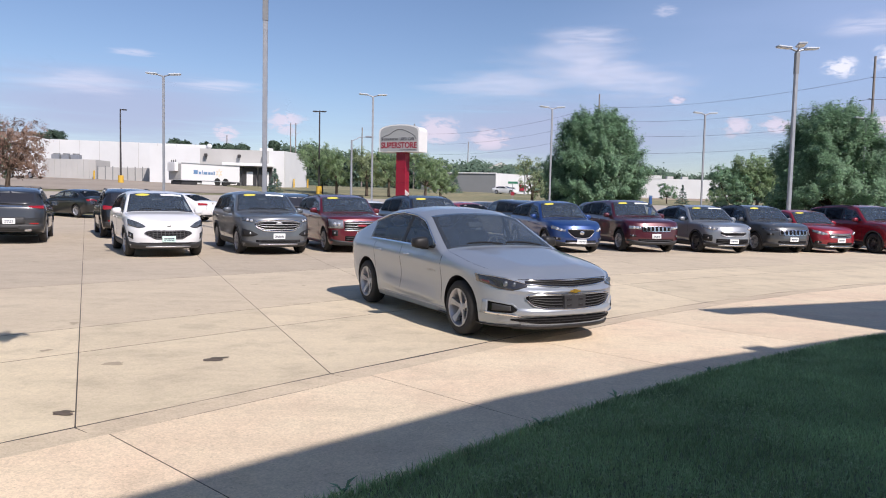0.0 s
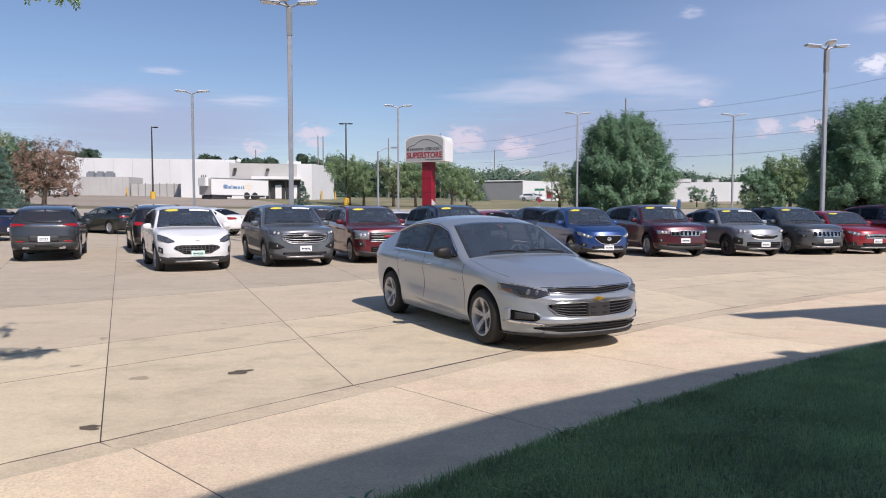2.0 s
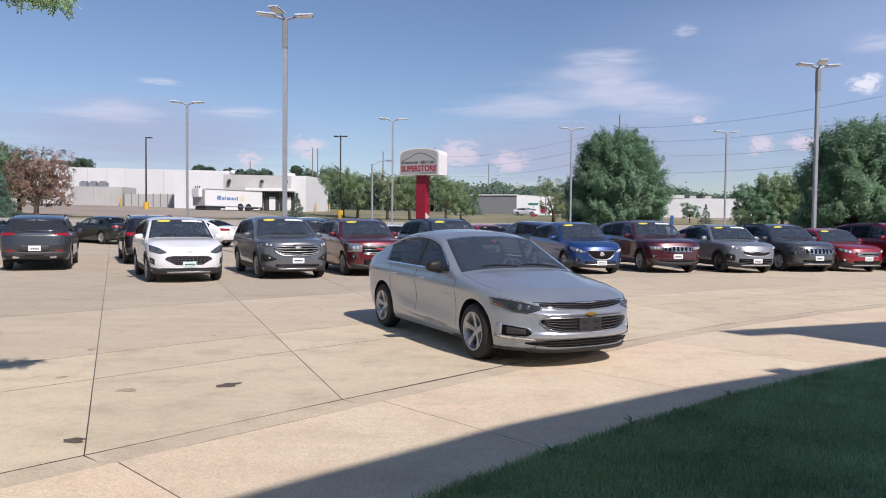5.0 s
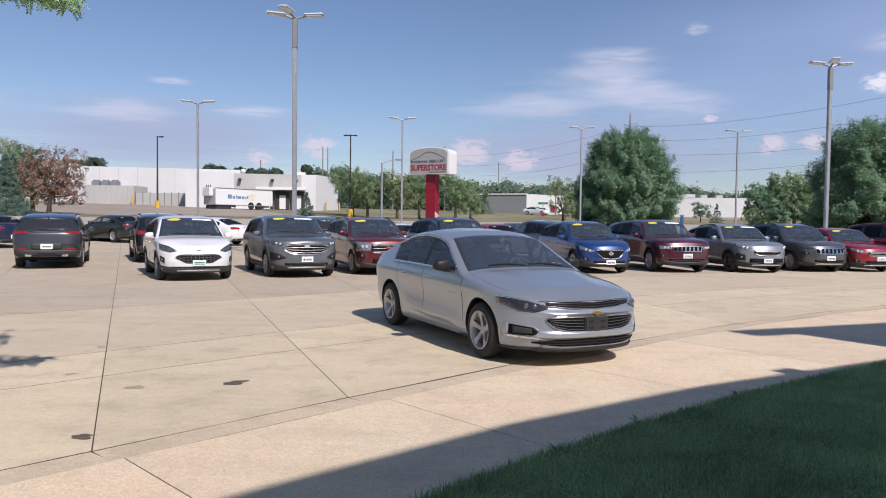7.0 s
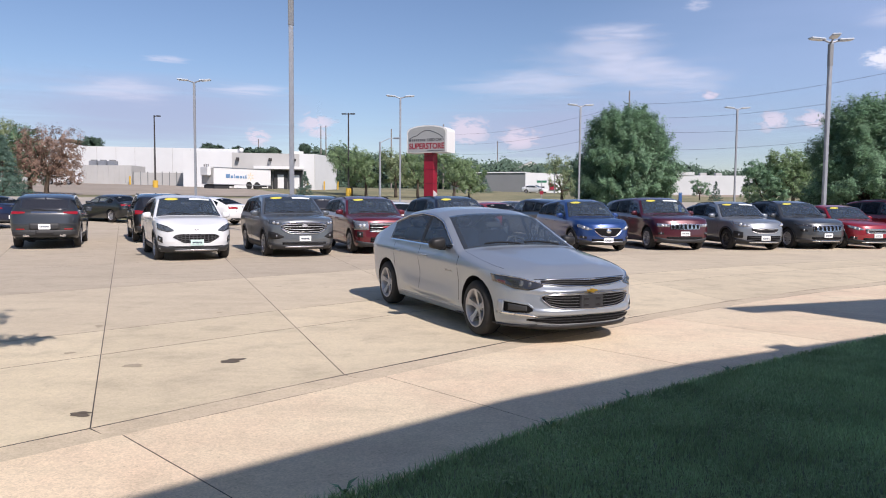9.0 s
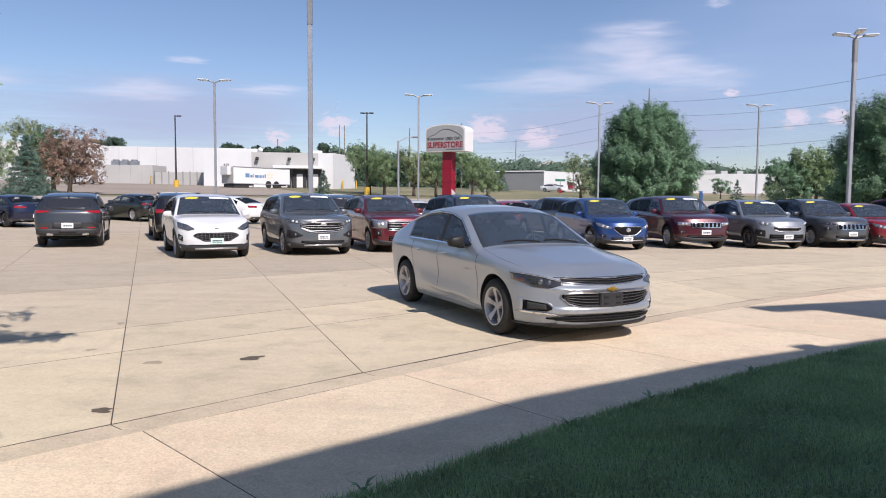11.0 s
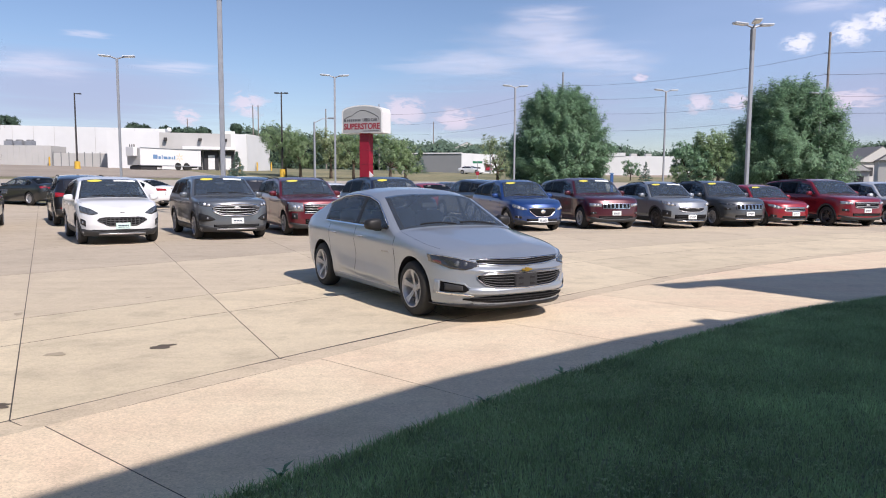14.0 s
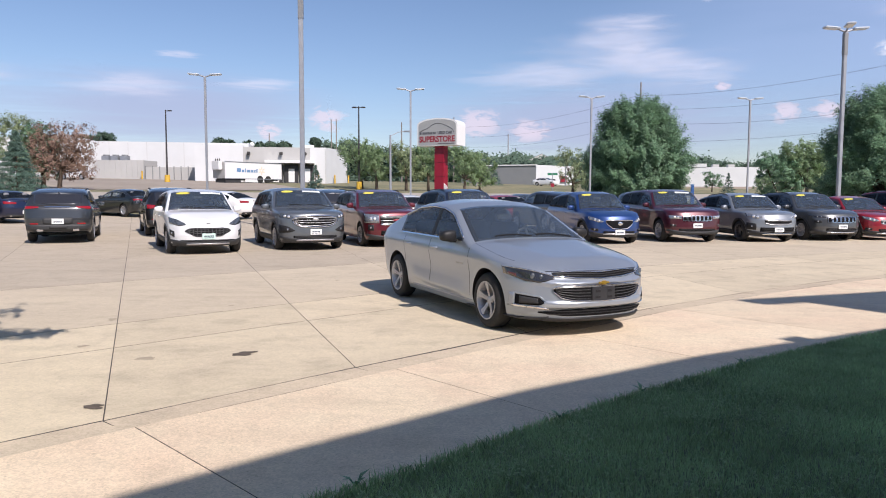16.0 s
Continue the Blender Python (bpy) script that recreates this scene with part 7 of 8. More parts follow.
def yard_lamp(x, y, top, label, arm=0.5, two=False, cup=True):
    base = on_land(x, y, -0.02)
    t = thing("street_lamp", Matrix.Translation(base), label, "street lamp", "lamp posts of the store yard")
    h = top - base.z
    if cup:
        part("footing", tube(bmesh.new(), (0, 0, 0), (0, 0, 0.85), 0.32, 0.30, 18), M["yellow"], t, "yellow painted footing")
    part("pole", tube(bmesh.new(), (0, 0, 0.6), (0, 0, h), 0.11, 0.07, 10), M["darksteel"], t)
    for sg in ((-1, 1) if two else (1,)):
        b = bmesh.new()
        tube(b, (0, 0, h - 0.12), (sg * arm, 0, h - 0.10), 0.05, 0.05, 6)
        box(b, sg * arm - 0.25, -0.17, h - 0.17, sg * arm + 0.25, 0.17, h - 0.04, bevel=0.03)
        part("lamp_head", b, M["darksteel"], t)


yard_lamp(-39.0, 83.7, 11.4, "dark lamp post on a yellow footing")
yard_lamp(-15.15, 80.4, 11.3, "dark twin lamp post on a yellow footing", 0.5, True)
yard_lamp(-58.7, 73.9, 12.7, "dark lamp post on the grass bank", 0.6, False, False)


def road_lamp(x, y, top, reach, label):
    base = on_land(x, y, -0.02)
    t = thing("street_lamp", Matrix.Translation(base), label, "street lamp", "road lamps")
    h = top - base.z
    part("pole", tube(bmesh.new(), (0, 0, 0), (0, 0, h), 0.12, 0.08, 10), M["galv"], t)
    b = bmesh.new()
    tube(b, (0, 0, h - 0.1), (reach * 0.55, 0.2, h + 0.28), 0.04, 0.035, 7)
    tube(b, (reach * 0.55, 0.2, h + 0.28), (reach, 0.3, h + 0.34), 0.035, 0.03, 7)
    part("arm", b, M["galv"], t)
    part("lamp_head", boxed(reach - 0.1, 0.18, h + 0.28, reach + 0.55, 0.42, h + 0.42, bevel=0.04), M["galv"], t)


road_lamp(-9.5, 65.6, 6.9, 1.3, "silver road lamp with curved arm")
road_lamp(-2.5, 111.5, 6.6, 1.8, "silver road lamp far down the street")
road_lamp(13.0, 128.0, 7.6, 1.8, "silver road lamp by the grey store")

# ---- dealer sign ----
def text_mesh(body, size, depth, bold=0.0):
    cu = bpy.data.curves.new("words", "FONT")
    cu.body, cu.size, cu.extrude, cu.align_x, cu.align_y = body, size, depth, "CENTER", "CENTER"
    cu.offset = bold
    ob = bpy.data.objects.new("words", cu)
    scene.collection.objects.link(ob)
    me = bpy.data.meshes.new_from_object(ob.evaluated_get(bpy.context.evaluated_depsgraph_get()))
    bpy.data.objects.remove(ob)
    return me


def lettering(name, body, size, width, m, material, parent):
    me = text_mesh(body, size, 0.01, size * 0.025)
    w = max(v.co.x for v in me.vertices) - min(v.co.x for v in me.vertices)
    me.transform(Matrix.Diagonal((width / w, 1, 1, 1)))
    me.materials.clear()
    me.materials.append(material)
    ob = new(name, me)
    ob.parent = parent
    ob.matrix_local = m
    return ob


def pylon():
    base = on_land(-4.32, 58.0)
    t = thing("pylon_sign", Matrix.Translation(base) @ pose(0, 0, 0, 0, 0, -25), "arched white dealer sign on a red clad post", "sign")
    z0, z1, zt = 5.38 - base.z, 7.0 - base.z, 7.55 - base.z
    w, d = 1.82, 0.70
    prof = [(-w, z0), (w, z0), (w, z1)] + [(w * math.cos(a), z1 + (zt - z1) * math.sin(a) ** 0.8) for a in [math.pi * k / 16 for k in range(1, 16)]] + [(-w, z1)]

    def prism(scale, y0, y1, cx=0.0):
        bm = bmesh.new()
        zc = (z0 + z1) / 2
        a = [bm.verts.new((x * scale, y0, zc + (z - zc) * scale)) for x, z in prof]
        b = [bm.verts.new((x * scale, y1, zc + (z - zc) * scale)) for x, z in prof]
        bm.faces.new(a), bm.faces.new(list(reversed(b)))
        for k in range(len(a)):
            bm.faces.new((a[k], b[k], b[(k + 1) % len(a)], a[(k + 1) % len(a)]))
        return bm
    part("sign_box", prism(1.0, -d, d), M["white"], t, "white sign box")
    face = part("sign_face", prism(0.93, -d - 0.015, -d + 0.02), M["sign_face"], t, "pale grey face")
    lettering("lettering", "SUPERSTORE", 0.64, 3.2, pose(0, -d - 0.02, z0 + 0.50, 90, 0, 0), M["sign_red"], t)
    lettering("lettering", "USED CAR", 0.32, 1.3, pose(0.72, -d - 0.02, z0 + 1.0, 90, 0, 0), M["sign_dark"], t)
    b = bmesh.new()
    x = -1.58
    for wd in (0.26, 0.17, 0.18, 0.18, 0.20, 0.21, 0.16, 0.17):
        box(b, x, -d - 0.03, z0 + 0.91, x + wd * 0.62, -d - 0.012, z0 + 1.09)
        x += wd
    part("name_bars", b, M["sign_dark"], t)
    b = boxed(0.1, -d - 0.03, z0 + 0.13, 1.55, -d - 0.012, z0 + 0.18)
    part("small_print_bar", b, M["sign_dark"], t)
    # outline of a car over the words
    b = bmesh.new()
    pts = [(-1.45, 1.10), (-1.1, 1.28), (-0.8, 1.36), (-0.45, 1.62), (-0.1, 1.76), (0.3, 1.74), (0.7, 1.58), (1.05, 1.40), (1.3, 1.22), (1.4, 0.98)]
    for p, q in zip(pts, pts[1:]):
        tube(b, (p[0] * 1.1, -d - 0.02, z0 + p[1]), (q[0] * 1.1, -d - 0.02, z0 + q[1]), 0.022, 0.022, 5)
    part("car_outline", b, M["sign_dark"], t, "dark outline of a car")
    pw = 0.42
    zz = -0.1
    while zz < z0 - 0.01:
        zn = min(z0 + 0.02, zz + 1.12)
        part("post_panel", boxed(-pw, -0.36, zz, pw, 0.36, zn - 0.015, bevel=0.012), M["red_sign"], t)
        zz = zn
    part("post_core", boxed(-pw + 0.03, -0.33, -0.1, pw - 0.03, 0.33, z0, bevel=0.0), M["dark_gap"], t)
    bm = bmesh.new()
    a = [bm.verts.new(p) for p in ((pw, -0.3, 0.95), (pw + 0.36, -0.3, 1.25), (pw, -0.3, 1.6))]
    b2 = [bm.verts.new((v.co.x, -0.24, v.co.z)) for v in a]
    bm.faces.new(a), bm.faces.new(list(reversed(b2)))
    for k in range(3):
        bm.faces.new((a[k], b2[k], b2[(k + 1) % 3], a[(k + 1) % 3]))
    part("arrow_panel", bm, M["white"], t, "small white arrow panel")


pylon()


# ---- the big store ----
def prism_wall(name, a, b, z0, z1, depth, material, parent, label=""):
    """A block from plan point a to b, its face towards the lot, depth metres deep."""
    a, b = Vector(a), Vector(b)
    d = b - a
    n = Vector((-d.y, d.x)).normalized() * depth
    ps = [a, b, b + n, a + n]
    vs = [(p.x, p.y, z) for z in (z0, z1) for p in ps]
    fs = [(0, 1, 5, 4), (1, 2, 6, 5), (2, 3, 7, 6), (3, 0, 4, 7), (4, 5, 6, 7)]
    return raw(name, vs, fs, material, parent, label)


def along(a, b, u, off=0.0):
    a, b = Vector(a), Vector(b)
    d = (b - a).normalized()
    return a + d * u + Vector((d.y, -d.x)) * off


store = thing("superstore", Matrix(), "long white block store with grey loading dock wing", "building")
A0, A1 = (-110.0, 94.5), (-38.8, 112.2)
prism_wall("wall", A0, A1, 1.5, 9.45, 50, M["white_wall"], store)
prism_wall("parapet", (-110.0, 94.45), along(A0, A1, 49.0), 9.45, 9.85, 30, M["white_wall"], store)
B0, B1 = (-41.0, 96.6), (-23.8, 101.0)
prism_wall("wall", B0, B1, 1.0, 8.0, 22, M["grey_wall"], store, "pale grey dock wing")
prism_wall("wall", (-23.78, 101.0), (-22.4, 109.5), 1.0, 8.05, 0.3, M["white_wall"], store, "white end wall")
prism_wall("wall", along(B0, B1, -0.05, 0.02), along(B0, B1, 6.4, 0.02), 1.0, 8.15, 14, M["white_wall"], store, "white corner block")
prism_wall("wall", along(B0, B1, 15.6, 0.03), along(B0, B1, 17.7, 0.03), 1.0, 8.03, 3, M["white_wall"], store, "white corner pier")
prism_wall("canopy", along(B0, B1, 9.4, 1.6), along(B0, B1, 16.2, 1.6), 5.75, 6.15, 1.6, M["white"], store, "white dock canopy")
for k in range(3):
    u = 9.9 + 2.15 * k
    prism_wall("dock_frame", along(B0, B1, u, 0.5), along(B0, B1, u + 1.9, 0.5), 1.6, 5.6, 0.48, M["dark_gap"], store, "dark dock shelter")
    prism_wall("dock_door", along(B0, B1, u + 0.55, 0.53), along(B0, B1, u + 1.4, 0.53), 3.1, 5.0, 0.03, M["white"], store, "white dock door")
    prism_wall("dock_bumper", along(B0, B1, u + 0.5, 0.6), along(B0, B1, u + 1.45, 0.6), 2.6, 3.0, 0.1, M["grey_wall"], store)
for u in (7.2, 11.6, 14.9):
    p = along(B0, B1, u, 0.4)
    b = bmesh.new()
    box(b, -0.22, -0.3, 6.9, 0.22, 0.3, 7.3, bevel=0.04, m=pose(p.x, p.y, 0, 0, 0, 20))
    part("wall_lamp", b, M["darksteel"], store)
p = along(B0, B1, 6.2)
b = bmesh.new()
bmesh.ops.create_uvsphere(b, u_segments=14, v_segments=8, radius=0.36, matrix=Matrix.Translation((p.x + 0.5, p.y + 3, 8.5)))
tube(b, (p.x + 0.5, p.y + 3, 7.6), (p.x + 0.5, p.y + 3, 8.4), 0.08, 0.08, 6)
part("roof_dome", b, M["white"], store, "small white dome on the roof", True)
prism_wall("roof_unit", along(B0, B1, 14.3, -3), along(B0, B1, 16.2, -3), 8.0, 8.55, 2, M["white"], store)
for k in range(26):
    u = 3 + k * 2.75
    prism_wall("pilaster_joint", along(A0, A1, u, 0.015), along(A0, A1, u + 0.05, 0.015), 1.6, 9.4, 0.03, M["grey_wall"], store)

for u0, u1, h in ((0.0, 7.1, 2.55),):
    scr = thing("screen_wall", Matrix(), "grey metal screen round the cooling plant", "fence")
    C0, C1 = (-57.6, 100.2), (-50.5, 100.75)
    for k in range(9):
        prism_wall("panel", along(C0, C1, 0.79 * k), along(C0, C1, 0.79 * k + 0.77), 3.3, 6.25, 0.08, M["grey_wall"], scr)
    prism_wall("panel", (-50.45, 100.8), (-50.4, 105.0), 3.3, 6.25, 0.08, M["grey_wall"], scr)
    for k in range(3):
        cu = thing("cooling_unit", Matrix(), "grey rooftop cooling unit over the screen", "machine", "cooling units")
        q = along(C0, C1, 1.0 + 1.35 * k, -2.0)
        part("casing", boxed(q.x - 0.55, q.y - 0.5, 5.0, q.x + 0.55, q.y + 0.5, 6.95, bevel=0.04), M["galv"], cu)
        part("fan_ring", tube(bmesh.new(), (q.x, q.y, 6.94), (q.x, q.y, 7.12), 0.45, 0.45, 18), M["mid_wall"], cu)
fence = thing("fence", Matrix(), "grey slatted yard fence along the store wall", "fence")
F0, F1 = (-50.2, 100.85), (-42.0, 101.4)
for k in range(8):
    prism_wall("panel", along(F0, F1, 1.03 * k + 0.06), along(F0, F1, 1.03 * k + 0.98), 3.35, 5.25, 0.05, M["grey_wall"], fence)
    prism_wall("post", along(F0, F1, 1.03 * k - 0.05, 0.02), along(F0, F1, 1.03 * k + 0.04, 0.02), 3.2, 5.4, 0.09, M["mid_wall"], fence)


def bollard(x, y, h=1.1):
    t = thing("bollard", Matrix.Translation(on_land(x, y)), "yellow steel bollard in the store yard", "bollard", "yellow bollards")
    part("post", tube(bmesh.new(), (0, 0, -0.05), (0, 0, h), 0.11, 0.11, 12), M["yellow"], t)
    b = bmesh.new()
    bmesh.ops.create_uvsphere(b, u_segments=12, v_segments=6, radius=0.11, matrix=Matrix.Translation((0, 0, h)))
    part("cap", b, M["yellow"], t, "", True)


for x, y in ((-50.3, 100.0), (-24.6, 100.0), (-21.9, 108.0), (-23.0, 103.5), (-31.2, 97.6)):
    bollard(x, y)


def trailer():
    p0, p1 = Vector((-33.1, 86.9)), Vector((-28.2, 94.4))
    ax = (p1 - p0).normalized()
    L = (p1 - p0).length
    ang = math.degrees(math.atan2(ax.y, ax.x))
    zg = land(-33.1, 86.9)
    t = thing("semi_trailer", Matrix.Translation((p0.x, p0.y, zg)) @ pose(0, 0, 0, 0, 0, ang), "white box semi-trailer with blue lettering parked at the dock", "trailer")
    part("box_body", boxed(0, 0, 0.55, L, 2.5, 2.55 + 0.05, bevel=0.03), M["white"], t)
    part("front_panel", boxed(-0.03, 0.06, 0.62, 0.0, 2.44, 2.52), M["grey_wall"], t, "grey front panel")
    for z in (0.5, 2.58):
        part("rail", boxed(-0.04, -0.04, z, L + 0.02, 0.03, z + 0.09), M["satin"], t)
    part("cooling_unit", boxed(-0.55, 0.5, 1.6, -0.02, 2.0, 2.7, bevel=0.06), M["white"], t)
    for k in range(3):
        part("stack", tube(bmesh.new(), (-0.3, 0.7 + 0.4 * k, 2.6), (-0.3, 0.7 + 0.4 * k, 3.0), 0.06, 0.06, 8), M["darksteel"], t)
    part("side_skirt", boxed(3.0, -0.02, 0.1, 6.0, 0.02, 0.52, bevel=0.01), M["white"], t)
    part("chassis", boxed(0.2, 0.5, 0.35, L - 0.2, 2.0, 0.55), M["dark_gap"], t)
    part("nose_support", boxed(0.1, 0.1, -0.05, 2.4, 2.2, 0.5, bevel=0.05), M["dark_gap"], t)
    for x in (L - 3.6, L - 2.3):
        for y in (0.12, 2.1):
            b = lathe(bmesh.new(), [(0.0005, -0.15), (0.3, -0.15), (0.48, -0.14), (0.5, -0.08), (0.5, 0.08), (0.48, 0.14), (0.3, 0.15), (0.0005, 0.15)], 24, pose(x, y, 0.48, -90, 0, 0))
            part("tyre", b, M["tyre"], t)
    # the name as plain blue bars, and the star-shaped mark in orange
    x = 1.75
    for wd, hh in ((0.62, 0.5), (0.36, 0.32), (0.13, 0.5), (0.58, 0.32), (0.36, 0.32), (0.22, 0.32), (0.2, 0.44)):
        part("name_bar", boxed(x, -0.03, 1.36, x + wd, -0.005, 1.36 + hh, bevel=0.01), M["blue_ink"], t)
        x += wd + 0.12
    x += 0.55
    for k in range(6):
        b = bmesh.new()
        box(b, 0.16, -0.03, -0.06, 0.5, -0.005, 0.06, m=pose(x, 0, 1.62, 0, 60 * k + 30, 0))
        part("mark_ray", b, mat("pale orange mark", (0.74, 0.60, 0.40), 0.5), t)


trailer()

# ---- tan building beyond the left end of the lot ----
tan = thing("tan_building", Matrix(), "low tan block building with dark roof fascia", "building")
T0, T1 = (-66.0, 33.0), (-53.1, 59.9)
prism_wall("wall", T0, T1, 1.0, 5.15, 16, M["tan_wall"], tan)
prism_wall("fascia", along(T0, T1, 0, 0.5), along(T0, T1, 30.2, 0.5), 5.15, 7.3, 17, M["dark_band"], tan, "dark roof fascia")
for k in range(10):
    u = 2.2 + 3.2 * k
    prism_wall("pier", along(T0, T1, u, 0.18), along(T0, T1, u + 0.35, 0.18), 1.2, 5.13, 0.18, M["tan_wall"], tan)
for u in (22.3, 26.6):
    prism_wall("door", along(T0, T1, u, 0.05), along(T0, T1, u + 1.5, 0.05), 2.5, 4.4, 0.1, M["dark_gap"], tan, "dark steel door")
prism_wall("plinth", along(T0, T1, 5, 2.2), along(T0, T1, 31, 2.2), 1.0, 2.55, 2.15, M["grey_wall"], tan, "concrete loading plinth")
rail = thing("railing", Matrix(), "dark steel handrail along the plinth and its steps", "railing")
for k in range(15):
    p = along(T0, T1, 6 + 1.75 * k, 2.1)
    part("post", tube(bmesh.new(), (p.x, p.y, 2.55), (p.x, p.y, 3.55), 0.03, 0.03, 6), M["darksteel"], rail)
for z in (3.05, 3.53):
    p, q = along(T0, T1, 6, 2.1), along(T0, T1, 30.5, 2.1)
    part("rail", tube(bmesh.new(), (p.x, p.y, z), (q.x, q.y, z), 0.03, 0.03, 6), M["darksteel"], rail)
for off in (2.3, 3.3):
    p, q = along(T0, T1, 29.6, off), along(T0, T1, 33.0, off)
    for z in (0.5, 0.95):
        part("stair_rail", tube(bmesh.new(), (p.x, p.y, 2.55 + z), (q.x, q.y, 1.75 + z), 0.045, 0.045, 6), M["darksteel"], rail)
steps = thing("steps", Matrix(), "concrete steps down from the plinth", "steps")
for k in range(5):
    prism_wall("tread", along(T0, T1, 31.0 + 0.35 * k, 3.4), along(T0, T1, 31.35 + 0.35 * k, 3.4), 1.0, 2.4 - 0.17 * k, 1.2, M["grey_wall"], steps)

# kerbed island at the end of the back row
def island():
    bm = bmesh.new()
    pts = [(-27.3, 24.0), (-28.2, 26.6), (-29.9, 28.6), (-33, 31.4), (-38, 36), (-46, 30), (-40, 18), (-30, 14)]
    a = [bm.verts.new((x, y, land(x, y) + 0.16)) for x, y in pts]
    b = [bm.verts.new((x * 1.0, y, land(x, y) - 0.1)) for x, y in pts]
    bm.faces.new(a)
    for k in range(len(a)):
        bm.faces.new((a[k], b[k], b[(k + 1) % len(a)], a[(k + 1) % len(a)]))
    ob = part("kerb_island", bm, M["concrete"])
    tagged(ob, "raised concrete kerb island at the lot corner", "kerb", kind="structure")
    bm = bmesh.new()
    pts = [(-30.8, 27.6), (-33.8, 30.9), (-38.2, 35.4), (-45.6, 30), (-40, 18.6), (-32.0, 19.5)]
    a = [bm.verts.new((x, y, land(x, y) + 0.20)) for x, y in pts]
    bm.faces.new(a)
    tagged(part("island_grass", bm, M["verge"]), "mown grass on the kerb island", "grass", kind="structure")


island()

# ---- stores and houses in the distance ----
gs = thing("grey_store", Matrix(), "low grey clad store with white front", "building")
prism_wall("wall", (-6.0, 142.5), (8.4, 137.5), 1.0, 7.0, 20, M["mid_wall"], gs)
prism_wall("front", (8.45, 137.45), (16.5, 144.5), 1.0, 7.1, 12, M["white_wall"], gs, "white shop front")
prism_wall("skirting", along((-6.0, 142.5), (8.4, 137.5), 0, 0.05), along((-6.0, 142.5), (8.4, 137.5), 15.2, 0.05), 1.0, 4.4, 0.2, M["mid_wall"], gs)
for u in (1.0, 3.4):
    prism_wall("window", along((8.45, 137.45), (16.5, 144.5), u, 0.06), along((8.45, 137.45), (16.5, 144.5), u + 1.8, 0.06), 2.4, 4.5, 0.1, M["dark_gap"], gs)
prism_wall("red_sign", along((8.45, 137.45), (16.5, 144.5), 6.6, 0.3), along((8.45, 137.45), (16.5, 144.5), 8.2, 0.3), 3.9, 5.1, 0.2, M["sign_red"], gs, "red shop sign")
prism_wall("coping", along((-6.0, 142.5), (8.4, 137.5), 0, 0.2), along((-6.0, 142.5), (8.4, 137.5), 15.3, 0.2), 7.0, 7.2, 1, M["white"], gs)
ws = thing("white_store", Matrix(), "white flat-roofed store beyond the trees", "building")
prism_wall("wall", (34, 150.5), (58.0, 149.6), 1.0, 7.2, 25, M["white_wall"], ws)
prism_wall("parapet", (34, 150.4), (44.0, 150.0), 7.2, 7.9, 15, M["white_wall"], ws)
prism_wall("stone_base", (34, 150.3), (58.0, 149.4), 1.0, 3.2, 0.15, M["tan_wall"], ws)
for k in range(4):
    prism_wall("roof_unit", (40 + 3.2 * k, 154), (41.3 + 3.2 * k, 154), 7.2, 7.9, 1.2, M["grey_wall"], ws)


def house(x, y, w, d, z1, zr, turn, wall_m, label):
    base = on_land(x, y, -0.2)
    t = thing("house", Matrix.Translation(base) @ pose(0, 0, 0, 0, 0, turn), label, "house", "houses beyond the lot")
    h, r = z1 - base.z, zr - base.z
    bm = boxed(-w / 2, 0, 0, w / 2, d, h)
    part("wall", bm, wall_m, t)
    bm = bmesh.new()
    o = 0.4
    vs = [(-w / 2 - o, -o, h), (w / 2 + o, -o, h), (w / 2 + o, d + o, h), (-w / 2 - o, d + o, h), (0, -o, r), (0, d + o, r)]
    v = [bm.verts.new(p) for p in vs]
    for f in ((0, 4, 5, 3), (1, 2, 5, 4), (0, 1, 4), (2, 3, 5), (0, 3, 2, 1)):
        bm.faces.new([v[i] for i in f])
    part("roof", bm, M["roof"], t)
    gb = bmesh.new()
    v = [gb.verts.new(p) for p in ((-w / 2, -0.43, h + 0.05), (w / 2, -0.43, h + 0.05), (0, -0.43, r - 0.15))]
    gb.faces.new(v)
    part("gable", gb, wall_m, t)
    for k in (-0.22, 0.22):
        part("window", boxed(w * k - 0.6, -0.05, h * 0.45, w * k + 0.6, 0.02, h * 0.8), M["dark_gap"], t)


M["roof"] = mat("grey shingle", (0.155, 0.155, 0.16), 0.9, var=0.15, scale=3)
M["siding"] = mat("pale siding", (0.50, 0.49, 0.46), 0.8, var=0.04)
house(61.2, 99.2, 4.6, 8, 3.4, 5.2, -25, M["siding"], "small pale garage with grey shingle roof")
house(74.8, 106.0, 8.5, 10, 5.2, 8.4, -30, M["siding"], "pale grey house with steep gable roof")
house(86, 130, 9, 10, 5.6, 8.6, 0, M["siding"], "far pale house behind the trees")
house(15, 215, 12, 12, 10.5, 13.6, 0, M["siding"], "far house among the woods")
house(52, 205, 14, 12, 9.5, 12.6, 0, M["siding"], "far house roof above the white store")


# ---- power line ----
def power_pole(x, y, top, label, cross=True):
    base = on_land(x, y, -0.1)
    t = thing("power_pole", Matrix.Translation(base), label, "utility pole", "utility poles")
    h = top - base.z
    part("pole", tube(bmesh.new(), (0, 0, 0), (0, 0, h), 0.17, 0.11, 10), M["wood"], t)
    if cross:
        for z in (h - 2.2, h - 4.4, h - 6.6):
            b = bmesh.new()
            tube(b, (0, 0, z), (-0.5, -0.1, z + 0.1), 0.04, 0.03, 5)
            part("bracket", b, M["darksteel"], t)


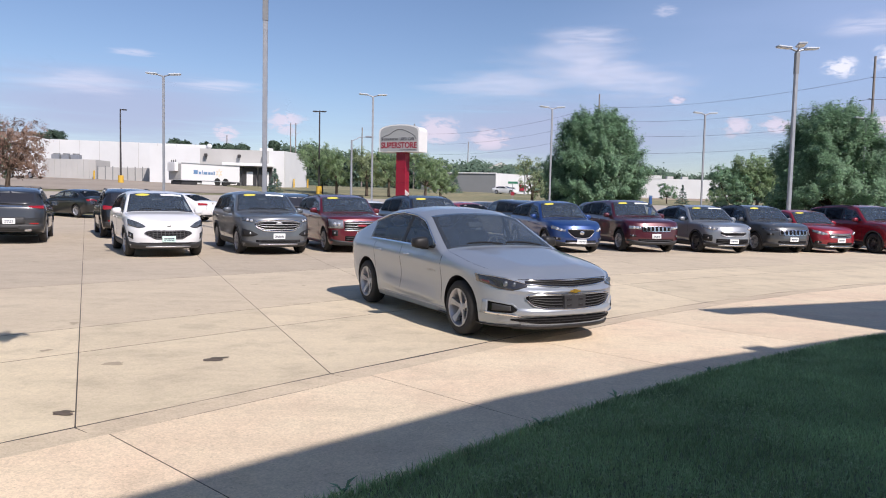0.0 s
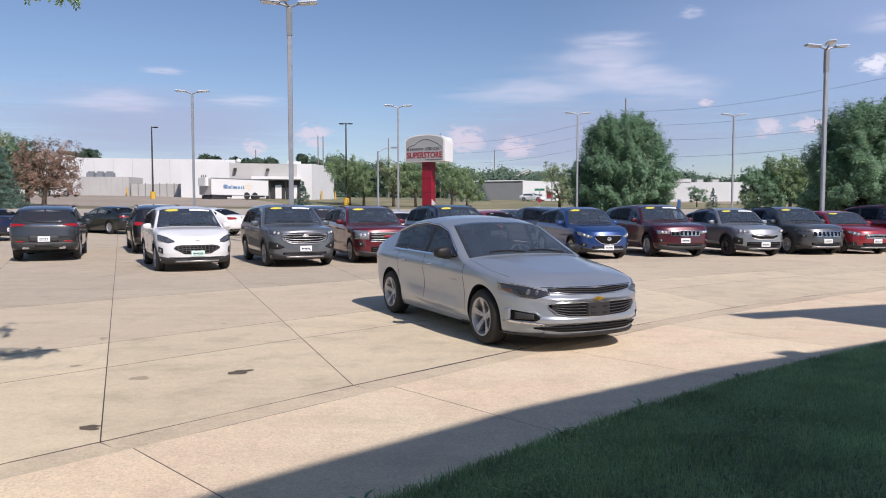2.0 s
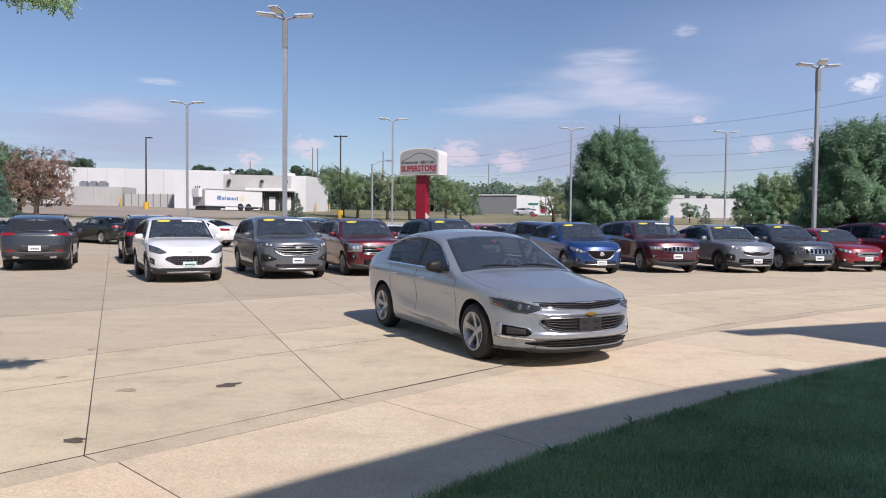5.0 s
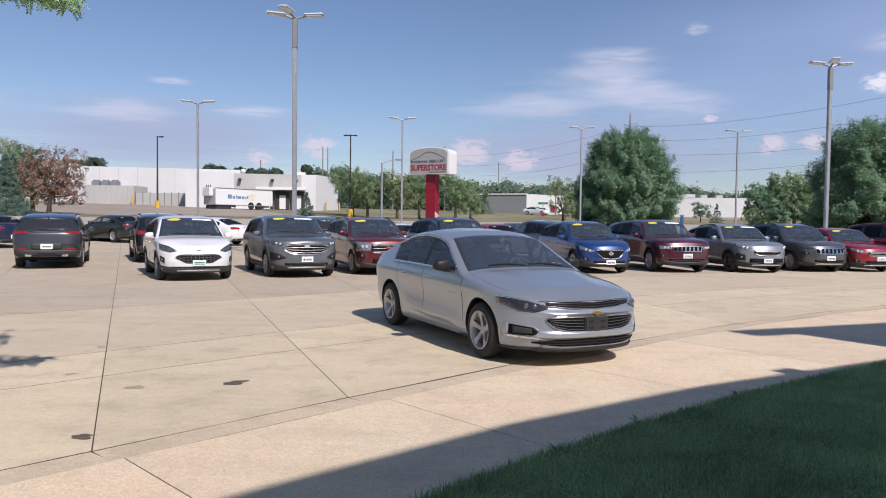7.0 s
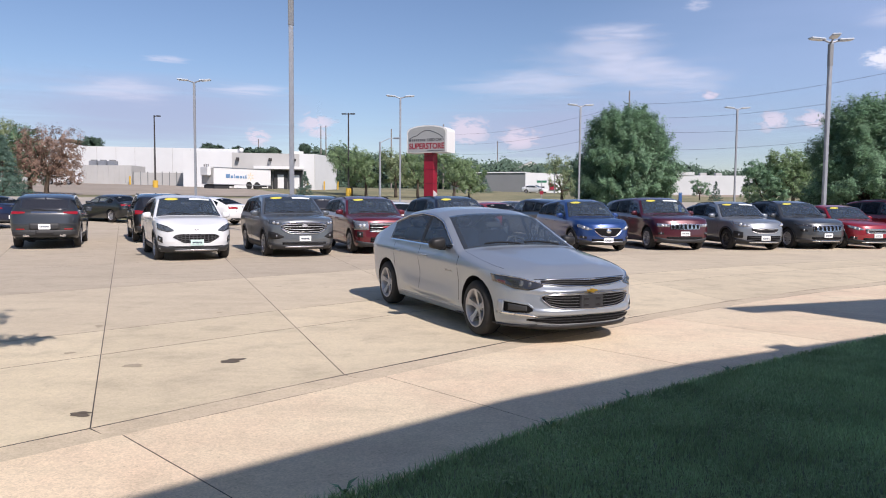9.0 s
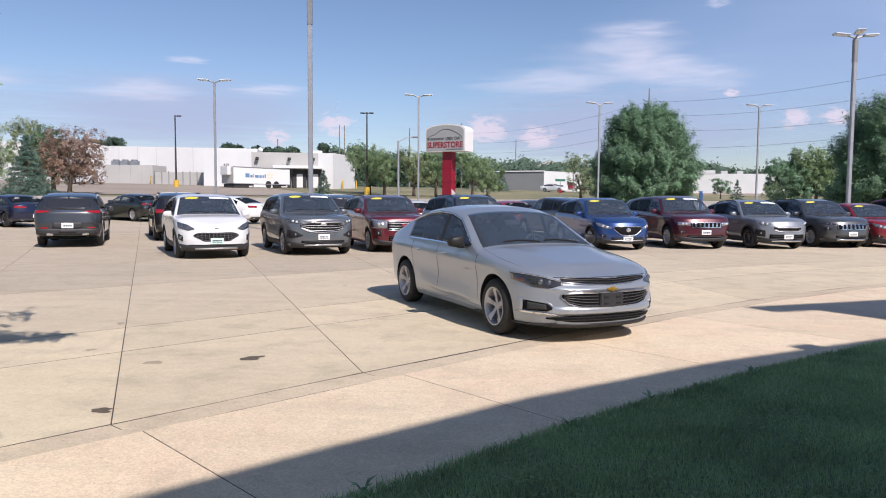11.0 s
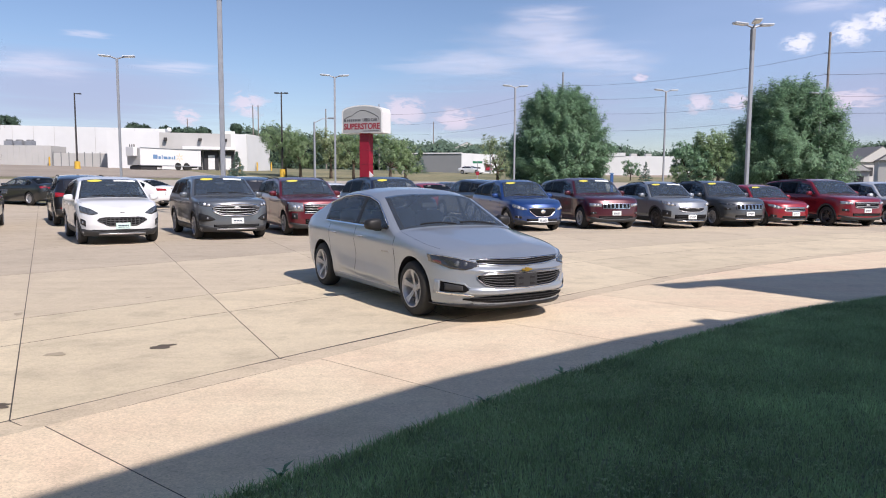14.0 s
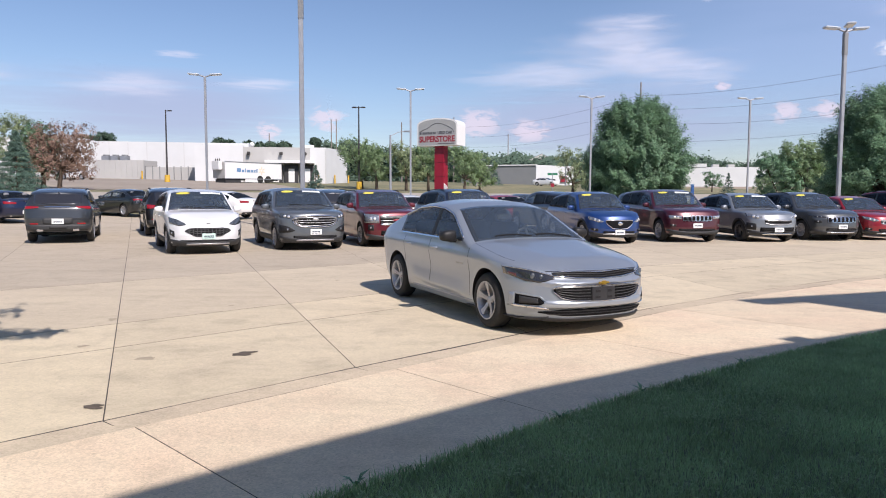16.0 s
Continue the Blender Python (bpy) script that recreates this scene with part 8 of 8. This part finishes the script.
M["wood"] = mat("weathered pole wood", (0.22, 0.195, 0.175), 0.9, var=0.2, scale=3)
power_pole(43.0, 75.0, 17.4, "tall weathered wooden power pole")
power_pole(24.6, 122.2, 20.2, "wooden power pole behind the maple")
for x, y, h in ((-38.4, 170, 19.2), (-37.2, 170.1, 19.2), (-19.1, 151.2, 16.6), (-8.6, 162.2, 18.8), (4.7, 203.4, 18.5), (-52, 165, 15.5)):
    power_pole(x, y, h, "thin far power pole on the skyline", False)


def wire(p, q, sag, label):
    bm = bmesh.new()
    p, q = Vector(p), Vector(q)
    pts = [p.lerp(q, k / 14) - Vector((0, 0, sag * 4 * (k / 14) * (1 - k / 14))) for k in range(15)]
    for a, b in zip(pts, pts[1:]):
        tube(bm, a, b, 0.015, 0.015, 4, caps=False)
    tagged(part("power_line", bm, M["darksteel"]), label, "cable", "power lines")


for dz in (2.2, 4.4, 6.6):
    wire((42.5, 75, 17.4 - dz), (24.1, 122.2, 20.2 - dz), 1.0, "sagging power line between the poles")
    wire((42.5, 75, 17.4 - dz), (75, 40, 17 - dz), 1.0, "sagging power line running off beside the lot")
    wire((24.1, 122.2, 20.2 - dz), (-8.6, 162.2, 18.8 - dz), 1.5, "sagging power line over the far street")
wire((42.5, 75, 9.0), (24.1, 122.2, 10.5), 0.8, "low telephone line between the poles")
wire((42.5, 75, 9.0), (75, 40, 9.0), 0.8, "low telephone line beside the lot")

# small street sign near the maple
t = thing("street_sign", Matrix.Translation(on_land(5.3, 66.0)), "small green street name sign above a red sign", "sign")
part("post", tube(bmesh.new(), (0, 0, 0), (0, 0, 2.6), 0.03, 0.03, 8), M["galv"], t)
part("name_plate", boxed(-0.45, -0.02, 2.42, 0.45, 0.02, 2.62, bevel=0.01), mat("green sign", (0.01, 0.16, 0.08), 0.5), t, "green name plate")
part("red_plate", boxed(-0.16, -0.04, 1.35, 0.16, -0.01, 1.67, bevel=0.03), M["sign_red"], t, "small red plate")
t = thing("marker_post", Matrix.Translation(on_land(8.8, 33.74)), "slim blue marker post behind the parked cars", "post")
part("post", boxed(-0.07, -0.05, 0, 0.07, 0.05, 1.98, bevel=0.02), mat("blue post paint", (0.03, 0.10, 0.28), 0.5, var=0.1), t)
part("cap", boxed(-0.08, -0.06, 1.98, 0.08, 0.06, 2.04, bevel=0.015), M["blue_ink"], t)
# parked cars in the distance reuse the saloon and crossover bodies
far_sedan = make_car("sedan", "white saloon parked before the far grey store", at_place(9.5, 126.0, 60), s_mid, paint("far white paint", (0.76, 0.76, 0.76)), R=0.33, rim=0.21, seats=False, group="distant parked cars", **SED)
far_suv = make_car("suv", "white crossover parked in the store yard", at_place(-51.5, 86.0, 80), suv_shell(4.6, 1.86, 1.68, 2.66, 0.93, 0.92, 1.10, 1.22, 2.0, 1.05), paint("yard white paint", (0.78, 0.78, 0.78)), R=0.35, rim=0.23, q_cowl=1.25, q_head=2.03, q_win=(1.36, 4.1), pillars=(2.5, 3.4), sticker=False, seats=False, group="distant parked cars", **SUV)
dark_suv = make_car("suv", "black crossover parked by the white store wall", at_place(-80.1, 95.4, 40), suv_shell(4.7, 1.88, 1.75, 2.75, 0.93, 0.93, 1.12, 1.22, 2.0, 1.07), paint("far black paint", (0.012, 0.012, 0.016), 0.3), R=0.36, rim=0.23, q_cowl=1.25, q_head=2.0, q_win=(1.36, 4.2), pillars=(2.52, 3.5), sticker=False, seats=False, group="distant parked cars", **SUV)
copy_thing(dark_suv, at_place(-77.4, 96.4, 40))
copy_thing(dark_suv, at_place(-83.0, 94.2, 40))


# ---- clouds: thin far veils, each a curved sheet of its own ----
def cloud_mat(name, colour, strength, scale, lo, hi, stretch, detail, most):
    m = bpy.data.materials.new(name)
    m.use_nodes = True
    nt = m.node_tree
    nt.nodes.remove(nt.nodes["Principled BSDF"])
    uv = nt.nodes.new("ShaderNodeTexCoord")
    info = nt.nodes.new("ShaderNodeObjectInfo")
    mp = nt.nodes.new("ShaderNodeMapping")
    mp.inputs["Scale"].default_value = (scale, scale * stretch, 1)
    nt.links.new(uv.outputs["UV"], mp.inputs["Vector"])
    mu = nt.nodes.new("ShaderNodeMath")
    mu.operation, mu.inputs[1].default_value = "MULTIPLY", 37.0
    nt.links.new(info.outputs["Random"], mu.inputs[0])
    cb = nt.nodes.new("ShaderNodeCombineXYZ")
    nt.links.new(mu.outputs[0], cb.inputs[2])
    nt.links.new(cb.outputs[0], mp.inputs["Location"])
    nz = nt.nodes.new("ShaderNodeTexNoise")
    nz.inputs["Scale"].default_value, nz.inputs["Detail"].default_value, nz.inputs["Roughness"].default_value = 1.0, detail, 0.6
    nz.inputs["Distortion"].default_value = 0.4
    nt.links.new(mp.outputs[0], nz.inputs["Vector"])
    # fade towards the sheet's rim
    sub = nt.nodes.new("ShaderNodeVectorMath")
    sub.operation = "SUBTRACT"
    sub.inputs[1].default_value = (0.5, 0.5, 0)
    nt.links.new(uv.outputs["UV"], sub.inputs[0])
    ln = nt.nodes.new("ShaderNodeVectorMath")
    ln.operation = "LENGTH"
    nt.links.new(sub.outputs[0], ln.inputs[0])
    fade = nt.nodes.new("ShaderNodeMapRange")
    fade.interpolation_type = "SMOOTHSTEP"
    fade.inputs["From Min"].default_value, fade.inputs["From Max"].default_value = 0.5, 0.08
    nt.links.new(ln.outputs["Value"], fade.inputs["Value"])
    ad = nt.nodes.new("ShaderNodeMath")
    ad.operation = "MULTIPLY_ADD"
    ad.inputs[1].default_value, ad.inputs[2].default_value = 0.32, -0.16
    nt.links.new(fade.outputs[0], ad.inputs[0])
    su = nt.nodes.new("ShaderNodeMath")
    nt.links.new(nz.outputs["Fac"], su.inputs[0])
    nt.links.new(ad.outputs[0], su.inputs[1])
    al = nt.nodes.new("ShaderNodeMapRange")
    al.interpolation_type = "SMOOTHSTEP"
    al.inputs["From Min"].default_value, al.inputs["From Max"].default_value = lo, hi
    nt.links.new(su.outputs[0], al.inputs["Value"])
    m2 = nt.nodes.new("ShaderNodeMath")
    m2.operation = "MULTIPLY"
    nt.links.new(al.outputs[0], m2.inputs[0])
    nt.links.new(fade.outputs[0], m2.inputs[1])
    m3 = nt.nodes.new("ShaderNodeMath")
    m3.operation, m3.inputs[1].default_value = "MULTIPLY", most
    nt.links.new(m2.outputs[0], m3.inputs[0])
    tr, em, mx = nt.nodes.new("ShaderNodeBsdfTransparent"), nt.nodes.new("ShaderNodeEmission"), nt.nodes.new("ShaderNodeMixShader")
    em.inputs[0].default_value, em.inputs[1].default_value = (*colour, 1), strength
    nt.links.new(m3.outputs[0], mx.inputs[0])
    nt.links.new(tr.outputs[0], mx.inputs[1])
    nt.links.new(em.outputs[0], mx.inputs[2])
    nt.links.new(mx.outputs[0], nt.nodes["Material Output"].inputs["Surface"])
    return m


WISP = cloud_mat("wispy cloud", (0.84, 0.86, 0.97), 0.82, 2.6, 0.34, 0.80, 1.9, 6.0, 0.54)
PUFF = cloud_mat("pinkish cumulus", (0.96, 0.84, 0.90), 0.82, 4.2, 0.46, 0.64, 1.5, 6.0, 0.66)
BRIGHT = cloud_mat("white cumulus", (0.97, 0.97, 1.0), 0.94, 4.4, 0.42, 0.66, 1.3, 6.0, 0.80)
VEIL = cloud_mat("haze veil", (0.58, 0.64, 0.86), 0.68, 2.4, 0.10, 0.70, 4.0, 4.0, 0.72)


def cloud(az, el, w, h, material, label, r=3600.0):
    vs, fs = [], []
    n, m = 14, 8
    for i in range(n + 1):
        for j in range(m + 1):
            a, e = radians(az + w * (i / n - 0.5)), radians(el + h * (j / m - 0.5))
            vs.append((r * math.sin(a) * math.cos(e), r * math.cos(a) * math.cos(e), r * math.sin(e)))
    for i in range(n):
        for j in range(m):
            a = i * (m + 1) + j
            fs.append((a, a + m + 1, a + m + 2, a + 1))
    ob = raw("cloud", vs, fs, material)
    uvl = ob.data.uv_layers.new(name="UVMap")
    for lp in ob.data.loops:
        k = lp.vertex_index
        uvl.data[lp.index].uv = (k // (m + 1) / n, k % (m + 1) / m)
    tagged(ob, label, "cloud", "clouds", kind="structure")


for az, el, w, h in ((9.0, 10.8, 18, 6.5), (3.5, 9.2, 18, 4.0), (15.0, 9.2, 15, 4.4), (10.5, 12.7, 11, 2.8), (12.0, 10.4, 12, 4.5), (-27.5, 7.8, 13, 3.2), (-18.0, 8.3, 10, 1.8), (-24, 10.2, 5, 1.0), (16.4, 14.5, 3, 1.6), (-38, 8.0, 12, 3), (30, 12.5, 9, 2.5)):
    cloud(az, el, w, h, WISP, "thin white wispy cloud")
for az, el, w, h in ((-13.0, 5.9, 4.6, 3.6), (-1.0, 5.6, 6.4, 4.0), (3.2, 5.0, 5.6, 3.2), (21.8, 6.0, 3.4, 2.6), (24.6, 6.0, 4.2, 2.4), (17.5, 8.0, 2.2, 1.2), (31.5, 5.8, 7, 3.0), (-17.5, 4.8, 3.5, 2.2)):
    cloud(az, el, w, h, PUFF, "small pinkish cumulus low over the horizon")
for az, el, w, h in ((31.6, 10.4, 4.6, 3.2), (28.4, 9.9, 3.4, 2.4), (33.2, 11.0, 3.0, 2.4)):
    cloud(az, el, w, h, BRIGHT, "bright white cumulus over the maple")
HAZE = cloud_mat("thin summer haze", (0.54, 0.68, 0.98), 0.82, 1.6, 0.05, 0.60, 2.0, 3.0, 0.32)
for az, el, w, h in ((24, 11.0, 46, 20.0), (38, 13.0, 40, 24.0)):
    cloud(az, el, w, h, HAZE, "thin pale haze high over the lot", 3900.0)
for az, el, w, h in ((-25, 6.0, 36, 9.0), (8, 5.5, 42, 9.0), (34, 5.5, 28, 9.0), (-45, 6, 32, 9.0)):
    cloud(az, el, w, h, VEIL, "pale lavender haze bank above the horizon", 3800.0)
